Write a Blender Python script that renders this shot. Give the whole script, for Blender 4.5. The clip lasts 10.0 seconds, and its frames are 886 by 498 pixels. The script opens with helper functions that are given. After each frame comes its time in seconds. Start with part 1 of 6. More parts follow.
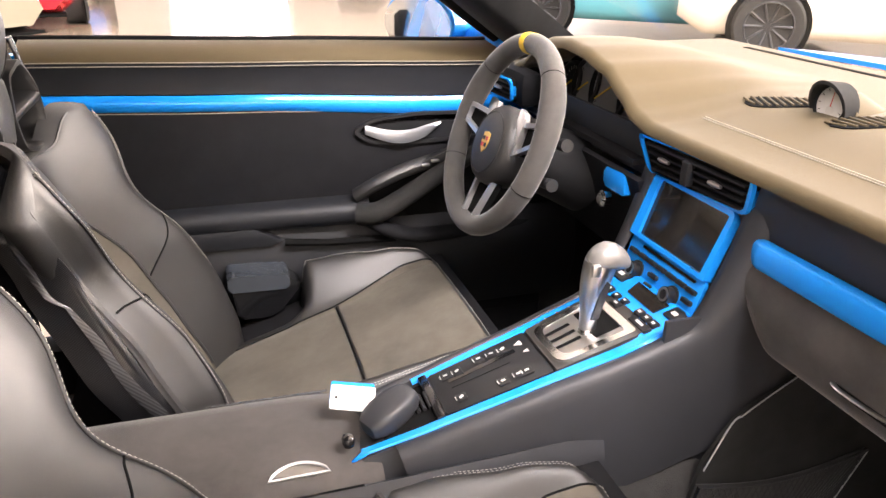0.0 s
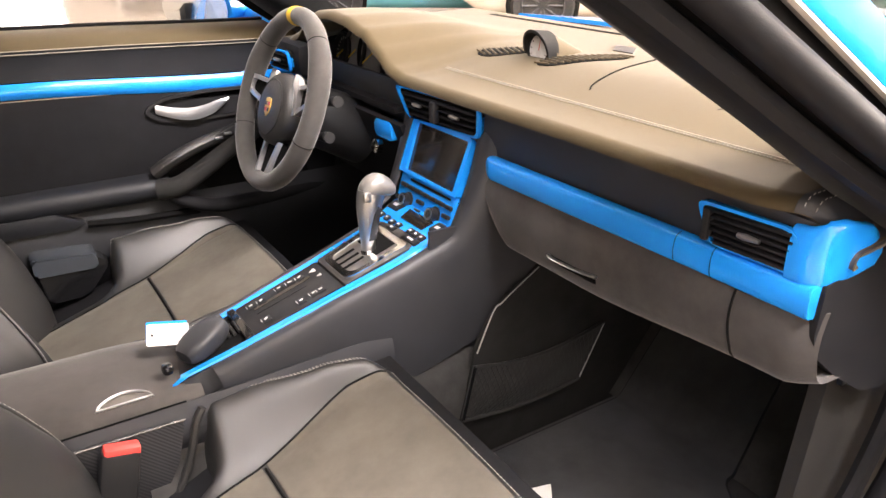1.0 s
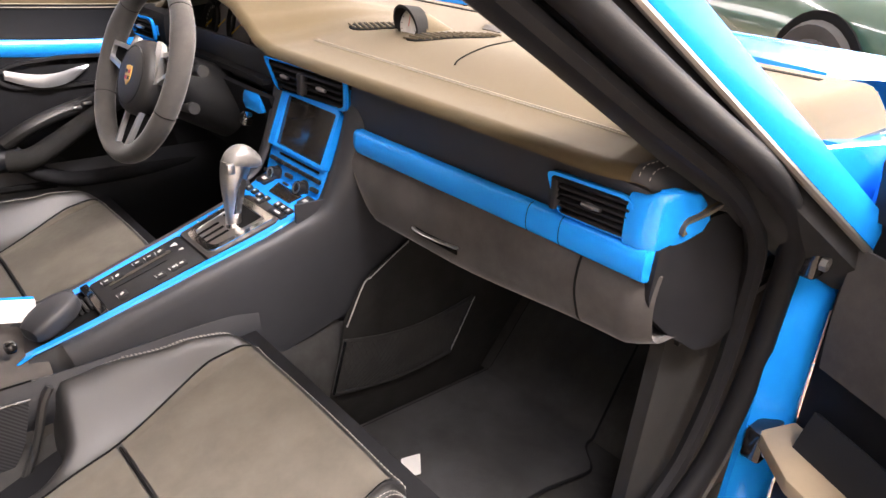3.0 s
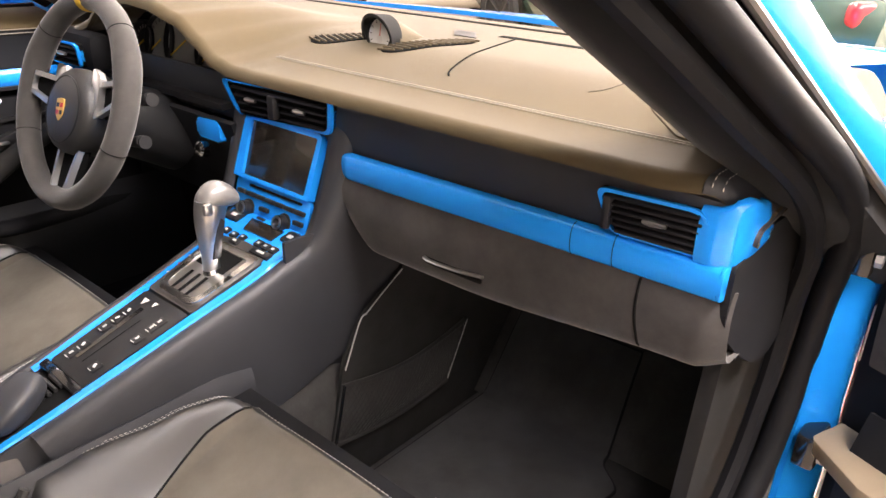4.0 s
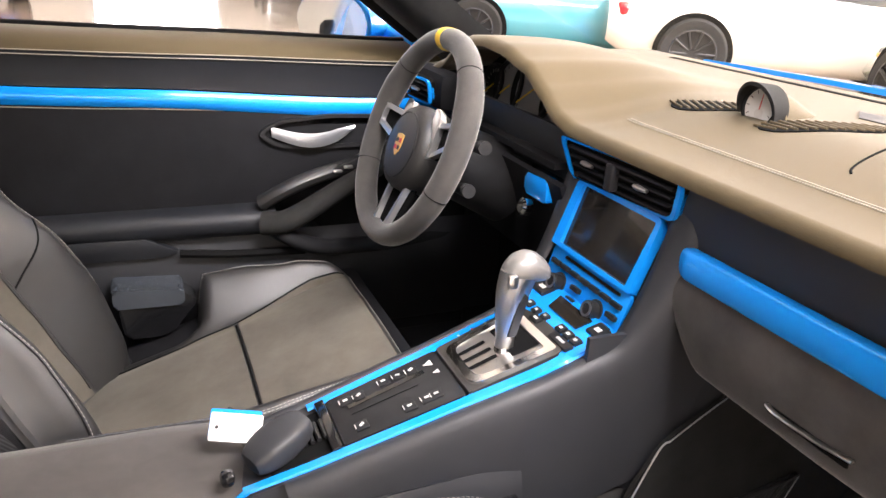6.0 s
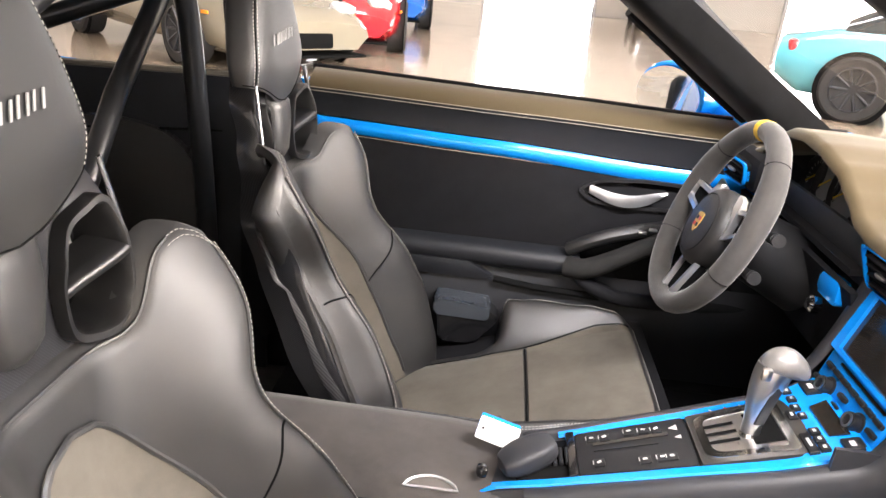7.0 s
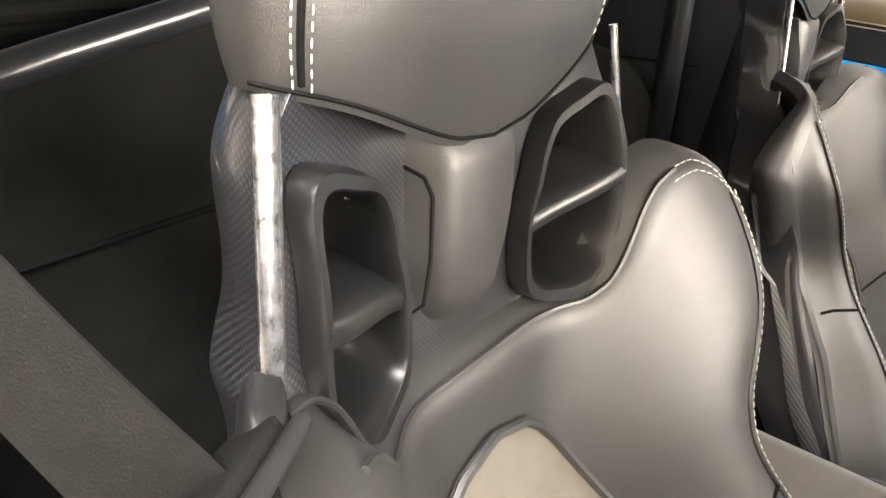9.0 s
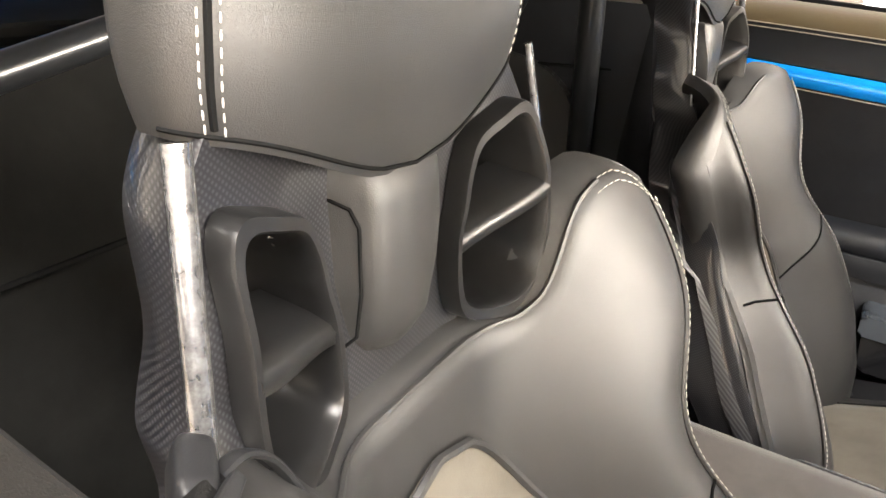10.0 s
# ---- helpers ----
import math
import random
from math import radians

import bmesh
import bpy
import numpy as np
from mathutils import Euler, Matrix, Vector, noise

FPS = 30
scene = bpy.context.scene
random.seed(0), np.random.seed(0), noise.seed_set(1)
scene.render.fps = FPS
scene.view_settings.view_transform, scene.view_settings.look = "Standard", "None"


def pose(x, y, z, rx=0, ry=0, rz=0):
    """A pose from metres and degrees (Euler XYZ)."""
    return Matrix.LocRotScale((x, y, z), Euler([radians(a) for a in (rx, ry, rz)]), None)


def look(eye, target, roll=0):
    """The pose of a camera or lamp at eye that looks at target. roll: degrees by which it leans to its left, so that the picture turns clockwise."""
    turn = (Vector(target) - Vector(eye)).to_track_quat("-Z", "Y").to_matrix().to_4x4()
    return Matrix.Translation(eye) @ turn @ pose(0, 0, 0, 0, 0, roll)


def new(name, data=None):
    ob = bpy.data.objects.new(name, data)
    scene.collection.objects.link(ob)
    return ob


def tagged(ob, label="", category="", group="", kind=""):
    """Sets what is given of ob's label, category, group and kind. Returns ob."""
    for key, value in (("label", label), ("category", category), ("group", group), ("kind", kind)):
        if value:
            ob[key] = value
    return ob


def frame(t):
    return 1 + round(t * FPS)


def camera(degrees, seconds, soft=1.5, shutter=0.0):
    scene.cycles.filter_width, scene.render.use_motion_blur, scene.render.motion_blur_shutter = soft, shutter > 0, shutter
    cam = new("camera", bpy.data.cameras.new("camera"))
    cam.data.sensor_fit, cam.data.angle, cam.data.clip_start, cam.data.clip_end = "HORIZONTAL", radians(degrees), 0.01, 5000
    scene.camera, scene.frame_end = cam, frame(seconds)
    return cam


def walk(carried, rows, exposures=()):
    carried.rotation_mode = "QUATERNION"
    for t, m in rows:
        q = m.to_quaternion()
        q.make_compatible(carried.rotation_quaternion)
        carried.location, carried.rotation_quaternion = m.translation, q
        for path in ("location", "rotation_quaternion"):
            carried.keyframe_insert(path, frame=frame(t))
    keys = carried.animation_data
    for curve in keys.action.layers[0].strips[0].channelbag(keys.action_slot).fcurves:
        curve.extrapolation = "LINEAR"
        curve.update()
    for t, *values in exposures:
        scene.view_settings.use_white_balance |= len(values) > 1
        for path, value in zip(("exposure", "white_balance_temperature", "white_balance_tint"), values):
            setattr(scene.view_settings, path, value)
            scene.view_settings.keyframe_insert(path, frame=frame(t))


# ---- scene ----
cam = camera(62.4, 10.0)
PATH = [
    (0, (0.236, -0.83, 1.128), (0.806, 0.911, 0.327), 1.1),
    (0.5, (0.236, -0.932, 1.111), (1.139, 0.652, 0.289), 0.3),
    (1, (0.214, -1.046, 1.113), (1.199, 0.494, 0.301), -0.2),
    (1.5, (0.152, -1.071, 1.13), (1.212, 0.436, 0.35), 0.6),
    (2, (0.144, -1.093, 1.111), (1.249, 0.373, 0.318), 3.3),
    (2.5, (0.171, -1.087, 1.102), (1.306, 0.337, 0.273), 4.7),
    (2.7, (0.221, -1.086, 1.098), (1.38, 0.311, 0.259), 4.3),
    (3.8, (0.253, -0.98, 1.105), (1.607, 0.242, 0.285), 1.7),
    (4, (0.205, -0.905, 1.086), (1.594, 0.276, 0.262), 1.5),
    (4.5, (0.161, -0.798, 1.063), (1.573, 0.357, 0.242), 2.2),
    (5, (0.173, -0.744, 1.043), (1.534, 0.482, 0.239), 3.5),
    (5.2, (0.198, -0.731, 1.044), (1.479, 0.583, 0.249), 3.8),
    (6.3, (0.316, -0.797, 1.098), (0.779, 1.009, 0.374), 3.7),
    (6.5, (0.302, -0.838, 1.121), (0.564, 1.01, 0.402), 3.9),
    (7, (0.327, -0.901, 1.161), (0.222, 0.962, 0.441), 5.4),
    (7.5, (0.297, -0.865, 1.163), (-0.196, 0.917, 0.4), 5.6),
    (8, (0.23, -0.758, 1.112), (-0.615, 0.856, 0.287), 5.4),
    (8.5, (0.182, -0.716, 1.061), (-0.8, 0.793, 0.191), 5.4),
    (9, (0.144, -0.688, 1.029), (-0.878, 0.789, 0.15), 4.9),
    (9.5, (0.127, -0.678, 1.024), (-0.893, 0.808, 0.158), 4.1),
    (10, (0.141, -0.681, 1.038), (-0.735, 0.902, 0.186), 3.7),
]
EXPOSURE = ((0, 0.06, 6650, 19), (1.5, -0.12, 6800, 19), (2.5, -0.2, 6650, 20), (4.5, -0.16, 6750, 19), (6.5, -0.05, 6350, 17), (7.5, -0.02, 6400, 15), (8.5, 0.12, 6500, 12), (9, 0.17, 6700, 11), (10, 0.22, 6700, 11))
walk(cam, [(t, look(eye, target, roll)) for t, eye, target, roll in PATH],
     exposures=EXPOSURE)

# ---- world, lamps ----
world = bpy.data.worlds.new("world")
scene.world = world
world.use_nodes = True
world.node_tree.nodes["Background"].inputs[0].default_value = (0.9, 0.95, 1.0, 1)
world.node_tree.nodes["Background"].inputs[1].default_value = 0.05
scene.view_settings.exposure = 0.0


def area(name, place, target, sx, sy, watts, colour=(1, 1, 1)):
    data = bpy.data.lights.new(name, "AREA")
    data.shape, data.size, data.size_y, data.energy, data.color = "RECTANGLE", sx, sy, watts, colour
    ob = new(name, data)
    ob.matrix_world = look(place, target)
    return ob


CEIL = 5.2
# unseen ceiling panels, added and powered to brighten seats, footwell and dashboard
LAMPS = [(5.2, 2.6, 420), (4.6, -2.6, 480), (1.4, -3.0, 960), (-1.9, -3.2, 260), (3.5, 9.0, 230), (-3.0, 9.5, 230)]
# daylight through the glazed shop front ahead of the car
area("shop_window_daylight", (13.1, -1.0, 2.6), (0, -0.6, 0.9), 11.0, 3.8, 6200, (1.0, 0.935, 0.83))
for lx, ly, watts in LAMPS:
    area("ceiling_panel_light", (lx, ly, CEIL - 0.16), (lx, ly, 0), 3.4, 0.9, watts, (1.0, 0.975, 0.94))

# ---- materials ----
def mat(name, colour, rough=0.5, metal=0.0, var=0.0, vscale=6.0, bump=0.0, bscale=400.0, sheen=0.0, coat=0.0, ior=1.5, emit=0.0, spec=0.5):
    m = bpy.data.materials.new(name)
    m.use_nodes = True
    nt = m.node_tree
    b = nt.nodes["Principled BSDF"]
    b.inputs["Base Color"].default_value = (*colour, 1)
    b.inputs["Roughness"].default_value = rough
    b.inputs["Metallic"].default_value = metal
    b.inputs["IOR"].default_value = ior
    b.inputs["Specular IOR Level"].default_value = spec
    b.inputs["Sheen Weight"].default_value = sheen
    b.inputs["Sheen Roughness"].default_value = 0.4
    b.inputs["Coat Weight"].default_value = coat
    b.inputs["Coat Roughness"].default_value = 0.04
    if emit:
        b.inputs["Emission Color"].default_value = (*colour, 1)
        b.inputs["Emission Strength"].default_value = emit
    tc = nt.nodes.new("ShaderNodeTexCoord")
    if var:
        n = nt.nodes.new("ShaderNodeTexNoise")
        n.inputs["Scale"].default_value = vscale
        n.inputs["Detail"].default_value = 6
        n.inputs["Roughness"].default_value = 0.65
        nt.links.new(tc.outputs["Object"], n.inputs["Vector"])
        r = nt.nodes.new("ShaderNodeValToRGB")
        r.color_ramp.elements[0].position, r.color_ramp.elements[1].position = 0.3, 0.7
        r.color_ramp.elements[0].color = (*[c * (1 - var) for c in colour], 1)
        r.color_ramp.elements[1].color = (*[min(1, c * (1 + var)) for c in colour], 1)
        nt.links.new(n.outputs["Fac"], r.inputs["Fac"])
        nt.links.new(r.outputs["Color"], b.inputs["Base Color"])
        rr = nt.nodes.new("ShaderNodeMapRange")
        rr.inputs["To Min"].default_value, rr.inputs["To Max"].default_value = max(0.02, rough - 0.08), min(1, rough + 0.08)
        nt.links.new(n.outputs["Fac"], rr.inputs["Value"])
        nt.links.new(rr.outputs["Result"], b.inputs["Roughness"])
    if bump:
        n2 = nt.nodes.new("ShaderNodeTexNoise")
        n2.inputs["Scale"].default_value = bscale
        n2.inputs["Detail"].default_value = 3
        nt.links.new(tc.outputs["Object"], n2.inputs["Vector"])
        bp = nt.nodes.new("ShaderNodeBump")
        bp.inputs["Strength"].default_value = bump
        bp.inputs["Distance"].default_value = 0.0007
        nt.links.new(n2.outputs["Fac"], bp.inputs["Height"])
        nt.links.new(bp.outputs["Normal"], b.inputs["Normal"])
    return m


def carbon(name, fine=190, woven=True):
    m = mat(name, (0.02, 0.02, 0.022), 0.32, coat=0.8)
    nt = m.node_tree
    b = nt.nodes["Principled BSDF"]
    tc = nt.nodes.new("ShaderNodeTexCoord")
    waves = []
    for flip_z in (1.0, -1.0):
        mp = nt.nodes.new("ShaderNodeMapping")
        mp.inputs["Scale"].default_value = (1.0, 1.0, flip_z)
        w = nt.nodes.new("ShaderNodeTexWave")
        w.inputs["Scale"].default_value = fine
        w.bands_direction = "DIAGONAL"
        nt.links.new(tc.outputs["Object"], mp.inputs["Vector"])
        nt.links.new(mp.outputs["Vector"], w.inputs["Vector"])
        waves.append(w)
    mx = nt.nodes.new("ShaderNodeMath")
    mx.operation = "MULTIPLY"
    nt.links.new(waves[0].outputs["Fac"], mx.inputs[0])
    if woven:
        nt.links.new(waves[1].outputs["Fac"], mx.inputs[1])
    else:
        mx.inputs[1].default_value = 1.0
    r = nt.nodes.new("ShaderNodeValToRGB")
    r.color_ramp.elements[0].color = (0.008, 0.008, 0.01, 1)
    r.color_ramp.elements[1].color = (0.048, 0.048, 0.051, 1)
    nt.links.new(mx.outputs["Value"], r.inputs["Fac"])
    nt.links.new(r.outputs["Color"], b.inputs["Base Color"])
    return m


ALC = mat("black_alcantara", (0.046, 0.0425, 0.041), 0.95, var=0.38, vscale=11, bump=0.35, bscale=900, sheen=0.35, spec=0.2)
ALC_SEAT = mat("seat_alcantara", (0.108, 0.097, 0.079), 0.95, var=0.24, vscale=9, bump=0.4, bscale=900, sheen=0.2, spec=0.15)
ALC_ARM = mat("armrest_suede", (0.070, 0.064, 0.060), 0.95, var=0.25, vscale=11, bump=0.4, bscale=900, sheen=0.35, spec=0.2)
# pocket ledge lifted to tan; the light falling on it is in the colour
LITLEDGE = mat("lit_ledge_leather", (0.30, 0.235, 0.16), 0.7, var=0.1, vscale=9, bump=0.3, bscale=1200, spec=0.3)
DASH = mat("dash_leather", (0.070, 0.052, 0.0255), 0.8, var=0.07, vscale=5, bump=0.25, bscale=1400, sheen=0.15, spec=0.25)
LEATHER = mat("black_leather", (0.018, 0.0173, 0.0170), 0.475, var=0.18, vscale=10, bump=0.3, bscale=1500, spec=0.8)
LEATHER_DOOR = mat("door_leather", (0.013, 0.014, 0.017), 0.5, spec=0.3, var=0.1, vscale=12, bump=0.3, bscale=800)
CONSOLE = mat("console_leather", (0.031, 0.032, 0.036), 0.48, spec=0.4, var=0.12, vscale=12, bump=0.2, bscale=1200)
PLASTIC = mat("black_plastic", (0.015, 0.015, 0.016), 0.45, var=0.15, vscale=20, bump=0.15, bscale=1200, spec=0.35)
RINGBLACK = mat("satin_black", (0.010, 0.0098, 0.0100), 0.34, var=0.1, vscale=20, bump=0.1, bscale=1400, spec=0.5)
FOOTBLACK = mat("footwell_black", (0.022, 0.0215, 0.021), 0.85, var=0.2, vscale=20, bump=0.3, bscale=700, spec=0.12)
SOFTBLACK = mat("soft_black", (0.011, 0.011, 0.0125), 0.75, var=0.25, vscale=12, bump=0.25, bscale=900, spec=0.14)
GLOSSBLACK = mat("gloss_black", (0.01, 0.01, 0.011), 0.12, coat=0.4)
SEAM = mat("dark_seam", (0.008, 0.008, 0.008), 0.9, spec=0.04)
BLUE = mat("blue_paint", (0.002, 0.285, 0.90), 0.22, coat=0.6, spec=0.3, var=0.02, vscale=3)
CARPET = mat("black_carpet", (0.045, 0.044, 0.043), 1.0, var=0.3, vscale=18, bump=0.9, bscale=520, sheen=0.25, spec=0.1)
MATCARPET = mat("mat_carpet", (0.052, 0.052, 0.053), 1.0, var=0.25, vscale=12, bump=0.9, bscale=600, sheen=0.3, spec=0.1)
SILVER = mat("satin_silver", (0.62, 0.62, 0.62), 0.3, metal=1.0, var=0.05, vscale=30)
CHROME = mat("bright_chrome", (0.8, 0.8, 0.8), 0.12, metal=1.0)
GREYPAINT = mat("silver_lacquer", (0.42, 0.42, 0.42), 0.32, metal=0.6, var=0.04, vscale=12)
THREAD = mat("pale_thread", (0.40, 0.385, 0.35), 0.8)
DARKTHREAD = mat("grey_thread", (0.30, 0.27, 0.22), 0.85)
SCREEN = mat("display_glass", (0.02, 0.017, 0.014), 0.12, coat=0.5)
WHITE = mat("white_card", (0.8, 0.79, 0.76), 0.6, var=0.03, vscale=20)
RED = mat("red_button", (0.75, 0.06, 0.05), 0.4)
RUBBER = mat("black_rubber", (0.008, 0.008, 0.009), 0.62, var=0.15, vscale=20, bump=0.2, bscale=900, spec=0.14)
SATINALU = mat("satin_aluminium", (0.30, 0.28, 0.26), 0.42, metal=0.8, var=0.05, vscale=20)
TRIMSUEDE = mat("pillar_suede", (0.010, 0.0099, 0.0102), 0.9, var=0.3, vscale=14, bump=0.35, bscale=900, sheen=0.15, spec=0.1)
WEB = mat("belt_webbing", (0.010, 0.0098, 0.0096), 0.8, spec=0.08, var=0.15, vscale=60, bump=0.6, bscale=900)
DIAL = mat("dial_face", (0.62, 0.62, 0.60), 0.5)
# whitish instrument dials, greyed for the shade inside the binnacle
SHADEDGAUGE = mat("shaded_gauge_face", (0.20, 0.20, 0.20), 0.5)
YELLOW = mat("yellow_mark", (0.75, 0.48, 0.03), 0.6)
GOLD = mat("crest_gold", (0.72, 0.45, 0.10), 0.35, metal=0.3)
REDC = mat("crest_red", (0.55, 0.04, 0.03), 0.4)
CARBON = carbon("carbon_weave")
CARBON_RIB = carbon("carbon_twill", 95, False)
CARBON_RIB.node_tree.nodes["Principled BSDF"].inputs["Coat Weight"].default_value = 0.2
CARBON_RIB.node_tree.nodes["Principled BSDF"].inputs["Roughness"].default_value = 0.45
# pale metallic tone that holds the glint along the carbon edges
GLINTCARBON = mat("carbon_edge_glint", (0.16, 0.16, 0.165), 0.2, metal=0.6, coat=1.0, var=0.6, vscale=160, bump=0.08, bscale=900)
TUBEMAT = mat("cage_paint", (0.02, 0.021, 0.023), 0.3, var=0.1, vscale=10, coat=0.4)
GLASS = mat("mirror_glass", (0.75, 0.77, 0.78), 0.02, metal=1.0)
EMBROIDERY = mat("silver_embroidery", (0.34, 0.34, 0.34), 0.6, var=0.15, vscale=90, bump=0.5, bscale=700)
PRINT = mat("grey_print", (0.55, 0.54, 0.52), 0.5)
BLACKINK = mat("black_ink", (0.03, 0.03, 0.03), 0.6)
MIRRORMETAL = mat("door_handle_silver", (0.55, 0.57, 0.60), 0.35, metal=0.85, var=0.04, vscale=20)
WOODTONE = mat("headliner", (0.07, 0.066, 0.06), 0.95, var=0.1, vscale=10, bump=0.3, bscale=900)
REARSUEDE = mat("rear_suede", (0.009, 0.0088, 0.0082), 0.9, var=0.55, vscale=5, bump=0.3, bscale=900, spec=0.1)
NETMAT = mat("net_cord", (0.02, 0.02, 0.02), 0.8)


# ---- building helpers ----
def thing(name, place, label, category, group="", kind=""):
    ob = new(name)
    ob.empty_display_size = 0.05
    ob.location = place
    return tagged(ob, label, category, group, kind)


def part(name, bm, material, parent=None, label="", angle=38, recalc=True):
    """Links a bmesh, given in world places, as one mesh object under a thing or a part."""
    if recalc:
        bmesh.ops.recalc_face_normals(bm, faces=bm.faces[:])
    me = bpy.data.meshes.new(name)
    bm.to_mesh(me)
    bm.free()
    for m in material if isinstance(material, (list, tuple)) else [material]:
        me.materials.append(m)
    me.shade_smooth()
    me.set_sharp_from_angle(angle=radians(angle))
    ob = new(name, me)
    if parent is not None:
        ob.parent = parent
        ob.matrix_parent_inverse = Matrix.Translation(-parent.location) if parent.type == "EMPTY" else Matrix()
    if label:
        tagged(ob, label)
    return ob


def solo(name, bm, material, label, category, group="", kind="", angle=38):
    return tagged(part(name, bm, material, angle=angle), label, category, group, kind)


def lerp(a, b, t):
    return a + (b - a) * t


def smooth(a, b, t):
    t = min(1, max(0, (t - a) / (b - a)))
    return t * t * (3 - 2 * t)


def table(rows, t):
    """Smooth table look-up: rows of (t, value)."""
    if t <= rows[0][0]:
        return rows[0][1]
    for (a, va), (b, vb) in zip(rows, rows[1:]):
        if t <= b:
            s = (t - a) / (b - a)
            return lerp(va, vb, s * s * (3 - 2 * s) * 0.5 + s * 0.5)
    return rows[-1][1]


def curve(points, n=8, closed=False):
    """Catmull-Rom points through the given ones."""
    ps = [Vector(p) for p in points]
    k = len(ps)
    out = []
    for i in range(k if closed else k - 1):
        p0 = ps[(i - 1) % k] if closed or i > 0 else ps[0]
        p1, p2 = ps[i], ps[(i + 1) % k]
        p3 = ps[(i + 2) % k] if closed or i + 2 < k else ps[-1]
        for j in range(n):
            t = j / n
            out.append(0.5 * (2 * p1 + (p2 - p0) * t + (2 * p0 - 5 * p1 + 4 * p2 - p3) * t * t + (3 * p1 - p0 - 3 * p2 + p3) * t ** 3))
    if not closed:
        out.append(ps[-1])
    return out


def rings(bm, rows, closed=True, caps=True, ends=False):
    """Faces between rows of points of equal length. closed: each row is a ring; ends: last row meets the first."""
    vs = [[bm.verts.new(p) for p in row] for row in rows]
    n = len(vs[0])
    for a, b in zip(vs, vs[1:] + ([vs[0]] if ends else [])):
        for i in range(n if closed else n - 1):
            j = (i + 1) % n
            bm.faces.new((a[i], a[j], b[j], b[i]))
    if caps and closed and not ends:
        bm.faces.new(vs[0][::-1])
        bm.faces.new(vs[-1])
    return vs


def sheet(f, us, vs):
    bm = bmesh.new()
    rings(bm, [[Vector(f(u, v)) for u in us] for v in vs], closed=False, caps=False)
    return bm


def span(a, b, n):
    return [a + (b - a) * i / n for i in range(n + 1)]


def thick(bm, t):
    bmesh.ops.recalc_face_normals(bm, faces=bm.faces[:])
    bmesh.ops.solidify(bm, geom=bm.faces[:], thickness=t)
    return bm


def tube(points, r, n=8, closed=False, bm=None, flat=1.0, up=None):
    bm = bm or bmesh.new()
    ps = [Vector(p) for p in points]
    rows = []
    ref = Vector(up) if up else None
    for i, p in enumerate(ps):
        a = ps[i - 1] if i or closed else p
        b = ps[(i + 1) % len(ps)] if i + 1 < len(ps) or closed else p
        d = (b - a).normalized()
        if ref is None:
            ref = Vector((0, 0, 1)) if abs(d.z) < 0.9 else Vector((1, 0, 0))
        s = d.cross(ref).normalized()
        w = s.cross(d).normalized()
        if not up:
            ref = w
        rr = r[i] if isinstance(r, (list, tuple)) else r
        rows.append([p + rr * (math.cos(2 * math.pi * k / n) * s + flat * math.sin(2 * math.pi * k / n) * w) for k in range(n)])
    rings(bm, rows, True, not closed, closed)
    return bm


def block(c, s, bevel=0.0, seg=2, rot=(0, 0, 0), bm=None):
    bm = bm or bmesh.new()
    m = pose(*c, *rot) @ Matrix.Diagonal((*s, 1))
    made = bmesh.ops.create_cube(bm, size=1, matrix=m)
    if bevel:
        es = list({e for v in made["verts"] for e in v.link_edges})
        bmesh.ops.bevel(bm, geom=es, offset=bevel, segments=seg, affect="EDGES", profile=0.5)
    return bm


def prism(points, depth, bevel=0.0, seg=2, bm=None):
    """A flat outline pushed along the vector depth, with rounded edges."""
    bm = bm or bmesh.new()
    d = Vector(depth)
    n0 = set(bm.edges)
    rows = [[Vector(p) for p in points], [Vector(p) + d for p in points]]
    rings(bm, rows)
    if bevel:
        es = [e for e in bm.edges if e not in n0]
        bmesh.ops.bevel(bm, geom=es, offset=bevel, segments=seg, affect="EDGES", profile=0.5)
    return bm


def rounded(points, r, n=4):
    """An outline with its corners rounded by r (or a list of radii)."""
    ps = [Vector(p) for p in points]
    out = []
    for i, p in enumerate(ps):
        ri = r[i] if isinstance(r, (list, tuple)) else r
        a, b = ps[i - 1], ps[(i + 1) % len(ps)]
        pa, pb = p + (a - p).normalized() * min(ri, (a - p).length * 0.48), p + (b - p).normalized() * min(ri, (b - p).length * 0.48)
        for k in range(n + 1):
            t = k / n
            out.append((1 - t) ** 2 * pa + 2 * t * (1 - t) * p + t * t * pb)
    return out


def band(outer, inner, depth, bevel=0.0):
    """A frame between two outlines of equal count, pushed along depth."""
    bm = bmesh.new()
    d = Vector(depth)
    o, i = [Vector(p) for p in outer], [Vector(p) for p in inner]
    rings(bm, [o, [p + d for p in o], [p + d for p in i], i], True, False, True)
    return bm


def lathe(profile, m, n=24, bm=None):
    """Rows of (radius, height) turned about the z axis of the pose m."""
    bm = bm or bmesh.new()
    rows = [[m @ Vector((r * math.cos(2 * math.pi * k / n), r * math.sin(2 * math.pi * k / n), h)) for k in range(n)] for r, h in profile]
    rings(bm, rows)
    return bm


def stitches(points, length=0.0045, gap=0.0035, r=0.0007, bm=None, lift=(0, 0, 0)):
    """Short thread pieces along a line."""
    bm = bm or bmesh.new()
    ps = [Vector(p) + Vector(lift) for p in points]
    acc, want = 0.0, 0.0
    for a, b in zip(ps, ps[1:]):
        seg = (b - a).length
        if seg < 1e-6:
            continue
        while want < acc + seg:
            s = a + (b - a) * ((want - acc) / seg)
            e = s + (b - a).normalized() * length
            tube([s, s.lerp(e, 0.5), e], [r * 0.6, r, r * 0.6], 4, bm=bm)
            want += length + gap
        acc += seg
    return bm

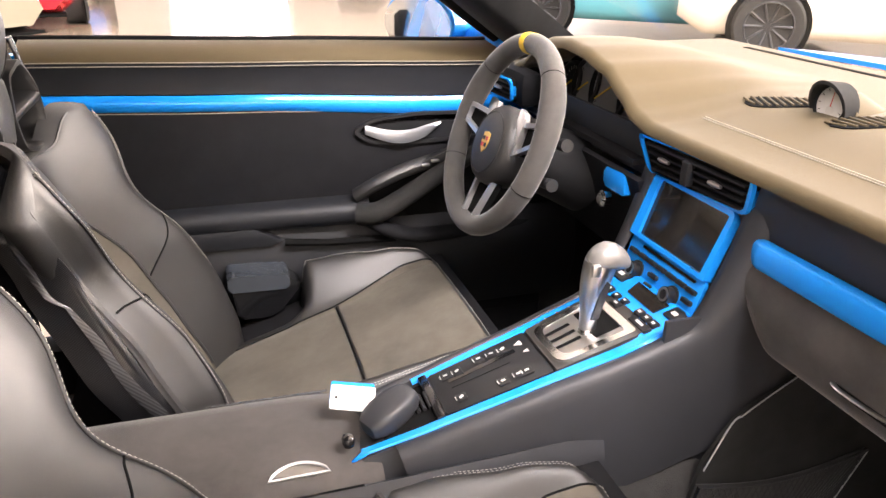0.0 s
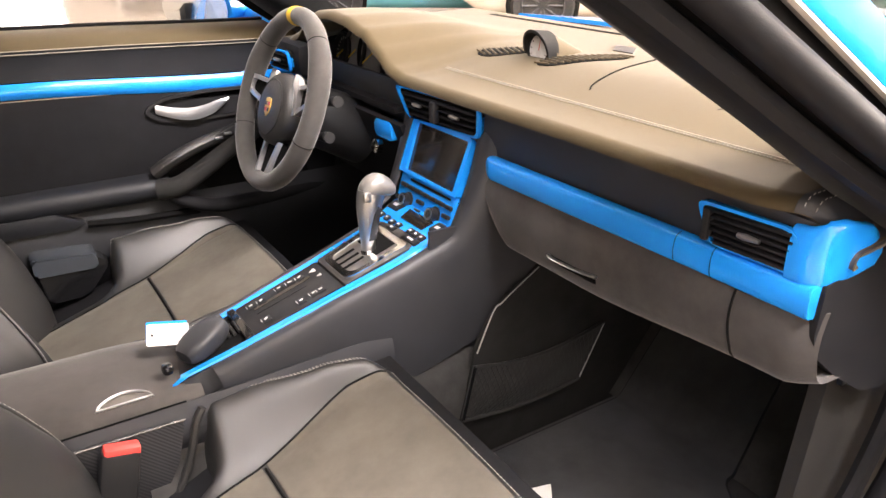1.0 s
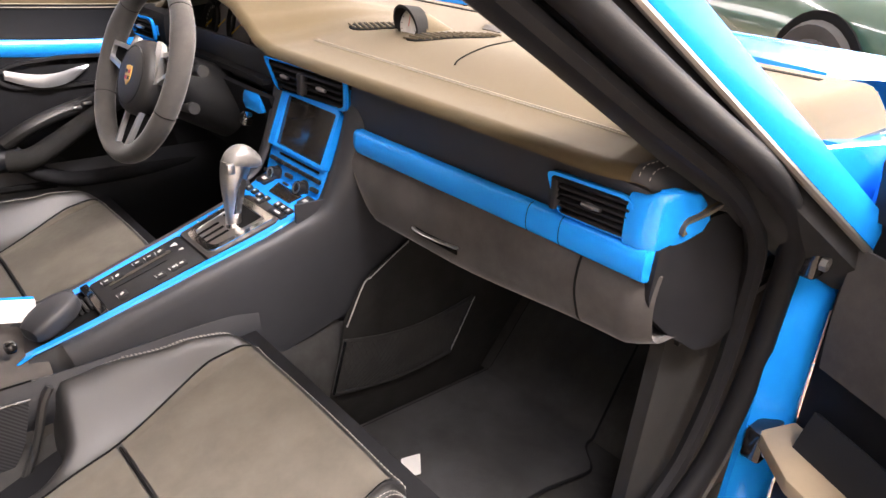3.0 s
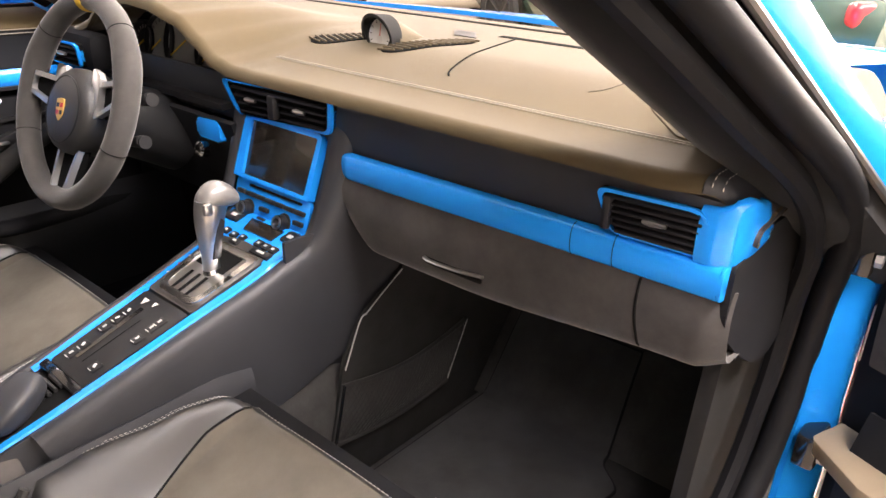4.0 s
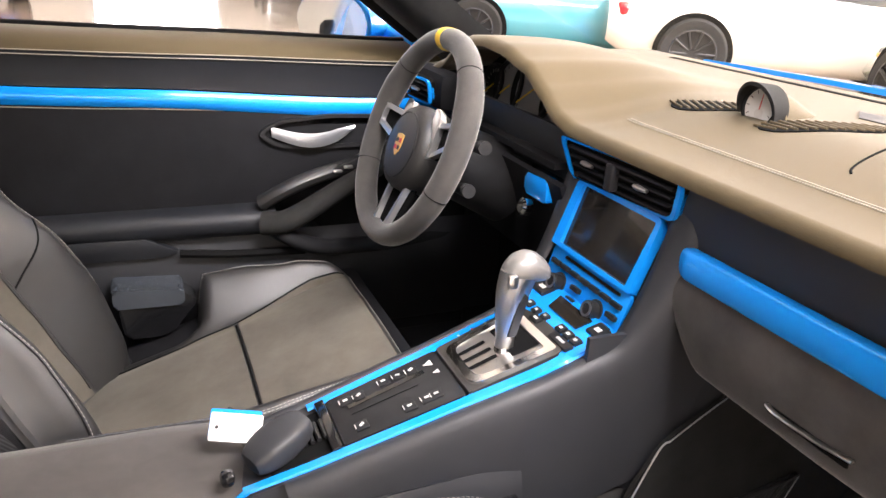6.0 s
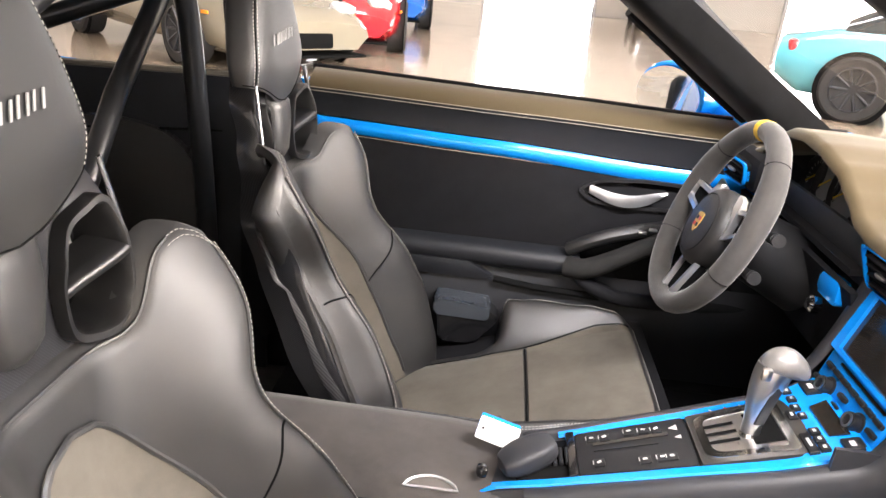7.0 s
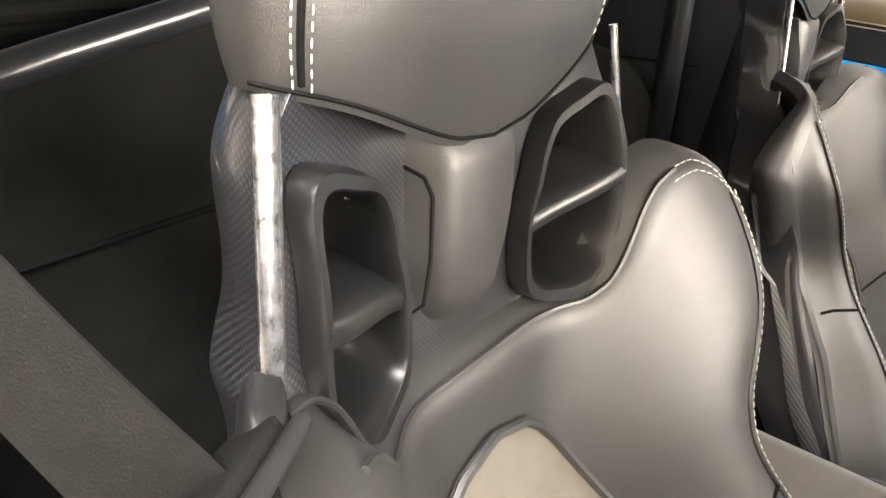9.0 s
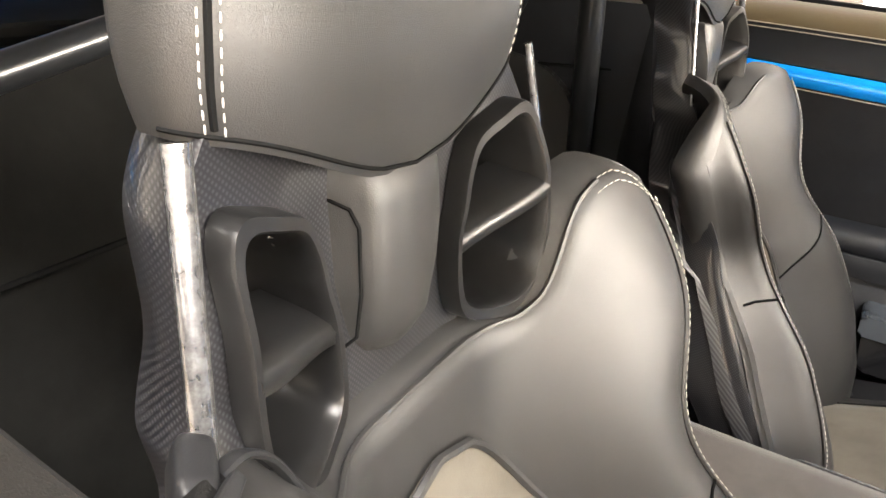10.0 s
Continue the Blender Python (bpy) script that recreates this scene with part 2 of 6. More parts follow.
# ---- dashboard ----
def lip_z(y):
    return table([(0.06, 0.866), (0.10, 0.868), (0.14, 0.878), (0.18, 0.905), (0.23, 0.935), (0.30, 0.953), (0.36, 0.957), (0.43, 0.951), (0.50, 0.93), (0.55, 0.895), (0.60, 0.875), (0.70, 0.868)], y)


def lip_x(y):
    return table([(-0.70, 0.885), (-0.62, 0.862), (0.05, 0.862), (0.18, 0.853), (0.30, 0.842), (0.40, 0.842), (0.52, 0.85), (0.60, 0.84), (0.70, 0.83)], y)


def dash_point(y, v):
    """v 0: under the lip; 0.25: the lip's crest; 1: the windscreen's foot."""
    lz, lx = lip_z(y), lip_x(y)
    end = smooth(-0.655, -0.71, y)
    if v < 0.25:
        a = math.radians(lerp(-5, 90, v / 0.25))
        r = 0.016
        x, z = lx + r - r * math.cos(a), lz - r + r * math.sin(a)
    else:
        s = (v - 0.25) / 0.75
        x = lerp(lx + 0.016, 1.43, s)
        flat = 0.866 + 0.030 * smooth(0, 0.45, s) + 0.004 * s
        z = flat + (lz - 0.866) * (1 - smooth(0.0, 0.75, s))
        z += 0.006 * math.exp(-((s - 0.02) / 0.03) ** 2) * 0
    z -= 0.055 * end * end
    return (x + 0.03 * end, y, z)


dashboard = thing("dashboard", (1.05, 0, 0.6), "dashboard with sunlit leather top, blue lacquer trim and air vents", "dashboard")
ys = [(-0.712 + 1.40 * i / 150) for i in range(151)]
vs = span(0, 0.25, 10)[:-1] + span(0.25, 1, 44)
bm = sheet(dash_point, ys, vs)
thick(bm, 0.012)
pad = part("top_pad", bm, DASH, dashboard, "padded leather dashboard top with a stitched seam")

# black leather cap over the end by the pillar
cap = sheet(lambda y, v: Vector(dash_point(y, v)) + Vector((-0.0012, 0, 0.0014)), span(-0.662, -0.7115, 14), span(0, 0.44, 24))
part("end_cap", thick(cap, 0.003), CONSOLE, pad, "black leather cap at the dashboard's end")
# twin seam along the top pad and its thread
for off in (0.345, 0.352):
    line = [Vector(dash_point(y, off)) + Vector((0, 0, 0.0006)) for y in span(-0.665, 0.09, 90)]
    part("seam", tube(line, 0.0009, 5), DARKTHREAD, pad)
ends = [Vector(dash_point(-0.668, v)) + Vector((-0.0026, -0.001, 0.0030)) for v in span(0.06, 0.36, 40)]
part("stitching", stitches(ends), THREAD, pad, "pale contrast stitching")
ends = [Vector(dash_point(-0.676, v)) + Vector((-0.0026, -0.001, 0.0030)) for v in span(0.06, 0.36, 40)]
part("stitching", stitches(ends), THREAD, pad)

# face under the lip, down to the blue strip
def face_point(y, v):
    lz = table([(0.0, 0.846), (0.2, 0.85), (0.7, 0.846)], y)
    end = smooth(-0.66, -0.715, y)
    z = lerp(lz, 0.772, v) - 0.03 * end * (1 - v)
    x = lerp(0.886, 0.900, smooth(0, 1, v)) + 0.05 * end
    return (x, y, z)


part("face_panel", thick(sheet(face_point, span(-0.688, 0.66, 80), span(0, 1, 12)), 0.008), CONSOLE, dashboard, "black leather band below the dashboard lip")


# blue strip: bulged section along y
def strip_point(y, a):
    k = min(1, max(0.0, (-0.122 - y) / 0.03))
    h = 0.019 * math.sqrt(max(0.0, 1 - (1 - k) ** 2)) + 0.0005
    zc = 0.7575 + 0.003 * smooth(-0.12, -0.6, y)
    return (0.888 - 0.017 * max(0.0, math.cos(a)) ** 0.45 * (0.35 + 0.65 * k), y, zc + h * math.sin(a))


bm = bmesh.new()
rings(bm, [[strip_point(y, a) for a in span(-math.pi / 2, math.pi / 2, 14)] for y in span(-0.122, -0.16, 12) + span(-0.17, -0.694, 40)], closed=False, caps=False)
thick(bm, 0.006)
strip = part("trim_strip", bm, BLUE, dashboard, "glossy blue lacquered trim strip")
for y in (-0.525, -0.578):
    part("joint", tube([strip_point(y, a) for a in span(-1.5, 1.5, 12)], 0.0006, 5), SEAM, strip)
# end block of the strip, wrapping round the outer vent
way = curve([(0.8755, -0.664, 0), (0.876, -0.682, 0), (0.884, -0.697, 0), (0.905, -0.7035, 0), (0.945, -0.705, 0), (0.978, -0.703, 0)], 6)
bm = bmesh.new()
rows = []
for i, p in enumerate(way):
    t = i / (len(way) - 1)
    hi = 0.838 + 0.009 * smooth(0.1, 0.45, t) - 0.010 * smooth(0.6, 0.8, t) - 0.026 * smooth(0.8, 1, t)
    lo = 0.7755 + 0.002 * smooth(0.3, 0.8, t)
    n_ = Vector((-1, 0, 0)).lerp(Vector((0, -1, 0)), smooth(0.25, 0.55, t)).normalized()
    rows.append([Vector((p.x, p.y, 0)) + n_ * w + Vector((0, 0, lerp(lo, hi, k))) for k, w in ((1.0, -0.008), (0.985, -0.002), (0.93, 0.001), (0.6, 0.003), (0.2, 0.0025), (0.05, 0.0), (0.0, -0.008))])
rings(bm, rows, closed=False, caps=False)
part("trim_end", thick(bm, 0.004), BLUE, dashboard, "blue lacquered end piece beside the vent", angle=50)
part("strip_cap", prism([strip_point(-0.6935, a) for a in span(-math.pi / 2, math.pi / 2, 14)] + [Vector((0.905, -0.6935, 0.777)), Vector((0.905, -0.6935, 0.741))], (0, -0.005, 0), 0.002), BLUE, dashboard)


def vent(name, tl, tr, br, bl, n, slats, parent, frame_w=0.0042, tabs=(0.5,)):
    """An air vent between four corners; n is the way out of it."""
    tl, tr, br, bl, n = Vector(tl), Vector(tr), Vector(br), Vector(bl), Vector(n).normalized()
    v = part(name, prism(rounded([tl, tr, br, bl], 0.012), -n * 0.05, 0.0), SEAM, parent, "dark air vent duct")
    c = (tl + tr + br + bl) / 4
    outer = rounded([tl, tr, br, bl], 0.013)
    ax, ay = (tr - tl).normalized(), (tl - bl).normalized()

    def inset(p):
        a, b = (p - c).dot(ax), (p - c).dot(ay)
        return p - ax * math.copysign(min(frame_w, abs(a)), a) - ay * math.copysign(min(frame_w, abs(b)), b)

    inner = [inset(p) for p in outer]
    part("vent_frame", band([p - n * 0.006 for p in outer], [p - n * 0.006 for p in inner], n * 0.012), BLUE, v, "thin blue vent surround")
    for i in range(slats):
        f = (i + 0.8) / (slats + 0.6)
        a, b = tl.lerp(bl, f) + (tr - tl) * 0.07 - n * 0.004, tr.lerp(br, f) - (tr - tl) * 0.05 - n * 0.004
        d = (b - a).normalized()
        up = n.cross(d).normalized()
        if up.z < 0:
            up = -up
        w = n * 0.011 + up * -0.004
        part("slat", prism([a - w, a + w, a + w + up * 0.003, a - w + up * 0.003], b - a, 0.0006, 1), SOFTBLACK, v)
    for t in tabs:
        p = (tl.lerp(tr, t) + bl.lerp(br, t)) / 2 + n * 0.010
        d = (tr - tl).normalized()
        part("vent_tab", tube([p - d * 0.014, p - d * 0.005, p + d * 0.012], [0.0026, 0.0042, 0.0026], 8), SILVER, v, "small silver vent tab")
    return v


vent("side_vent", (0.874, -0.549, 0.832), (0.877, -0.668, 0.834), (0.884, -0.688, 0.782), (0.878, -0.570, 0.783), (-1, -0.12, 0.05), 6, dashboard, tabs=(0.52,))
part("vent_wheel", block((0.872, -0.566, 0.806), (0.012, 0.010, 0.038), 0.003), PLASTIC, dashboard)
cv = vent("centre_vent", (0.868, 0.130, 0.846), (0.870, -0.134, 0.849), (0.884, -0.114, 0.795), (0.882, 0.112, 0.790), (-1, 0, 0.2), 4, dashboard, tabs=(0.26, 0.74))
part("vent_knob", block((0.866, 0.0, 0.820), (0.014, 0.016, 0.036), 0.003), PLASTIC, cv, "black vent thumbwheel")
vent("side_vent", (0.80, 0.60, 0.862), (0.815, 0.515, 0.858), (0.82, 0.515, 0.812), (0.805, 0.60, 0.816), (-1, -0.2, 0.1), 4, dashboard, tabs=(0.5,))
part("vent_bezel", block((0.85, 0.57, 0.838), (0.05, 0.15, 0.075), 0.02), SOFTBLACK, dashboard)

# glovebox front: curved face that rolls under
def glove_point(y, v):
    k = smooth(-0.108, -0.20, y)
    low = lerp(0.70, 0.632, k) + 0.022 * smooth(-0.35, -0.70, y)
    end = smooth(-0.675, -0.715, y)
    if v < 0.7:
        t = v / 0.7
        z, x = lerp(0.742, low + 0.018, t), 0.884 - 0.007 * math.sin(t * math.pi)
    else:
        a = (v - 0.7) / 0.3 * math.pi * 0.5
        z, x = low + 0.018 - 0.024 * math.sin(a), 0.884 + 0.06 * (1 - math.cos(a)) + 0.10 * max(0.0, a - 0.9)
    return (x + 0.025 * end, y, z + 0.006 * end)


gl = part("glovebox", thick(sheet(glove_point, span(-0.108, -0.704, 70), span(0, 1, 22)), 0.006), ALC, dashboard, "glovebox lid covered in black suede")
part("joint", tube([Vector(glove_point(-0.612 - 0.010 * v * v, v)) + Vector((-0.0066, 0, -0.002 * smooth(0.7, 0.85, v))) for v in span(0, 0.80, 20)], 0.0016, 5), SEAM, gl)
part("joint", tube([(0.887, y, 0.7415) for y in span(-0.115, -0.70, 30)], 0.0022, 5), SEAM, gl)
part("glovebox_handle", tube(curve([(0.872, -0.305, 0.668), (0.866, -0.322, 0.669), (0.864, -0.37, 0.672), (0.868, -0.408, 0.674)], 6), 0.0034, 8, flat=0.55), SILVER, gl, "slim silver glovebox handle")
part("handle_recess", block((0.879, -0.352, 0.665), (0.012, 0.10, 0.014), 0.004), SEAM, gl)
# dashboard end towards the door
part("end_cover", prism(rounded([(0.889, -0.704, 0.780), (0.885, -0.704, 0.72), (0.897, -0.704, 0.695), (0.945, -0.705, 0.655), (1.01, -0.707, 0.612), (1.06, -0.708, 0.60), (1.11, -0.712, 0.63), (1.11, -0.712, 0.80), (0.98, -0.706, 0.80)], 0.008), (0, 0.012, 0), 0.002), SOFTBLACK, dashboard, "matt black end cover of the dashboard")
part("underside", thick(sheet(lambda y, v: (lerp(1.0, 1.42, v), y, lerp(0.622, 0.66, v)), span(-0.69, 0.69, 8), span(0, 1, 4)), 0.01), PLASTIC, dashboard)

# stowage lid lines, slit, speaker cover and top vents on the pad
def on_top(x, y, lift=0.0012):
    lx = lip_x(y) + 0.016
    v = 0.25 + 0.75 * (x - lx) / (1.43 - lx)
    p = Vector(dash_point(y, v))
    p.z += lift
    return p


GROOVE = mat("leather_groove", (0.05, 0.04, 0.028), 0.9)
LID = [(1.272, -0.152), (1.16, -0.178), (1.06, -0.203), (1.02, -0.216), (1.004, -0.228)]
LID_END = [(1.165, -0.456), (1.10, -0.460), (1.055, -0.452), (1.035, -0.436)]
def flat_curve(pts, n=8):
    return curve([(x, y, 0) for x, y in pts], n)


part("lid_groove", tube([on_top(p.x, p.y, 0.0003) for p in flat_curve(LID)], 0.0016, 5), SEAM, pad)
part("lid_groove", tube([on_top(p.x, p.y, 0.0003) for p in flat_curve(LID_END)], 0.0008, 5), GROOVE, pad)
bm = bmesh.new()
rings(bm, [[on_top(1.284 - 0.015 * k, y, 0.001) for k in (0, 1)] for y in span(-0.115, -0.56, 24)], closed=False, caps=False)
part("air_slit", thick(bm, 0.0015), SEAM, pad, "narrow dark demister slit")
bm = bmesh.new()
rings(bm, [[on_top(1.392 - 0.014 * k, y, 0.0012) for k in (0, 1)] for y in span(0.55, -0.62, 40)], closed=False, caps=False)
part("air_slit", thick(bm, 0.0015), SEAM, pad, "narrow dark demister slit")
bm = bmesh.new()
rings(bm, [[on_top(lerp(1.275, 1.225, k), lerp(-0.06, -0.10, k) + 0.05 * v, 0.0014) for k in span(0, 1, 3)] for v in span(0, 1, 3)], closed=False, caps=False)
part("sensor_cover", thick(bm, 0.002), PLASTIC, pad)


def top_grille(a, b, width, count, skew):
    """Slatted vent let into the top pad between two places."""
    (ax, ay), (bx, by) = a, b
    d = Vector((bx - ax, by - ay)).normalized()
    s = Vector((-d.y, d.x))
    bm = bmesh.new()
    rows = []
    for t in span(0, 1, 16):
        w = width * math.sqrt(max(0.02, 1 - (2 * t - 1) ** 4))
        rows.append([on_top(lerp(ax, bx, t) + s.x * w * k, lerp(ay, by, t) + s.y * w * k, 0.0016) for k in (-0.5, 0, 0.5)])
    rings(bm, rows, closed=False, caps=False)
    g = part("top_vent", thick(bm, 0.002), SEAM, pad, "slatted demister vent")
    for i in range(count):
        t = (i + 0.6) / (count + 0.2)
        w = width * math.sqrt(max(0.02, 1 - (2 * t - 1) ** 4)) * 0.86
        c = Vector((lerp(ax, bx, t), lerp(ay, by, t)))
        p = [on_top(c.x + s.x * w * k + d.x * skew * k, c.y + s.y * w * k + d.y * skew * k, 0.0024) for k in (-0.5, 0, 0.5)]
        part("slat", tube(p, 0.0019, 6), DASH, g)
    return g


top_grille((1.03, 0.105), (1.125, 0.03), 0.050, 11, -0.016)
top_grille((1.045, -0.052), (1.20, -0.118), 0.054, 14, -0.018)
# triangular vent at the pillar
def rounded_xy(pts, r):
    return [(p.x, p.y) for p in rounded([(a, b, 0) for a, b in pts], r, 4)]


tri_pts = [(1.115, -0.562), (1.025, -0.538), (0.975, -0.605), (1.0, -0.628)]
g = part("top_vent", prism([on_top(x, y, 0.0012) for x, y in rounded_xy(tri_pts, 0.012)], (0, 0, -0.006), 0.0), SEAM, pad, "triangular demister vent by the pillar")
for i in range(7):
    t = (i + 0.6) / 7.2
    p, q = on_top(lerp(1.115, 0.985, t), lerp(-0.562, -0.617, t) - 0.008 * t, 0.0018), on_top(lerp(1.115, 1.015, t) - 0.004, lerp(-0.562, -0.54, t) - 0.03 * max(0, t - 0.75), 0.0018)
    part("slat", tube([p, q], 0.0016, 6), DASH, g)

big = [(1.15, -0.565), (1.03, -0.522), (0.955, -0.60), (0.985, -0.648)]
part("vent_border", tube([on_top(x, y, 0.0) for x, y in rounded_xy(big, 0.02)], 0.0022, 6, closed=True), DASH, pad, "raised leather border of the corner vent")

# clock pod
clock = thing("dashboard_clock", (1.09, -0.01, 0.90), "round stopwatch with pale dial under a small black hood", "clock")
cm2 = Matrix.Translation((1.085, -0.012, 0.909)) @ Vector((-1, -0.05, 0.16)).to_track_quat("Z", "Y").to_matrix().to_4x4() @ Matrix.Scale(0.86, 4)
part("case", lathe([(0.030, -0.03), (0.034, 0.004), (0.034, 0.008), (0.0305, 0.009), (0.030, 0.003)], cm2, 28), FOOTBLACK, clock)
dial = part("dial", lathe([(0.0295, 0.0035), (0.0295, 0.0045)], cm2, 28), DIAL, clock, "white clock dial")
for k in range(12):
    a = k * math.pi / 6
    part("hour_mark", block((0, 0, 0), (0.0012, 0.005, 0.0006), bm=None), BLACKINK, dial).matrix_basis = cm2 @ pose(0.0245 * math.sin(a), 0.0245 * math.cos(a), 0.0049, 0, 0, -math.degrees(a))
part("subdial", lathe([(0.008, 0.0046), (0.008, 0.0052)], cm2 @ pose(0, -0.010, 0), 16), PRINT, dial)
part("hand", prism([cm2 @ Vector(p) for p in ((-0.001, -0.004, 0.0056), (0.001, -0.004, 0.0056), (0.0004, 0.020, 0.0056), (-0.0004, 0.020, 0.0056))], cm2.to_3x3() @ Vector((0, 0, 0.0006))), REDC, dial)
def hood_row(t):
    r = lerp(0.0345, 0.0335, t)
    c = Vector((lerp(1.062, 1.098, t), -0.012, lerp(0.909, 0.906, t)))
    return [c + Vector((0.010 * (1 - math.sin(a)) * (1 - t), -r * math.cos(a), r * math.sin(a))) for a in span(math.radians(-20), math.radians(200), 24)]


bm = bmesh.new()
rings(bm, [hood_row(t) for t in span(0, 1, 4)], closed=False, caps=False)
part("hood", thick(bm, 0.005), FOOTBLACK, clock, "matt black clock hood")
rows = []
for t in span(0, 1, 10):
    c = Vector((lerp(1.094, 1.20, t), -0.012, lerp(0.902, 0.886, t)))
    rows.append([c + Vector((0, -0.034 * (1 - 0.55 * t) * math.cos(a), 0.033 * (1 - 0.80 * smooth(0, 1, t)) * math.sin(a))) for a in span(math.radians(-10), math.radians(190), 18)])
bm = bmesh.new()
rings(bm, rows, closed=False, caps=False)
part("fairing", thick(bm, 0.003), DASH, clock, "leather covered fairing behind the clock")
# ---- centre stack ----
stack = thing("centre_stack", (0.86, 0, 0.63), "blue lacquered centre stack with touch screen, knobs and button rows", "car console")
B0, SD, SN = Vector((0.834, 0, 0.630)), Vector((0.344, 0, 0.939)), Vector((-0.939, 0, 0.344))


def st(s, y, h=0.0):
    return B0 + SD * s + Vector((0, y, 0)) + SN * h


housing = prism(rounded([st(-0.01, 0.095, -0.004), st(0.172, 0.098, -0.004), st(0.172, -0.098, -0.004), st(-0.01, -0.103, -0.004)], 0.012), -SN * 0.06, 0.003)
part("housing", housing, SOFTBLACK, stack)
lower = rounded([st(-0.002, 0.086), st(0.068, 0.094), st(0.068, -0.092), st(-0.002, -0.096)], 0.006)
fascia = part("fascia", prism([p - SN * 0.004 for p in lower], SN * 0.006, 0.0015), BLUE, stack, "blue lacquered control fascia")
outer = rounded([st(0.068, 0.096), st(0.170, 0.096), st(0.170, -0.092), st(0.068, -0.092)], [0.003, 0.012, 0.012, 0.003])
inner = rounded([st(0.074, 0.076), st(0.162, 0.080), st(0.162, -0.083), st(0.074, -0.080)], [0.002, 0.004, 0.004, 0.002])
part("screen_bezel", band([p - SN * 0.006 for p in outer], [p - SN * 0.006 for p in inner], SN * 0.016), BLUE, stack, "glossy blue screen surround")
part("screen", prism([p + SN * 0.001 for p in inner], SN * 0.003, 0.0), SCREEN, stack, "dark glossy touch screen, switched off")
part("disc_slot", block(st(0.0595, -0.008, 0.003), (0.004, 0.13, 0.004), 0.001, rot=(0, 20, 0)), SEAM, fascia)
for i in range(7):
    y = 0.072 - i * 0.0245
    part("button", block(st(0.046, y, 0.003), (0.007, 0.021, 0.009), 0.0015, rot=(0, -70, 0)), PLASTIC, fascia)
    part("button_print", block(st(0.046, y, 0.0066), (0.0005, 0.010, 0.0022), rot=(0, 20, 0)), PRINT, fascia)
for y in (0.050, -0.042):
    km = Matrix.Translation(st(0.022, y, 0.002)) @ SN.to_track_quat("Z", "Y").to_matrix().to_4x4()
    k = part("knob", lathe([(0.0155, 0), (0.0155, 0.002), (0.0125, 0.003), (0.0120, 0.014), (0.010, 0.0155), (0.001, 0.0155)], km, 24), PLASTIC, fascia, "black rotary knob with silver ring")
    part("ring", lathe([(0.0105, 0.0150), (0.0105, 0.0165), (0.0075, 0.0165), (0.0075, 0.0150)], km, 24), SILVER, k)
for y, s in ((0.008, 0.030), (0.008, 0.013), (-0.076, 0.030), (-0.076, 0.013), (0.078, 0.020)):
    part("button", block(st(s, y, 0.003), (0.007, 0.020, 0.011), 0.0015, rot=(0, -70, 0)), PLASTIC, fascia)
    part("button_print", block(st(s, y, 0.0066), (0.0005, 0.009, 0.002), rot=(0, 20, 0)), PRINT, fascia)
# blue trim left of the column side
part("knee_trim", prism(rounded([(0.862, 0.150, 0.772), (0.862, 0.215, 0.768), (0.862, 0.215, 0.735), (0.862, 0.145, 0.735)], 0.008), (0.02, 0, 0), 0.003), BLUE, dashboard, "short blue trim beside the steering column")
part("knee_panel", thick(sheet(lambda y, v: (lerp(0.872, 0.93, v), y, lerp(0.775, 0.60, v)), span(0.112, 0.66, 10), span(0, 1, 6)), 0.01), SOFTBLACK, dashboard)
part("ignition_switch", lathe([(0.014, 0), (0.014, 0.012), (0.009, 0.016), (0.001, 0.016)], look((0.862, 0.195, 0.715), (1.5, 0.195, 0.60)), 18), CHROME, dashboard)

# ---- instrument cluster ----
cluster = thing("instrument_cluster", (0.95, 0.35, 0.80), "round instruments with pale dials in a dark binnacle", "instrument cluster")
part("backing", prism(rounded([(0.957, 0.15, 0.80), (0.957, 0.56, 0.80), (0.957, 0.56, 0.89), (0.957, 0.44, 0.93), (0.957, 0.26, 0.93), (0.957, 0.15, 0.88)], 0.03), (0.03, 0, 0), 0.0), SEAM, cluster)
for y, z, r, bright in ((0.352, 0.868, 0.062, 1), (0.265, 0.860, 0.046, 1), (0.44, 0.860, 0.046, 1), (0.198, 0.852, 0.036, 0), (0.505, 0.852, 0.036, 0)):
    gm = look((0.945, y, z), (1.6, y, z - 0.15))
    ga = part("gauge", lathe([(r + 0.004, 0.0), (r + 0.004, 0.012), (r, 0.014), (r - 0.001, 0.004)], gm, 30), PLASTIC, cluster)
    part("dial", lathe([(r - 0.001, 0.003), (r - 0.001, 0.0045)], gm, 30), SHADEDGAUGE if bright else PLASTIC, ga)
    for k in range(15):
        a = math.radians(-130 + 260 * k / 14)
        o = part("dial_mark", block((0, 0, 0), (0.0016, 0.007, 0.0005)), BLACKINK if bright else PRINT, ga)
        o.matrix_basis = gm @ pose((r - 0.008) * math.sin(a), (r - 0.008) * math.cos(a), 0.0049, 0, 0, -math.degrees(a))
    o = part("needle", block((0, 0.4 * r, 0), (0.003, 0.9 * r, 0.001)), YELLOW, ga)
    o.matrix_basis = gm @ pose(0, 0, 0.007, 0, 0, 125)
part("lower_shelf", thick(sheet(lambda y, v: (lerp(0.866, 0.97, v), y, lerp(0.800, 0.806, v)), span(0.14, 0.57, 20), span(0, 1, 4)), 0.01), SOFTBLACK, cluster)

# ---- windscreen wiper cowl and glass ----

# ---- centre console ----
console = thing("centre_console", (0.55, -0.03, 0.40), "black leather centre console with blue lacquer rails", "car console")


def yl(x):
    return table([(0.36, 0.02), (0.47, 0.026), (0.60, 0.036), (0.74, 0.049), (0.84, 0.088)], x)


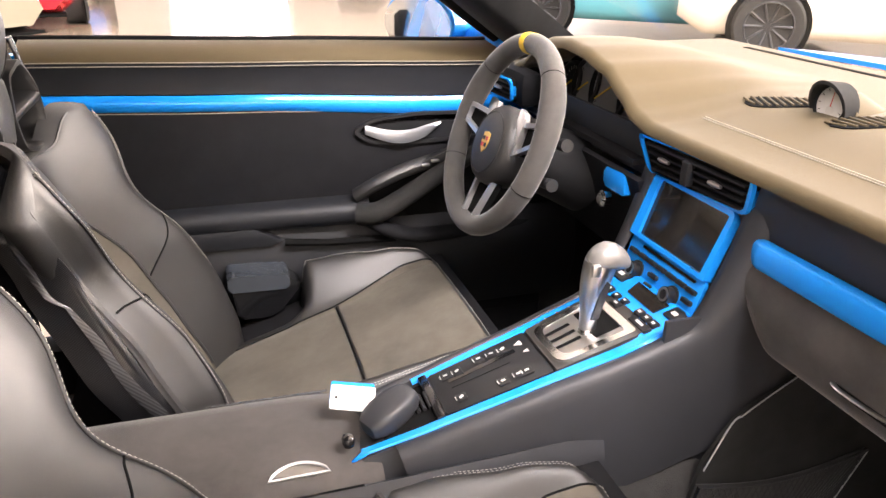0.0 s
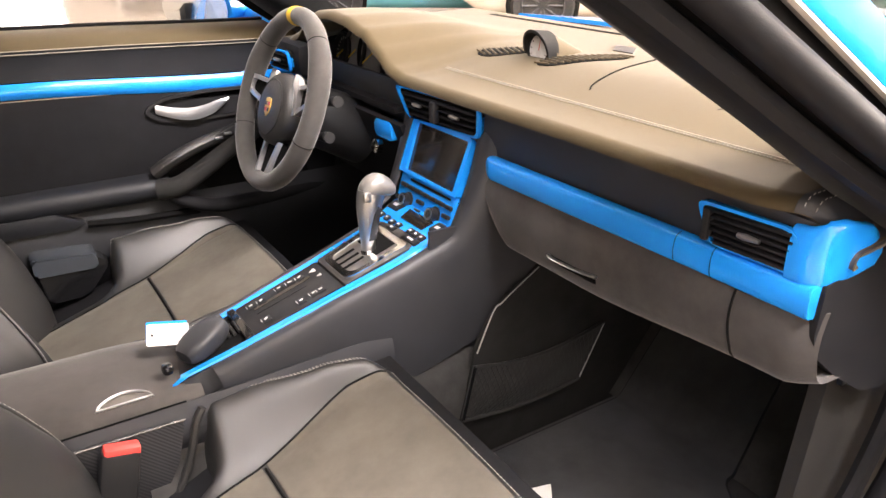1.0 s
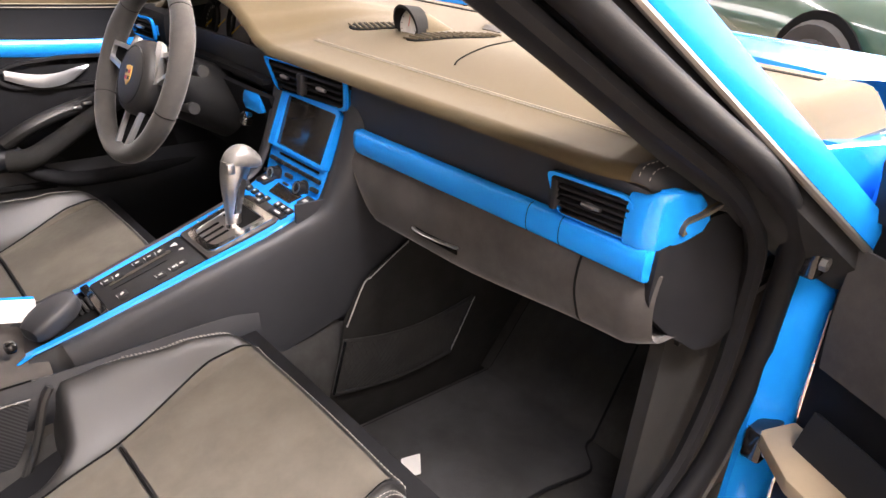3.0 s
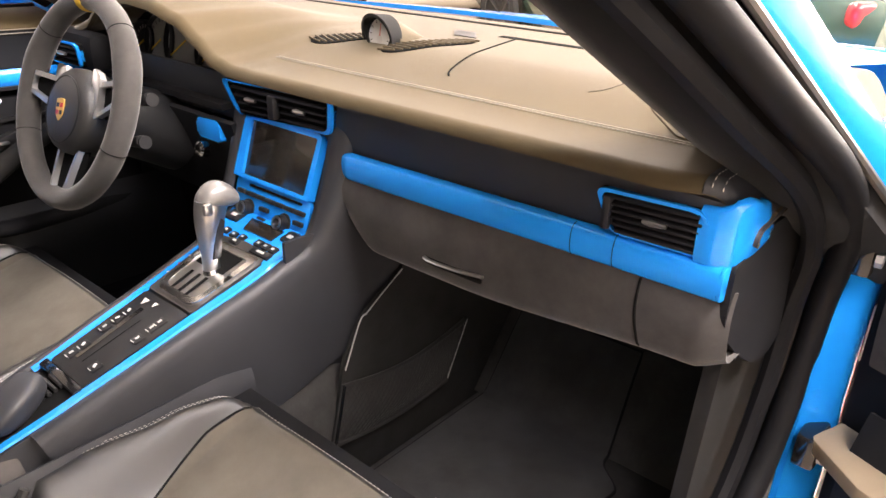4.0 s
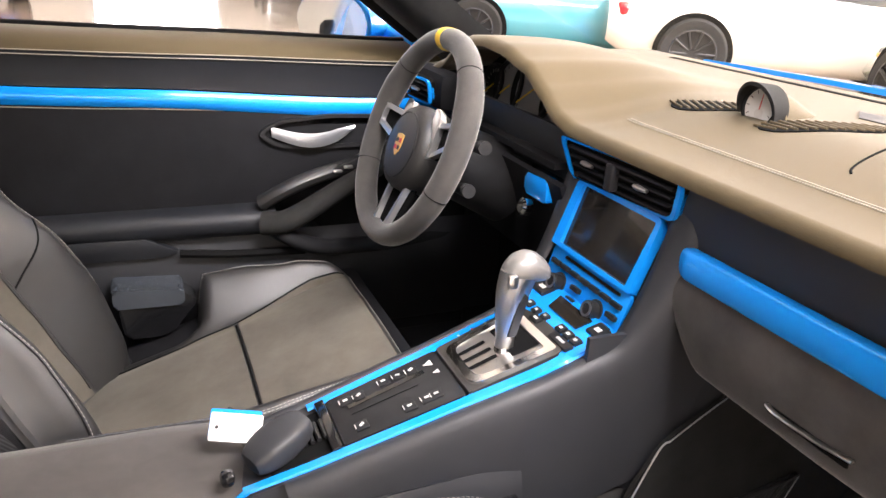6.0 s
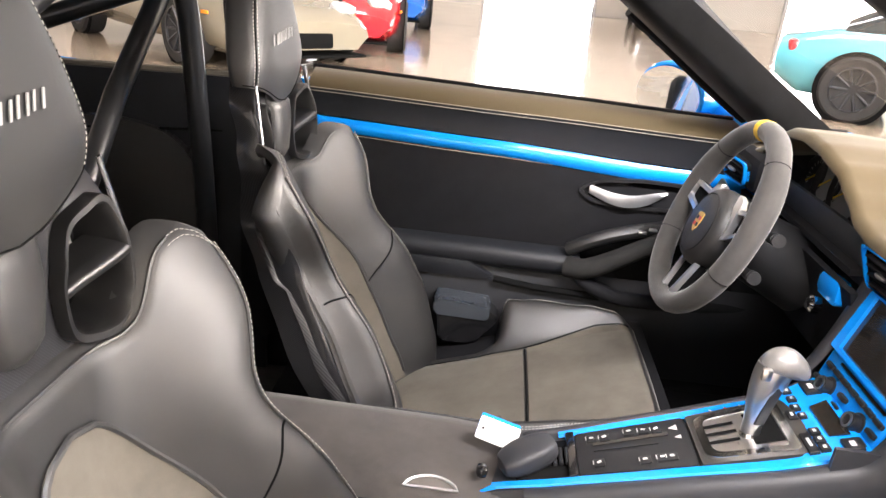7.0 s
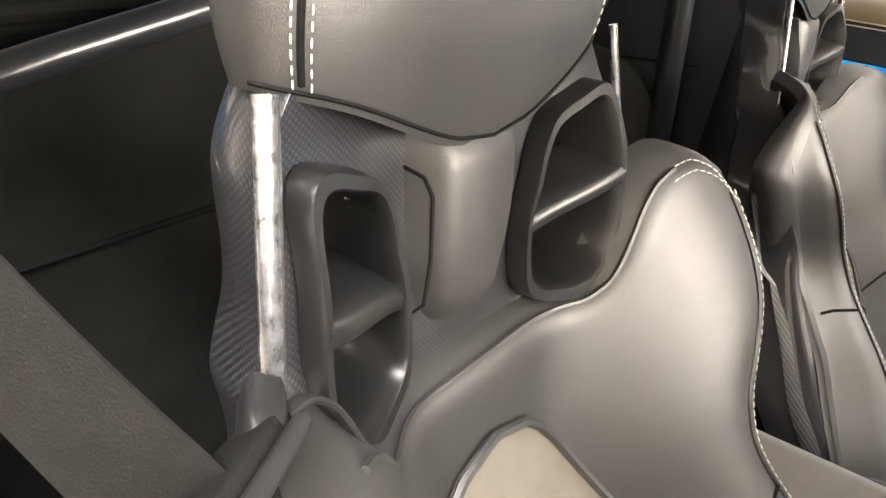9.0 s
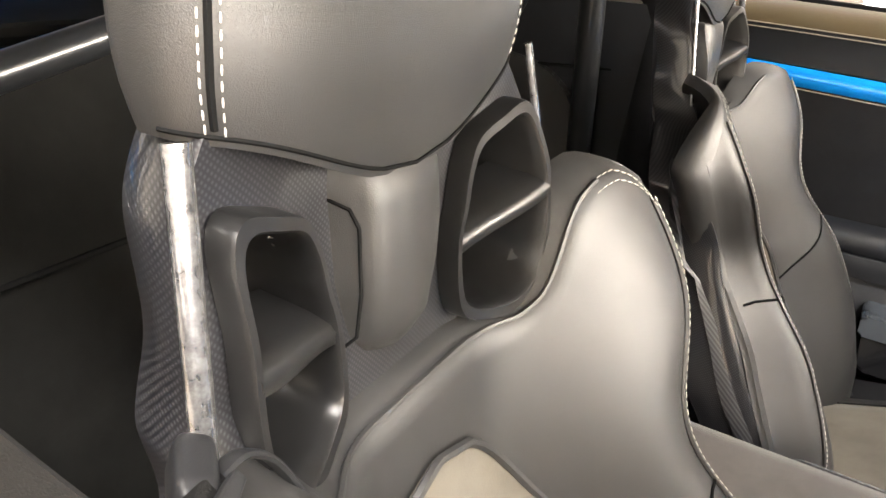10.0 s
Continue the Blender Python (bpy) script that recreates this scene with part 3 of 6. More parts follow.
def yr(x):
    return table([(0.36, -0.083), (0.47, -0.093), (0.60, -0.100), (0.73, -0.108), (0.84, -0.104)], x)


def cz(x):
    return 0.577 + 0.30 * (x - 0.618)


def con(x, k, h=0.0):
    """k 0: the passenger's rail; 1: the driver's."""
    return Vector((x - 0.287 * h, lerp(yr(x), yl(x), k), cz(x) + 0.958 * h))


xs = span(0.378, 0.842, 40)
# body: side walls with rounded shoulders
def body_row(x):
    z, a, b = cz(x), yr(x), yl(x)
    w = 0.008
    low = 0.22
    pr = [(a - w - 0.012, low), (a - w - 0.012, z - 0.09), (a - w - 0.006, z - 0.03), (a - w + 0.003, z - 0.008), (a - 0.004, z + 0.0005), (a + 0.004, z - 0.002)]
    pl = [(b - 0.004, z - 0.002), (b + 0.004, z + 0.0005), (b + w - 0.003, z - 0.008), (b + w + 0.006, z - 0.03), (b + w + 0.012, z - 0.09), (b + w + 0.012, low)]
    return [(x, y, zz) for y, zz in pr + pl]


bm = bmesh.new()
rings(bm, [body_row(x) for x in xs], closed=False, caps=False)
part("body", bm, CONSOLE, console, "black leather console sides", angle=60)
# swept flank that rises to the dashboard
def flank(side):
    ridge = curve([(0.42, 0, cz(0.42) + 0.0005), (0.51, 0, cz(0.51) + 0.0005), (0.60, 0, cz(0.60) + 0.0005), (0.70, 0, cz(0.70) + 0.0005), (0.775, 0, cz(0.775) + 0.001), (0.822, 0, 0.645), (0.848, 0, 0.690), (0.868, 0, 0.742), (0.884, 0, 0.800), (0.896, 0, 0.842)], 7)
    rows = []
    for i, p in enumerate(ridge):
        t = i / (len(ridge) - 1)
        a, b = ridge[max(0, i - 1)], ridge[min(len(ridge) - 1, i + 1)]
        d = (b - a).normalized()
        out_ = Vector((-d.z, 0, d.x))
        base = (yr(p.x) if side < 0 else yl(p.x)) if p.x < 0.80 else (-0.104 if side < 0 else 0.096)
        w = lerp(0.026, 0.050, smooth(0.35, 0.85, t))
        deep = lerp(0.20, 0.07, smooth(0.55, 0.9, t))
        prof = [(0.0, -0.004), (0.06, 0.0015), (0.35, 0.003), (0.65, -0.001), (0.85, -0.010), (0.96, -0.026), (1.02, -0.06), (1.04, -deep)]
        rows.append([Vector((p.x, base + side * w * k, p.z)) + out_ * h for k, h in prof])
    bm = bmesh.new()
    rings(bm, rows, closed=False, caps=False)
    return thick(bm, 0.004)


for side in (-1, 1):
    part("flank", flank(side), CONSOLE, console, "leather flank sweeping up to the dashboard", angle=70)
def panel_x(z):
    """Slanting rear edge of the raised trim panel in the footwell."""
    return table([(0.20, 0.80), (0.432, 0.849), (0.502, 0.885), (0.512, 0.900), (0.562, 0.982), (0.66, 1.14)], z)


part("flank_lower", thick(sheet(lambda x, v: (x, lerp(-0.121, -0.146, smooth(0.80, 1.0, x)), lerp(0.66, 0.2, v)), span(0.78, 1.35, 20), span(0, 1, 10)), 0.006), CONSOLE, console)
part("footwell_panel", thick(sheet(lambda a, v: (lerp(panel_x(lerp(0.66, 0.2, v)), 1.40, a), -0.155, lerp(0.66, 0.2, v)), span(0, 1, 16), span(0, 1, 24)), 0.006), FOOTBLACK, console, "dark trim panel of the tunnel")
part("flank_lower", thick(sheet(lambda x, v: (x, lerp(0.12, 0.13, v), lerp(cz(min(x, 0.86)) - 0.05, 0.2, v)), span(0.80, 1.35, 12), span(0, 1, 6)), 0.008), SOFTBLACK, console)
# seam between the leather flank and the carpeted tunnel, with the ledge below it
part("tunnel_ledge", thick(sheet(lambda x, v: (x, lerp(-0.118, -0.152, smooth(0, 0.5, v)), lerp(table([(0.30, 0.44), (0.70, 0.455), (0.90, 0.46), (1.2, 0.44)], x), 0.24, v)), span(0.30, 1.30, 30), span(0, 1, 12)), 0.008), CARPET, console, "dark carpeted tunnel side")
part("trim_wire", tube(curve([(0.849, -0.162, 0.432), (0.885, -0.158, 0.502), (0.90, -0.158, 0.512)], 5), 0.0014, 6), GREYPAINT, console, "thin bright edge of the tunnel trim")
part("trim_wire", tube(curve([(0.90, -0.158, 0.512), (0.939, -0.158, 0.537), (0.982, -0.158, 0.562)], 6), 0.0011, 6), GREYPAINT, console)

# rails
for k, name in ((0, "rail"), (1, "rail")):
    inner, outer_k = (0.115, 0.0) if k == 0 else (0.895, 1.0)
    bm = bmesh.new()
    rows = []
    for x in xs if k == 0 else xs[8:]:
        ki = inner if x < 0.76 else lerp(inner, 0.5, smooth(0.76, 0.80, x))
        rows.append([con(x, outer_k, 0.001), con(x, lerp(outer_k, ki, 0.12), 0.004), con(x, lerp(outer_k, ki, 0.9), 0.004), con(x, ki, 0.001)])
    rings(bm, rows, closed=False, caps=False)
    part(name, thick(bm, 0.003), BLUE, console, "blue lacquered console rail")
part("rail_tip", prism(rounded([con(0.362, -0.04, 0.0), con(0.384, 0.10, 0.0), con(0.384, 0.0, 0.0)], 0.002), (0, 0, 0.004), 0.001), BLUE, console)
# switch panel
pan = [con(0.492, 0.13), con(0.640, 0.12), con(0.640, 0.885), con(0.492, 0.885)]
panel = part("switch_panel", prism([p + Vector((0, 0, 0.0005)) for p in rounded(pan, 0.004)], (0, 0, 0.004), 0.001), PLASTIC, console, "dark switch panel with pale symbols")
random.seed(4)
for x, k in ((0.515, 0.73), (0.532, 0.72), (0.566, 0.76), (0.585, 0.75), (0.602, 0.74), (0.520, 0.28), (0.578, 0.26), (0.600, 0.27), (0.612, 0.27)):
    c = con(x, k, 0.0055)
    part("switch", block(c, (0.015, 0.016, 0.003), 0.001, rot=(0, -16.7, 0)), PLASTIC, panel)
    part("switch_mark", block(c + Vector((-0.0006, 0, 0.0022)), (0.006, 0.0035, 0.0006), rot=(0, -16.7, random.choice((0, 30, -25)))), PRINT, panel)
    part("switch_light", block(con(x - 0.0075, k, 0.0075), (0.0012, 0.008, 0.0006), rot=(0, -16.7, 0)), PRINT, panel)
part("panel_joint", tube([con(x, 0.5, 0.0052) for x in (0.515, 0.60)], 0.0006, 4), SEAM, panel)
part("panel_shine", prism([con(0.515, 0.60, 0.0050), con(0.615, 0.62, 0.0050), con(0.615, 0.68, 0.0050), con(0.515, 0.655, 0.0050)], (0, 0, 0.0006)), GLOSSBLACK, panel)
# shifter plate, gate and lever
pl = rounded([con(0.643, 0.11), con(0.775, 0.11), con(0.785, 0.5), con(0.772, 0.89), con(0.643, 0.885)], [0.003, 0.022, 0.03, 0.012, 0.003], 5)
plate = part("shifter_plate", prism([p + Vector((0, 0, 0.001)) for p in pl], (0, 0, 0.005), 0.0015), mat("gunmetal", (0.07, 0.066, 0.062), 0.38, metal=0.5, var=0.1, vscale=30), console, "gunmetal shifter surround")
g_out = rounded([con(0.650, 0.15, 0.006), con(0.764, 0.15, 0.006), con(0.764, 0.84, 0.006), con(0.650, 0.80, 0.006)], [0.022, 0.008, 0.008, 0.018], 5)
cg = con(0.705, 0.51, 0.006)
g_in = [cg + (p - cg) * 0.80 for p in g_out]
part("gate_frame", band(g_out, g_in, (0, 0, 0.004)), CHROME, plate, "satin silver shift gate frame")
part("gate_floor", prism([p + Vector((0, 0, 0.0012)) for p in g_in], (0, 0, 0.001)), SILVER, plate)
for k in (0.36, 0.48, 0.6):
    part("gate_slot", prism([con(0.662, k, 0.0085), con(0.70, k + 0.02, 0.0085), con(0.70, k + 0.06, 0.0085), con(0.662, k + 0.04, 0.0085)], (0, 0, 0.0006)), SEAM, plate)
part("gate_well", prism([con(0.715, 0.30, 0.0085), con(0.752, 0.30, 0.0085), con(0.752, 0.74, 0.0085), con(0.715, 0.74, 0.0085)], (0, 0, 0.0008)), SEAM, plate)
part("position_mark", block(con(0.68, 0.90, 0.0065), (0.003, 0.003, 0.0006)), PRINT, plate)
part("position_mark", block(con(0.70, 0.90, 0.0065), (0.003, 0.003, 0.0006)), REDC, plate)
part("position_mark", block(con(0.72, 0.90, 0.0065), (0.003, 0.003, 0.0006)), PRINT, plate)
tri_c = con(0.624, 0.72, 0.006)
part("warning_mark", prism([tri_c + Vector(p) for p in ((0.005, -0.006, 0.0015), (0.005, 0.006, 0.0015), (-0.006, 0, -0.0018))], (0, 0, 0.0008)), PRINT, panel)
part("warning_mark", prism([tri_c + Vector((0.004, -0.022, 0.001)) + Vector(p) for p in ((0.003, -0.004, 0.001), (0.003, 0.004, 0.001), (-0.005, 0, -0.0012))], (0, 0, 0.0008)), PRINT, panel)

# lower control field between plate and stack
field = part("control_field", prism([con(0.770, 0.02, 0.0), con(0.838, 0.02, 0.0), con(0.838, 0.99, 0.0), con(0.770, 0.99, 0.0)], (0, 0, 0.0045), 0.001), BLUE, console, "blue lacquered climate control field")
part("small_display", prism([con(0.803, 0.26, 0.0052), con(0.828, 0.24, 0.0052), con(0.828, 0.66, 0.0052), con(0.803, 0.64, 0.0052)], (-0.0006, 0, 0.002)), SCREEN, field, "small dark display")
for x, k, sx, sy in ((0.788, 0.92, 0.012, 0.012), (0.788, 0.80, 0.012, 0.012), (0.786, 0.68, 0.012, 0.013), (0.776, 0.60, 0.012, 0.020), (0.788, 0.56, 0.011, 0.012), (0.790, 0.34, 0.013, 0.014), (0.790, 0.24, 0.013, 0.014), (0.790, 0.14, 0.013, 0.014), (0.776, 0.22, 0.013, 0.042), (0.822, 0.12, 0.022, 0.026), (0.820, 0.86, 0.022, 0.032)):
    part("button", block(con(x, k, 0.006), (sx, sy, 0.006), 0.0012, rot=(0, -16.7, 0)), PLASTIC, field)
    part("button_print", block(con(x, k, 0.0092), (sx * 0.3, sy * 0.4, 0.0005), rot=(0, -16.7, 0)), PRINT, field)

lever = thing("gear_selector", (0.71, -0.04, 0.60), "silver and black gear selector lever with rounded grip", "gear lever")
LB, LT = Vector((0.712, -0.036, 0.606)), Vector((0.722, -0.040, 0.716))
part("collar", lathe([(0.014, -0.004), (0.013, 0.010), (0.009, 0.016), (0.009, 0.03)], Matrix.Translation(LB), 18), CHROME, lever, "bright chrome collar")
rows = []
for t in span(0, 1, 16):
    c = LB.lerp(LT, t) + Vector((-0.008 * math.sin(t * math.pi) * 0.5, 0, 0.008))
    w, d = lerp(0.0115, 0.018, smooth(0.1, 0.9, t)), lerp(0.0125, 0.0255, smooth(0.1, 1.0, t))
    rows.append([c + Vector((d * math.cos(a), w * math.sin(a), 0)) for a in span(0, 2 * math.pi, 20)[:-1]])
bm = bmesh.new()
rings(bm, rows)
part("stem", bm, SILVER, lever, "silver lacquered lever stem")
part("stem_inlay", prism([LB + Vector(p) for p in ((-0.004, -0.0150, 0.03), (0.008, -0.0150, 0.03), (0.018, -0.0195, 0.085), (0.006, -0.0200, 0.096))], (0, 0.006, 0), 0.001), PLASTIC, lever, "black inlay of the lever")
rows = []
for t in span(0, 1, 18):
    a = t * math.pi
    c = Vector((lerp(0.698, 0.764, t), -0.040, 0.720 + 0.010 * math.sin(a) - 0.006 * t))
    r = 0.0225 * max(0.0, math.sin(a)) ** 0.42 * (1 - 0.12 * t) + 0.001
    rows.append([c + Vector((0, 0.95 * r * math.cos(b), 0.9 * r * math.sin(b))) for b in span(0, 2 * math.pi, 22)[:-1]])
bm = bmesh.new()
rings(bm, rows)
part("grip", bm, mat("grip_silver_grey", (0.22, 0.21, 0.20), 0.34, metal=0.35, var=0.15, vscale=30), lever, "dark silver rounded grip")
part("button", block((0.703, -0.058, 0.716), (0.014, 0.010, 0.018), 0.004), SILVER, lever)

# open tray with ribs, in front of the armrest
tray = part("tray", block((0.452, -0.032, 0.512), (0.082, 0.085, 0.03), 0.004, rot=(0, -16.7, 0)), SEAM, console, "dark open tray")
for i in range(4):
    part("rib", tube([con(0.455 + 0.008 * i, 0.35, 0.004), con(0.455 + 0.008 * i, 0.62, 0.006)], 0.003, 6), PLASTIC, tray)
part("tray_frame", prism([con(0.478, 0.1, 0.0), con(0.490, 0.1, 0.0), con(0.490, 0.92, 0.0), con(0.478, 0.92, 0.0)], (0, 0, 0.008), 0.002), GLOSSBLACK, console)

# armrest lid and padded front
arm = thing("armrest", (0.12, -0.02, 0.40), "centre armrest with suede top and padded leather front", "armrest")
def arm_row(x):
    z = table([(-0.30, 0.515), (0.0, 0.512), (0.30, 0.508), (0.40, 0.500)], x)
    a, b = -0.112, 0.085
    prof = [(a - 0.02, 0.25), (a - 0.016, z - 0.055), (a - 0.008, z - 0.02), (a + 0.010, z - 0.003), (a + 0.03, z), (0.0, z + 0.006), (b - 0.03, z), (b - 0.01, z - 0.003), (b + 0.008, z - 0.02), (b + 0.016, z - 0.055), (b + 0.02, 0.25)]
    return [(x, y, zz) for y, zz in prof]


bm = bmesh.new()
rings(bm, [arm_row(x) for x in span(-0.42, 0.40, 30)], closed=False, caps=False)
part("cover", bm, ALC_ARM, arm, "suede covered armrest lid", angle=60)
part("side_rail", thick(sheet(lambda x, v: (x, -0.128 - 0.012 * math.sin(v * math.pi), lerp(0.497 - 0.02 * smooth(0.2, -0.3, x) + 0.006 * smooth(0.38, 0.66, x), 0.42, v)), span(-0.40, 0.70, 36), span(0, 1, 8)), 0.006), CONSOLE, arm, "leather side rail of the tunnel")
part("rail_joint", tube([(x, -0.128, 0.4985 - 0.02 * smooth(0.2, -0.3, x)) for x in span(-0.4, 0.37, 20)], 0.0015, 5), SEAM, arm)
rows = []
for t in span(0, 1, 20):
    a = t * math.pi
    c = Vector((lerp(0.385, 0.462, t), lerp(-0.060, -0.022, t), lerp(0.525, 0.550, t)))
    r = 0.5 * (max(0.0, math.sin(a)) ** 0.28) + 0.02
    d = Vector((0.11, 0.052, 0.036)).normalized()
    s = d.cross(Vector((0, 0, 1))).normalized()
    w = s.cross(d)
    rows.append([c + s * (0.050 * r * math.copysign(abs(math.cos(b)) ** 0.6, math.cos(b))) + w * (0.036 * r * math.copysign(abs(math.sin(b)) ** 0.6, math.sin(b))) for b in span(0, 2 * math.pi, 28)[:-1]])
bm = bmesh.new()
rings(bm, rows)
part("front_roll", bm, CONSOLE, arm, "rounded leather front roll of the armrest")
part("latch", block((0.362, -0.068, 0.522), (0.016, 0.02, 0.016), 0.006), GLOSSBLACK, arm)
def pull_at(a, k, lift=0.0):
    """Eyelid-shaped pull let into the armrest's rounded edge: a along it, k from its lower line (0) to its crest (1)."""
    x = lerp(0.258, 0.332, a)
    h = math.sin(a * math.pi) ** 0.6 * k
    return Vector((x, -0.098 + 0.018 * h - lift * 0.4, 0.5035 + 0.006 * h + lift))


rimline = [pull_at(a, 1.0, 0.003) for a in span(0, 1, 18)] + [pull_at(a, 0.0, 0.003) for a in span(1, 0, 10)[1:-1]]
part("lid_pull", tube(rimline, 0.0022, 8, closed=True), SILVER, arm, "satin silver pull of the lid")
bm = bmesh.new()
rings(bm, [[pull_at(a, k, 0.0015) for k in span(0, 1, 5)] for a in span(0.02, 0.98, 16)], closed=False, caps=False)
part("pull_face", thick(bm, 0.003), SATINALU, arm, "satin grey face of the pull")

# key tag lying on the armrest
tag = thing("key_tag", (0.37, -0.02, 0.51), "white card key tag with a blue backing card", "key tag")
tm = pose(0.378, -0.010, 0.545, 52, 6, -16)
bm = prism([tm @ Vector(p) for p in rounded([(-0.028, -0.016, 0), (0.032, -0.016, 0), (0.032, 0.017, 0), (-0.028, 0.017, 0)], 0.003)], tm.to_3x3() @ Vector((0, 0, 0.0012)))
part("card", bm, WHITE, tag, "white paper card")
part("punch_hole", lathe([(0.0022, 0.0012), (0.0022, 0.0022)], tm @ pose(-0.020, 0.0, 0), 10), BLACKINK, tag)
for i, w in enumerate((0.030, 0.022, 0.026, 0.018)):
    part("print_bar", prism([tm @ Vector(p) for p in ((0.0, 0.012 - 0.007 * i, 0.0013), (w, 0.012 - 0.007 * i, 0.0013), (w, 0.0095 - 0.007 * i, 0.0013), (0.0, 0.0095 - 0.007 * i, 0.0013))], tm.to_3x3() @ Vector((0, 0, 0.0003))), mat("pale_print", (0.62, 0.5, 0.45), 0.7) if i == 0 else PRINT, tag)
tb = pose(0.380, -0.007, 0.5455, 52, 6, -15)
part("backing", prism([tb @ Vector(p) for p in rounded([(-0.030, -0.014, 0), (0.029, -0.014, 0), (0.029, 0.019, 0), (-0.030, 0.019, 0)], 0.003)], tb.to_3x3() @ Vector((0, 0, -0.0014))), BLUE, tag, "blue backing card")

# net pocket on the tunnel
net = thing("net_pocket", (0.97, -0.15, 0.32), "black mesh net pocket on the tunnel carpet", "net pocket")
NA, NB, NC, ND = Vector((0.844, -0.165, 0.406)), Vector((1.151, -0.165, 0.402)), Vector((1.088, -0.172, 0.30)), Vector((0.815, -0.172, 0.31))
def netp(u, v):
    top = NA.lerp(NB, u) + Vector((0, 0, -0.022 * math.sin(u * math.pi)))
    low = ND.lerp(NC, u) + Vector((0, 0, -0.012 * math.sin(u * math.pi)))
    p = top.lerp(low, v)
    p.y -= 0.014 * math.sin(math.pi * u) * math.sin(math.pi * v)
    return p


bm = bmesh.new()
for i in range(34):
    tube([netp(min(1, max(0, (i - 6) / 28 + 0.22 * v)), v) for v in span(0, 1, 5)], 0.0009, 4, bm=bm)
    tube([netp(min(1, max(0, (i) / 28 - 0.22 * v)), v) for v in span(0, 1, 5)], 0.0009, 4, bm=bm)
tagged(part("mesh", bm, NETMAT, net, "fine black netting"), kind="stuff")
part("backing", thick(sheet(lambda u, v: netp(u, v) + Vector((0, 0.006, 0)), span(0, 1, 12), span(0, 1, 6)), 0.002), CARPET, net)
part("elastic", tube([netp(u, 0) for u in span(0, 1, 14)], 0.0022, 6), NETMAT, net)
part("elastic", tube([netp(u, 1) for u in span(0, 1, 14)], 0.004, 6), NETMAT, net)
part("frame_rod", tube([NA, NA.lerp(ND, 0.5), ND], 0.0028, 6), GLOSSBLACK, net)
part("frame_rod", tube([NB, NB.lerp(NC, 0.5), NC], 0.0018, 6), GREYPAINT, net, "bright edge rod of the pocket")

# ---- bucket seats ----
def soft_table(pts, v, h=0.012):
    """A table with its corners rounded off."""
    return sum(table(pts, v + h * k) for k in (-1, -0.6, -0.2, 0.2, 0.6, 1)) / 6


def xb(z):
    return soft_table([(0.28, 0.16), (0.36, 0.12), (0.45, 0.065), (0.55, 0.012), (0.70, -0.045), (0.85, -0.066), (0.95, -0.074), (1.2, -0.10)], z, 0.03)


def shell_w(z):
    return soft_table([(0.28, 0.22), (0.40, 0.25), (0.55, 0.25), (0.70, 0.225), (0.76, 0.235), (0.79, 0.210), (0.825, 0.168), (0.86, 0.154), (0.90, 0.148), (0.93, 0.142), (0.955, 0.124), (0.975, 0.108), (0.99, 0.104), (1.05, 0.100), (1.10, 0.075), (1.15, 0.05)], z, 0.012)


def pad_top(u):
    return soft_table([(0.0, 0.797), (0.25, 0.797), (0.40, 0.799), (0.47, 0.810), (0.52, 0.834), (0.57, 0.857), (0.63, 0.873), (0.70, 0.881), (0.78, 0.884), (0.85, 0.877), (0.91, 0.858), (0.96, 0.832), (1.0, 0.800)], abs(u), 0.022)


def pad_w(z):
    return soft_table([(0.30, 0.235), (0.50, 0.245), (0.62, 0.225), (0.67, 0.208), (0.70, 0.206), (0.73, 0.219), (0.765, 0.240), (0.80, 0.254), (0.835, 0.252), (0.86, 0.250), (0.88, 0.244)], z, 0.02)


def pad_d(z):
    return soft_table([(0.30, 0.095), (0.44, 0.150), (0.52, 0.167), (0.60, 0.154), (0.66, 0.128), (0.70, 0.115), (0.78, 0.108), (0.84, 0.082), (0.88, 0.055)], z, 0.025)


def lean(z):
    """The backrest's middle lies a little towards the door."""
    return -0.012 * smooth(0.42, 0.66, z)


def back_pad(u, v, lift=0.0):
    top = pad_top(u)
    if u < 0:
        top = 0.797 + 0.62 * (top - 0.797)
    z = lerp(0.33, top, v)
    a = abs(u)
    q = max(0.0, min(1.0, (a - 0.16) / 0.78))
    up = q * q * q * (q * (6 * q - 15) + 10) - 0.40 * smooth(0.90, 1.0, a)
    x = xb(z) + 0.028 + (pad_d(z) - 0.012) * up + lift
    edge = smooth(0.972, 1.0, v)
    x -= 0.034 * edge * edge * (1 - smooth(0.74, 0.90, a))
    return Vector((x, u * pad_w(z) * (0.90 if u < 0 else 1.0) + lean(z), z))


def head_point(a, z, lift=0.0):
    """a: angle round the headrest from the front (0) to the back (180)."""
    t = (z - 0.945) / 0.215
    w = soft_table([(-0.1, 0.124), (0.04, 0.131), (0.15, 0.134), (0.28, 0.130), (0.5, 0.117), (0.75, 0.092), (1.0, 0.062)], t, 0.08)
    d = soft_table([(-0.1, 0.026), (0.06, 0.040), (0.2, 0.046), (0.7, 0.044), (1.0, 0.03)], t, 0.05)
    ca, sa = math.cos(a), math.sin(a)
    x = math.copysign(abs(ca) ** 0.62, ca) * (d + lift) * (1.0 if ca > 0 else 0.55)
    y = math.copysign(abs(sa) ** 0.46, sa) * (w + lift)
    k = min(1.0, abs(y) / 0.131)
    low = (1 - t) ** 2
    dip = 0.030 * (0.5 + 0.5 * math.cos(k * math.pi)) * low * (1 if ca > 0 else 0.3)
    return Vector((xb(z) - 0.006 + x, y - 0.009, z - dip + 0.011 * k * k * low))


def cush_z(x):
    return 0.475 + 0.33 * (x - 0.63)


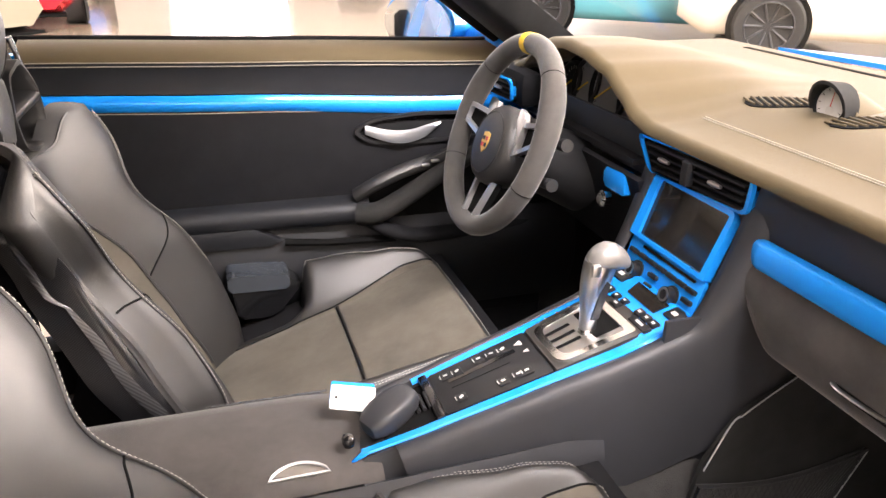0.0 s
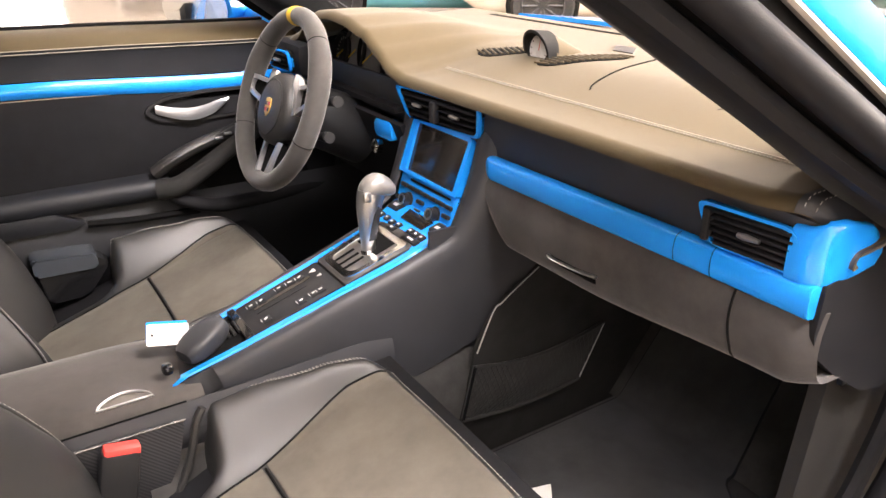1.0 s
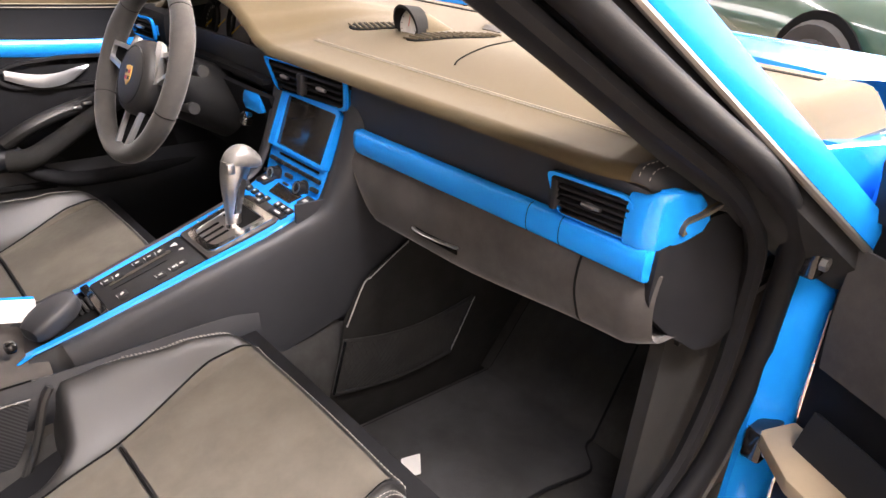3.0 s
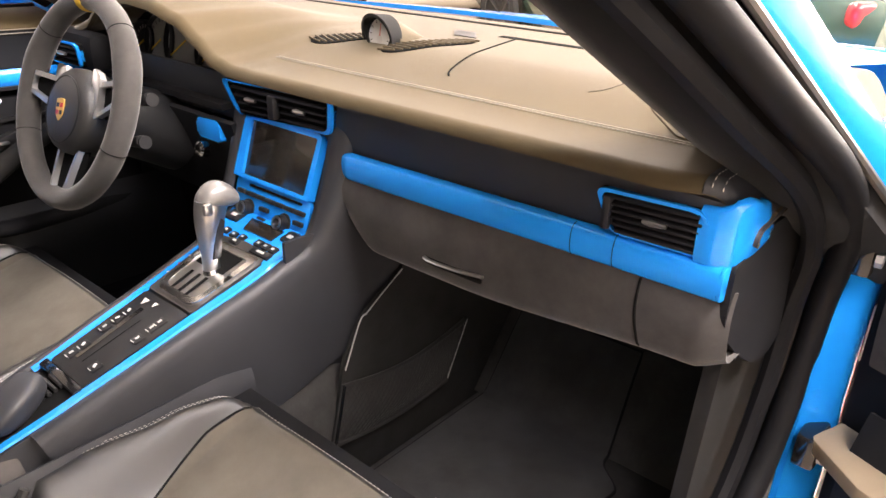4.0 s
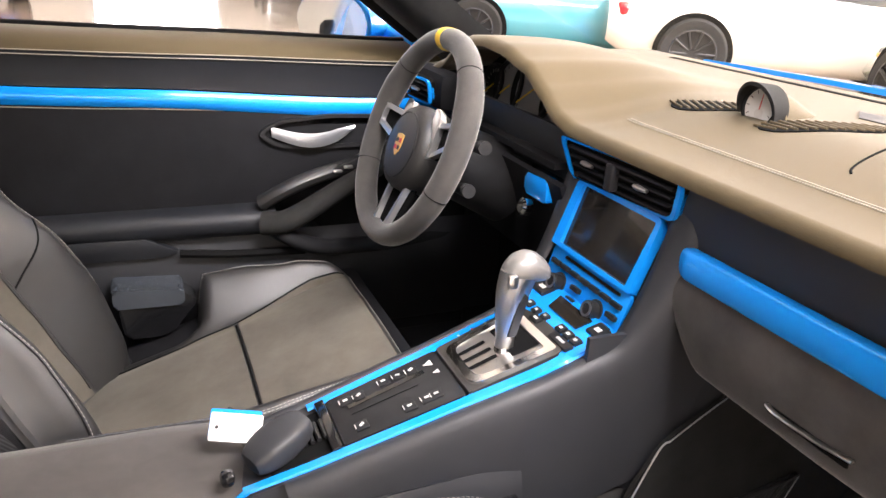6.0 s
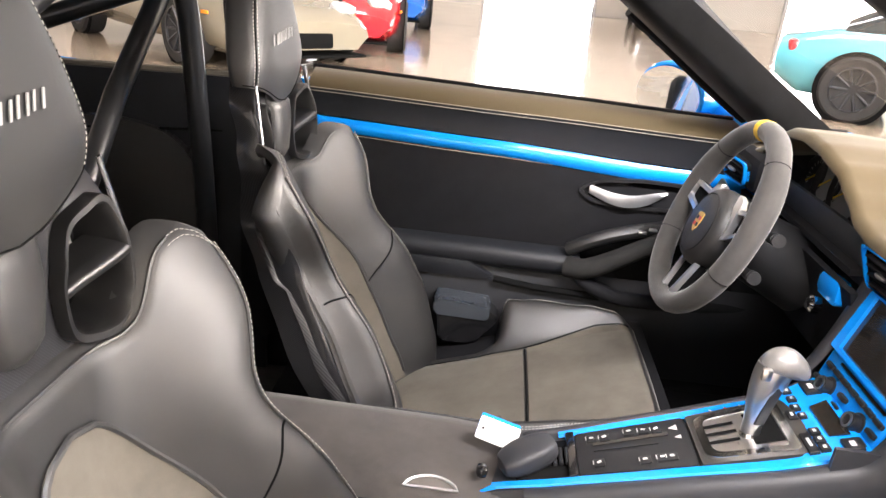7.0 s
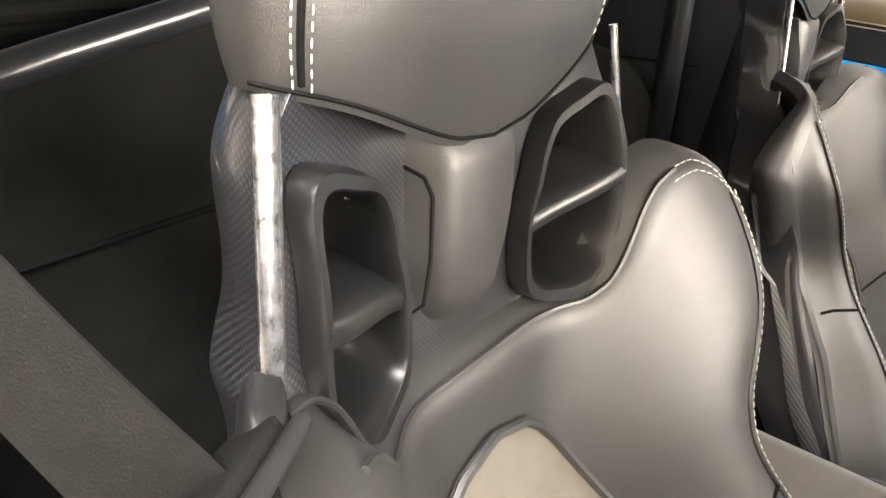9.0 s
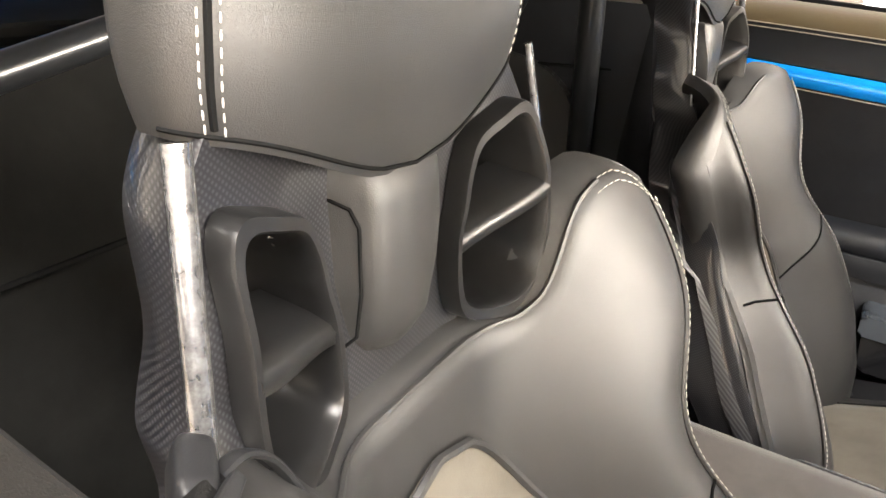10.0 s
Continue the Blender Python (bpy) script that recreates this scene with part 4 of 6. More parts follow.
def cush_in(x):
    """Half width of the suede field."""
    return table([(0.20, 0.148), (0.43, 0.150), (0.59, 0.186), (0.66, 0.178)], x)


def crest_y(x):
    return table([(0.30, 0.246), (0.45, 0.238), (0.56, 0.216), (0.64, 0.202), (0.70, 0.192)], x)


def cush(x, y, lift=0.0):
    a = abs(y)
    ci, cr = cush_in(x), crest_y(x)
    up = smooth(ci - 0.012, cr, a) - 1.1 * smooth(cr, cr + 0.034, a)
    up *= 0.12 + 0.88 * smooth(0.335, 0.385, x)
    h = table([(0.10, 0.12), (0.37, 0.092), (0.45, 0.076), (0.56, 0.050), (0.63, 0.028), (0.68, 0.006)], x)
    front = 0.672 - 0.05 * smooth(0.17, 0.25, a)
    over = max(0.0, x - (front - 0.035))
    z = cush_z(x) + h * up - 19.0 * over * over + lift
    z += 0.004 * math.cos(min(1, a / 0.15) * math.pi / 2)
    z -= 0.20 * smooth(0.165, 0.222, a) * smooth(0.398, 0.362, x)
    return Vector((x, y, max(0.26, z)))


HOLE = [(0.068, 0.897), (0.078, 0.915), (0.100, 0.925), (0.121, 0.931), (0.132, 0.920), (0.137, 0.885), (0.138, 0.845), (0.131, 0.813), (0.109, 0.794), (0.080, 0.794), (0.058, 0.808), (0.056, 0.850), (0.063, 0.876)]


def shell_x(z, y=0.0):
    """The neck of the shell, curving forward to its sides."""
    return xb(z) + 0.006 + 0.026 * smooth(0.05, 0.145, abs(y)) * lerp(1.0, 0.55, smooth(0.88, 0.94, z))


def make_seat(cy):
    """One bucket seat about the plane y = cy; returns the thing."""
    O = Vector((0, cy, 0))
    seat = thing("bucket_seat", (0.25, cy, 0.22), "black leather and suede bucket seat with exposed carbon shell", "car seat", "front seats")

    def sh(f):
        return lambda u, v: O + f(u, v)

    # carbon shell with two belt openings
    def shell(u, v):
        z = lerp(0.30, 1.13, v)
        a = abs(u)
        side = lerp(0.84, 1.0, smooth(0.79, 0.85, z)) if u < 0 else 1.0
        W = shell_w(z) * side
        fwd = table([(0.30, 0.10), (0.70, 0.06), (0.80, 0.03), (0.86, 0.0)], z)
        y = W * min(1.0, a / 0.82)
        x = shell_x(z, y) + fwd * smooth(0.5, 0.82, a)
        if a > 0.82:
            t = (a - 0.82) / 0.18
            x -= (0.045 + 0.5 * fwd) * t
            y -= lerp(0.05, 0.09, smooth(0.84, 0.88, z)) * W * t * t
        return Vector((x, math.copysign(y, u) + lean(z), z))

    bm = sheet(sh(shell), span(-1, 1, 130), span(0, 1, 170))
    hc = (0.1, 0.862)
    gone = []
    for f in bm.faces:
        c = f.calc_center_median() - O
        y, z = abs(c.y + 0.012), c.z
        y, z = hc[0] + (y - hc[0]) / 0.95, hc[1] + (z - hc[1]) / 0.95
        inside = False
        for i, (ay, az) in enumerate(HOLE):
            by, bz = HOLE[i - 1]
            if (az > z) != (bz > z) and y < (by - ay) * (z - az) / (bz - az) + ay:
                inside = not inside
        if inside and c.x > shell_x(c.z, abs(c.y + 0.012)) - 0.008:
            gone.append(f)
    bmesh.ops.delete(bm, geom=gone, context="FACES")
    shell_ob = part("shell", thick(bm, 0.010), CARBON, seat, "woven carbon fibre seat shell")
    for s in (-1, 1):
        edge = [O + Vector((lerp(shell_x(0.80, 0.15) + 0.004, shell_x(0.958, 0.15) + 0.003, (z - 0.80) / 0.158), s * lerp(0.164, 0.140, (z - 0.80) / 0.158) - 0.012, z)) for z in span(0.80, 0.962, 20)]
        # highlight of the rounded shell edge, built as a bright strip
        part("shell_edge", tube([p + Vector((0.003, 0, 0)) for p in edge], 0.0058 if s < 0 else 0.0035, 14, flat=0.75), GLINTCARBON, shell_ob, "pale strip for the highlight on the carbon shell edge")
        # ring of the belt opening with its cross bar
        pts = curve([(0, s * y, z) for y, z in HOLE], 6, closed=True)
        c = sum(pts, Vector()) / len(pts)
        rows = []
        for k, h in ((1.0, -0.004), (1.0, 0.008), (0.988, 0.0105), (0.89, 0.0105), (0.865, 0.0085), (0.845, 0.0), (0.80, -0.030), (0.80, -0.046), (0.88, -0.046), (0.92, -0.006)):
            row = []
            for p in pts:
                q = c + (p - c) * k
                row.append(O + Vector((shell_x(q.z, q.y) + h + 0.005, q.y - 0.012, q.z)))
            rows.append(row)
        bm = bmesh.new()
        rings(bm, rows, True, False, True)
        rg = part("opening_ring", bm, RINGBLACK, shell_ob, "satin black surround of the belt opening", angle=34)
        bar = [O + Vector((shell_x(0.86, y) + 0.005, s * y - 0.012, lerp(0.848, 0.872, (y - 0.060) / 0.075))) for y in span(0.060, 0.135, 8)]
        bm = bmesh.new()
        rings(bm, [[p + Vector(q) for q in ((0.006, 0, -0.0065), (0.0095, 0, -0.004), (0.010, 0, 0.003), (0.007, 0, 0.0065), (-0.004, 0, 0.010), (-0.034, 0, 0.013), (-0.034, 0, -0.012), (-0.004, 0, -0.009))] for p in bar])
        part("cross_bar", bm, RINGBLACK, rg, angle=60)

    # middle pad between the openings
    rows = []
    for t in span(0, 1, 18):
        z = lerp(0.808, 0.945, t)
        k = min(1, t / 0.16) ** 0.5 if t < 0.16 else 1.0
        w = lerp(0.028, 0.037, smooth(0, 0.45, t)) * (0.6 + 0.4 * k)
        front = lerp(0.036, 0.044, smooth(0, 0.6, t)) * (0.4 + 0.6 * k) - 0.018 * smooth(0.75, 1, t)
        x0 = xb(z) - 0.015
        ring = rounded([(-0.01, -w - 0.020, 0), (front - 0.001, -w + 0.006, 0), (front + 0.005, 0, 0), (front - 0.004, w, 0), (-0.01, w + 0.008, 0)], [0.002, 0.007, 0.03, 0.016, 0.002], 5)
        rows.append([O + Vector((x0 + p.x, p.y - 0.012, z)) for p in ring])
    bm = bmesh.new()
    rings(bm, rows)
    mp = part("neck_pad", bm, LEATHER, seat, "black leather pad between the openings")
    loop = [Vector((h, 0, z)) for h, z in ((0.012, 0.830), (0.022, 0.827), (0.030, 0.835), (0.034, 0.86), (0.035, 0.895), (0.031, 0.904), (0.020, 0.908), (0.010, 0.906))]
    part("piping", tube([O + Vector((xb(p.z) - 0.015 + p.x, -0.012 - lerp(0.0510, 0.0330, (p.x + 0.01) / 0.053) - 0.0008, p.z)) for p in loop], 0.0011, 5), SEAM, mp)

    # headrest
    zs = [0.945 + 0.215 * t for t in span(0, 1, 22)]
    angs = span(0, 2 * math.pi, 88)[:-1]
    rows = []
    low = [head_point(a, 0.945) for a in angs]
    c = sum(low, Vector()) / len(low)
    for k, dz in ((0.55, 0.018), (0.85, 0.012), (0.96, 0.004)):
        rows.append([O + c + (p - c) * k + Vector((0, 0, dz - 0.002)) for p in low])
    rows += [[O + head_point(a, z) for a in angs] for z in zs]
    top = [head_point(a, 1.16) for a in angs]
    c = sum(top, Vector()) / len(top)
    for k, dz in ((0.93, 0.010), (0.75, 0.02), (0.4, 0.026)):
        rows.append([O + c + (p - c) * k + Vector((0, 0, dz)) for p in top])
    bm = bmesh.new()
    rings(bm, rows)
    head = part("headrest", bm, LEATHER, seat, "padded black leather headrest", angle=60)
    for s in (-1, 1):
        mid = [O + head_point(s * 1.0, z, 0.0002) for z in span(0.952, 1.158, 24)]
        part("seam", tube(mid, 0.0016, 5), SEAM, head)
        for da in (-0.085, 0.075):
            ln = [O + head_point(s * (1.0 + da), z, 0.0008) for z in span(0.950, 1.158, 30)]
            part("stitching", stitches(ln, 0.0036, 0.0022, 0.00065), THREAD, head, "double pale stitching of the headrest")
    part("lower_seam", tube([O + head_point(a, 0.949, 0.0004) for a in span(-1.5, 1.5, 80)], 0.0011, 5), SEAM, head)
    # embroidered mark as slanted silver bars
    def on_head(yv, z, lift):
        k = (yv + 0.009) / 0.126
        ang = math.asin(max(-1, min(1, math.copysign(abs(k) ** (1 / 0.46), k))))
        p = head_point(ang, z, lift)
        return O + Vector((p.x, yv, z))

    for i, (w, h) in enumerate(((0.018, 0.0085), (0.010, 0.0085), (0.012, 0.0080), (0.012, 0.0085), (0.013, 0.0080))):
        y0, zc = -0.052 + i * 0.0215, 1.026 + 0.0016 * i
        for k in (-0.5, 0.5):
            o = [on_head(y0 + k * w + a + 0.34 * b * h, zc + b * h, 0.0008) for a, b in ((-0.0016, -1), (0.0016, -1), (0.0016, 1), (-0.0016, 1))]
            part("embroidery", prism(o, (0.0012, 0, 0)), EMBROIDERY, head, "silver embroidered mark")

    # back padding
    us = span(-1, 1, 72)
    bm = sheet(lambda u, v: O + back_pad(u, v), us, span(0, 1, 60))
    pad_ob = part("backrest_pad", thick(bm, 0.012), LEATHER, seat, "black leather backrest with raised side bolsters", angle=70)
    # rolled outer edge of the wings
    for s in (-1, 1):
        bm, bs = bmesh.new(), bmesh.new()
        rows, side_rows = [], []
        outline = [(1.0, v, 0.0) for v in span(0.05, 0.97, 54)] + [(u, lerp(0.97, 1.0, smooth(1.0, 0.9, u)), smooth(1.0, 0.84, u)) for u in span(1.0, 0.80, 16)[1:]]
        for u, v, top in outline:
            p = back_pad(s * u, v)
            up_ = smooth(0.655, 0.675, p.z)
            wide = lerp(0.016, 0.040, up_) * (1 - 0.92 * top)
            out_ = Vector((0, s * (1 - top), top)).normalized()
            q = p + Vector((-wide, 0, 0)) + out_ * lerp(0.004, 0.009, up_) * (1 - 1.4 * top)
            m = (p + q) / 2 + out_ * lerp(0.005, 0.010, up_) * (1 - 0.9 * top)
            rows.append([O + p, O + p.lerp(m, 0.5) + out_ * 0.004 * (1 - top), O + m, O + q.lerp(m, 0.5) + out_ * 0.003 * (1 - top), O + q])
            if top == 0.0:
                e = shell(s * 0.90, (p.z - 0.30) / 0.83)
                e.x = min(e.x, q.x - 0.01)
                q2 = q - Vector((0, s * 0.007, 0))
                side_rows.append([O + q2, O + q2.lerp(e, 0.5) + Vector((0, s * 0.006, 0)), O + e])
        rings(bm, rows, closed=False, caps=False)
        wing = part("wing_side", thick(bm, 0.004), LEATHER, seat, "leather outer side of the seat wing", angle=60)
        rings(bs, side_rows, closed=False, caps=False)
        part("shell_side", thick(bs, 0.003), CARBON_RIB if s > 0 else CARBON, shell_ob, "dark carbon side of the seat shell", angle=60)
        st1 = [O + back_pad(s * lerp(0.94, 0.912, smooth(0.1, 0.5, v)), v, 0.0016) for v in span(0.10, 0.985, 70)]
        part("edge_piping", tube(st1, 0.0022, 6), LEATHER, wing)
        part("stitching", stitches([p + Vector((0.0018, s * 0.001, 0.001)) for p in st1], 0.0045, 0.0022, 0.00062), THREAD, wing, "pale edge stitching")
        st2 = [O + back_pad(s * u, 0.985, 0.0016) for u in span(0.68, 0.92, 16)]
        if s > 0:
            part("stitching", stitches(st2, 0.005, 0.002, 0.0005), THREAD, wing)
            part("stitching", stitches([p + Vector((0.006, 0, -0.006)) for p in st2], 0.005, 0.002, 0.0005), THREAD, wing)
        dia = [O + back_pad(s * lerp(0.98, 0.50, t), lerp(0.635, 0.44, t), 0.0004) for t in span(0, 1, 20)]
        part("seam", tube(dia, 0.0017, 5), SEAM, pad_ob)
    # border of the padding round the openings
    part("top_piping", tube([O + back_pad(u, 0.984, 0.001) for u in span(-0.66, 0.70, 90)], 0.0020, 6), LEATHER, pad_ob)

    # suede insert with arched top
    def half(v):
        q = (v - 0.42) / 0.46
        return 0.49 * math.sqrt(max(0.0, 1 - q ** 2.6)) if q > 0 else 0.49

    bm = bmesh.new()
    rings(bm, [[O + back_pad(half(v) * k, v, 0.005) for k in span(-1, 1, 20)] for v in span(0.02, 0.8799, 48)], closed=False, caps=False)
    ins = part("back_insert", thick(bm, 0.004), ALC_SEAT, seat, "suede backrest insert", angle=60)
    arch = [O + back_pad(half(v), v, 0.005) for v in span(0.05, 0.8799, 40)] + [O + back_pad(-half(v), v, 0.005) for v in span(0.8799, 0.05, 40)]
    part("piping", tube(arch, 0.0034, 6), LEATHER, ins)

    # cushion
    xs2, ys2 = span(0.10, 0.705, 64), span(-0.276, 0.276, 90)
    bm = sheet(lambda x, y: O + cush(x, y), xs2, ys2)
    part("cushion", thick(bm, 0.014), LEATHER, seat, "black leather seat cushion with side bolsters", angle=70)
    for x0, x1 in ((0.12, 0.438), (0.446, 0.655)):
        bm = sheet(lambda x, k: O + cush(x, k * cush_in(x), 0.004 - 0.004 * smooth(0.86, 1, abs(k))), span(x0, x1, 28), span(-1, 1, 36))
        part("cushion_insert", thick(bm, 0.004), ALC_SEAT, seat, "suede cushion insert", angle=60)
    part("cushion_seam", tube([O + cush(0.442, y, 0.0012) for y in span(-0.146, 0.146, 24)], 0.0018, 6), SEAM, seat)
    for s in (-1, 1):
        part("cushion_seam", tube([O + cush(x, s * (cush_in(x) + 0.001), 0.0004) for x in span(0.12, 0.655, 50)], 0.0016, 6), SEAM, seat)
        crest = [O + cush(x, s * (crest_y(x) + 0.004), 0.0012) for x in span(0.385, 0.67, 50)]
        part("stitching", stitches(crest, 0.0036, 0.0022, 0.0006), THREAD, seat, "pale bolster stitching")
        part("stitching", stitches([p + Vector((0, s * 0.005, -0.0012)) for p in crest], 0.0036, 0.0022, 0.0006), THREAD, seat)
    # front roll stitching and lower shell
    for dx in (0.0, 0.010):
        part("stitching", stitches([O + cush(0.668 + dx, y, 0.0012) for y in span(-0.20, 0.20, 40)], 0.0045, 0.0025, 0.0009), THREAD, seat)
    bm = bmesh.new()
    rows = []
    for t in span(0, 1, 12):
        x = lerp(-0.03, 0.69, t)
        z1 = min(cush_z(x) - 0.01, 0.47) if x > 0.1 else lerp(0.40, 0.31, (x + 0.03) / 0.13)
        w = 0.262 - 0.03 * smooth(0.55, 0.69, x)
        rows.append([O + Vector(p) for p in ((x, -w, z1), (x, -w - 0.004, z1 - 0.05), (x, -w + 0.03, 0.225), (x, w - 0.03, 0.225), (x, w + 0.004, z1 - 0.05), (x, w, z1))])
    rings(bm, rows)
    part("lower_shell", bm, SOFTBLACK, seat, "black lower seat shell")
    tri = rounded([(0.17, 0.232, 0.482), (0.362, 0.232, 0.478), (0.345, 0.232, 0.41), (0.316, 0.232, 0.357), (0.17, 0.232, 0.34)], 0.010)
    part("side_plate", prism([O + p for p in tri], (0, 0.008, 0), 0.002), CARBON_RIB, seat, "carbon side plate with bright edge")
    part("plate_edge", tube([O + Vector(p) for p in ((0.17, 0.231, 0.483), (0.362, 0.231, 0.479))], 0.0016, 6), GLINTCARBON, seat)
    part("bolster_piping", tube([O + p for p in curve([(0.388, 0.232, 0.488), (0.376, 0.230, 0.468), (0.358, 0.228, 0.41), (0.325, 0.224, 0.345), (0.285, 0.222, 0.305), (0.20, 0.22, 0.28)], 6)], 0.006, 8), LEATHER, seat, "leather piping of the bolster cut-out")
    for y in (-0.19, 0.19):
        part("seat_rail", block((0.30, cy + y, 0.213), (0.62, 0.04, 0.03), 0.004), PLASTIC, seat)
    return seat


PASS_Y, DRIV_Y = -0.372, 0.345
seat_a = make_seat(PASS_Y)
tagged(seat_a, "black leather bucket seat with carbon shell beside the open door")
# the driver's seat is its mirror image
seat_b = make_seat(DRIV_Y)
flip = Matrix.Translation((0, DRIV_Y, 0)) @ Matrix.Diagonal((1, -1, 1, 1)) @ Matrix.Translation((0, -DRIV_Y, 0))
for ob in seat_b.children_recursive:
    if "embroidery" not in ob.name:
        ob.data.transform(flip)
        ob.data.flip_normals()
tagged(seat_b, "black leather bucket seat with carbon shell behind the steering wheel")

# ---- steering wheel ----
wheel = thing("steering_wheel", (0.72, 0.352, 0.80), "suede steering wheel with silver spokes and a yellow centre mark", "steering wheel")
WC = Vector((0.722, 0.350, 0.795))
TURN = radians(5)
WU, WS, WN = Vector((math.sin(radians(21)), 0, math.cos(radians(21)))), Vector((0, 1, 0)), Vector((-math.cos(radians(21)), 0, math.sin(radians(21))))


def wp(a, b, h=0.0):
    """a across to the driver's left, b up the wheel, h towards the driver."""
    a, b = a * math.cos(TURN) + b * math.sin(TURN), b * math.cos(TURN) - a * math.sin(TURN)
    return WC + WS * a + WU * b + WN * h


def rim(name, a0, a1, n, m, closed=False, r=0.0182, label=""):
    pts = [wp(0.166 * math.sin(t), 0.166 * math.cos(t)) for t in (span(a0, a1, n)[:-1] if closed else span(a0, a1, n))]
    bm = bmesh.new()
    rows = []
    for t, p in zip(span(a0, a1, n), pts):
        rad = (p - WC).normalized()
        grip = 1 + 0.10 * (math.exp(-((abs((t + math.pi) % (2 * math.pi) - math.pi) - 1.15) / 0.25) ** 2))
        rows.append([p + rad * (r * grip * math.cos(q)) + WN * (1.12 * r * grip * math.sin(q)) for q in span(0, 2 * math.pi, 16)[:-1]])
    rings(bm, rows, True, not closed, closed)
    return part(name, bm, m, wheel, label)


RIM = mat("rim_suede", (0.055, 0.052, 0.049), 0.95, var=0.2, vscale=16, bump=0.4, bscale=900, sheen=0.3, spec=0.2)
rim("rim", 0, 2 * math.pi, 96, RIM, True, label="grey worn suede rim")
rim("centre_mark", -0.055, 0.055, 6, YELLOW, r=0.0187, label="yellow twelve o'clock mark")
for t in (1.57 + 0.42, -1.57 - 0.42, 0.8, -0.8):
    p = wp(0.166 * math.sin(t), 0.166 * math.cos(t))
    rad = (p - WC).normalized()
    part("rim_seam", tube([p + rad * (0.0186 * math.cos(q)) + WN * (0.0208 * math.sin(q)) for q in span(0, 2 * math.pi, 18)[:-1]], 0.0007, 4, closed=True), SEAM, wheel)
HB, HH = -0.018, -0.021
hubm = Matrix.Translation(wp(0, HB, HH)) @ WN.to_track_quat("Z", "Y").to_matrix().to_4x4()
hub = part("hub", lathe([(0.056, -0.05), (0.070, -0.02), (0.073, 0.010), (0.071, 0.024), (0.064, 0.034), (0.052, 0.039), (0.02, 0.041), (0.001, 0.041)], hubm, 44), LEATHER, wheel, "round black leather airbag hub", angle=60)
part("hub_ring", lathe([(0.0565, 0.0365), (0.0565, 0.0385), (0.0550, 0.0390), (0.0540, 0.0378)], hubm, 40), PLASTIC, hub, "fine black ring round the hub")
shield = [(-0.013, 0.016), (0.0, 0.018), (0.013, 0.016), (0.0135, 0.0), (0.010, -0.012), (0.0, -0.020), (-0.010, -0.012), (-0.0135, 0.0)]
part("emblem", prism([wp(a, b + HB, 0.0405 + HH) for a, b in shield], WN * 0.002, 0.0005, 1), GOLD, hub, "gold shield emblem")
for a, b, m in ((-0.006, 0.006, REDC), (0.006, -0.006, REDC), (0.006, 0.006, BLACKINK), (-0.006, -0.006, BLACKINK)):
    part("emblem_field", prism([wp(a + p, b + HB + q, 0.0426 + HH) for p, q in ((-0.0045, -0.0035), (0.0045, -0.0035), (0.0045, 0.0035), (-0.0045, 0.0035))], WN * 0.0006), m, hub)


SATIN = mat("brushed_silver_spoke", (0.72, 0.72, 0.72), 0.34, metal=0.85, var=0.06, vscale=40)


def spoke(outline, inner, label):
    def at(a, b):
        return wp(a, b, -0.003 - 0.014 * smooth(0.15, 0.05, math.hypot(a, b)))

    o = [at(a, b) for a, b in rounded_2d(outline, 0.008)]
    i = [at(a, b) for a, b in rounded_2d(inner, 0.006)]
    ob = part("spoke", band(o, i, WN * 0.010), SATIN, wheel, label)
    part("spoke_core", prism([p - WN * 0.012 for p in o], WN * 0.014, 0.002), SEAM, ob)
    return ob


def rounded_2d(pts, r):
    return [(p.x, p.y) for p in rounded([(a, b, 0) for a, b in pts], r, 3)]


spoke([(-0.037, -0.070), (0.037, -0.070), (0.027, -0.158), (-0.027, -0.158)], [(-0.029, -0.078), (0.029, -0.078), (0.0195, -0.150), (-0.0195, -0.150)], "silver framed lower spoke")
for s in (1, -1):
    spoke([(s * 0.060, 0.034), (s * 0.150, 0.042), (s * 0.155, 0.004), (s * 0.066, -0.024)], [(s * 0.066, 0.0265), (s * 0.143, 0.0335), (s * 0.1475, 0.010), (s * 0.071, -0.0145)], "silver framed side spoke")
    part("shift_paddle", prism([wp(s * a, b, -0.03) for a, b in rounded_2d([(0.07, 0.05), (0.135, 0.065), (0.14, -0.01), (0.075, -0.02)], 0.012)], WN * 0.005, 0.0015), SILVER, wheel, "silver shift paddle")
    part("spoke_plate", prism([wp(s * a, b, -0.012) for a, b in rounded_2d([(0.045, 0.058), (0.074, 0.048), (0.078, -0.004), (0.068, -0.034), (0.05, -0.05)], 0.008)], WN * 0.012, 0.003), SATIN, wheel)

column = thing("steering_column", (0.86, 0.352, 0.74), "black steering column shroud with control stalks", "steering column")
part("shroud", tube([wp(0, -0.01, -0.02), wp(0, -0.012, -0.08), wp(0, -0.02, -0.2)], [0.056, 0.062, 0.07], 24), PLASTIC, column)
for s, b in ((-1, 0.018), (-1, -0.050), (1, 0.018), (1, -0.05)):
    part("stalk", tube([wp(s * 0.04, b, -0.055), wp(s * 0.09, b, -0.058), wp(s * 0.135, b + 0.004, -0.05), wp(s * 0.150, b + 0.005, -0.047)], [0.008, 0.0075, 0.010, 0.011], 12), PLASTIC, column)
    part("stalk_tip", tube([wp(s * 0.136, b + 0.004, -0.05), wp(s * 0.156, b + 0.005, -0.047)], [0.0104, 0.0108], 12), PLASTIC, column)

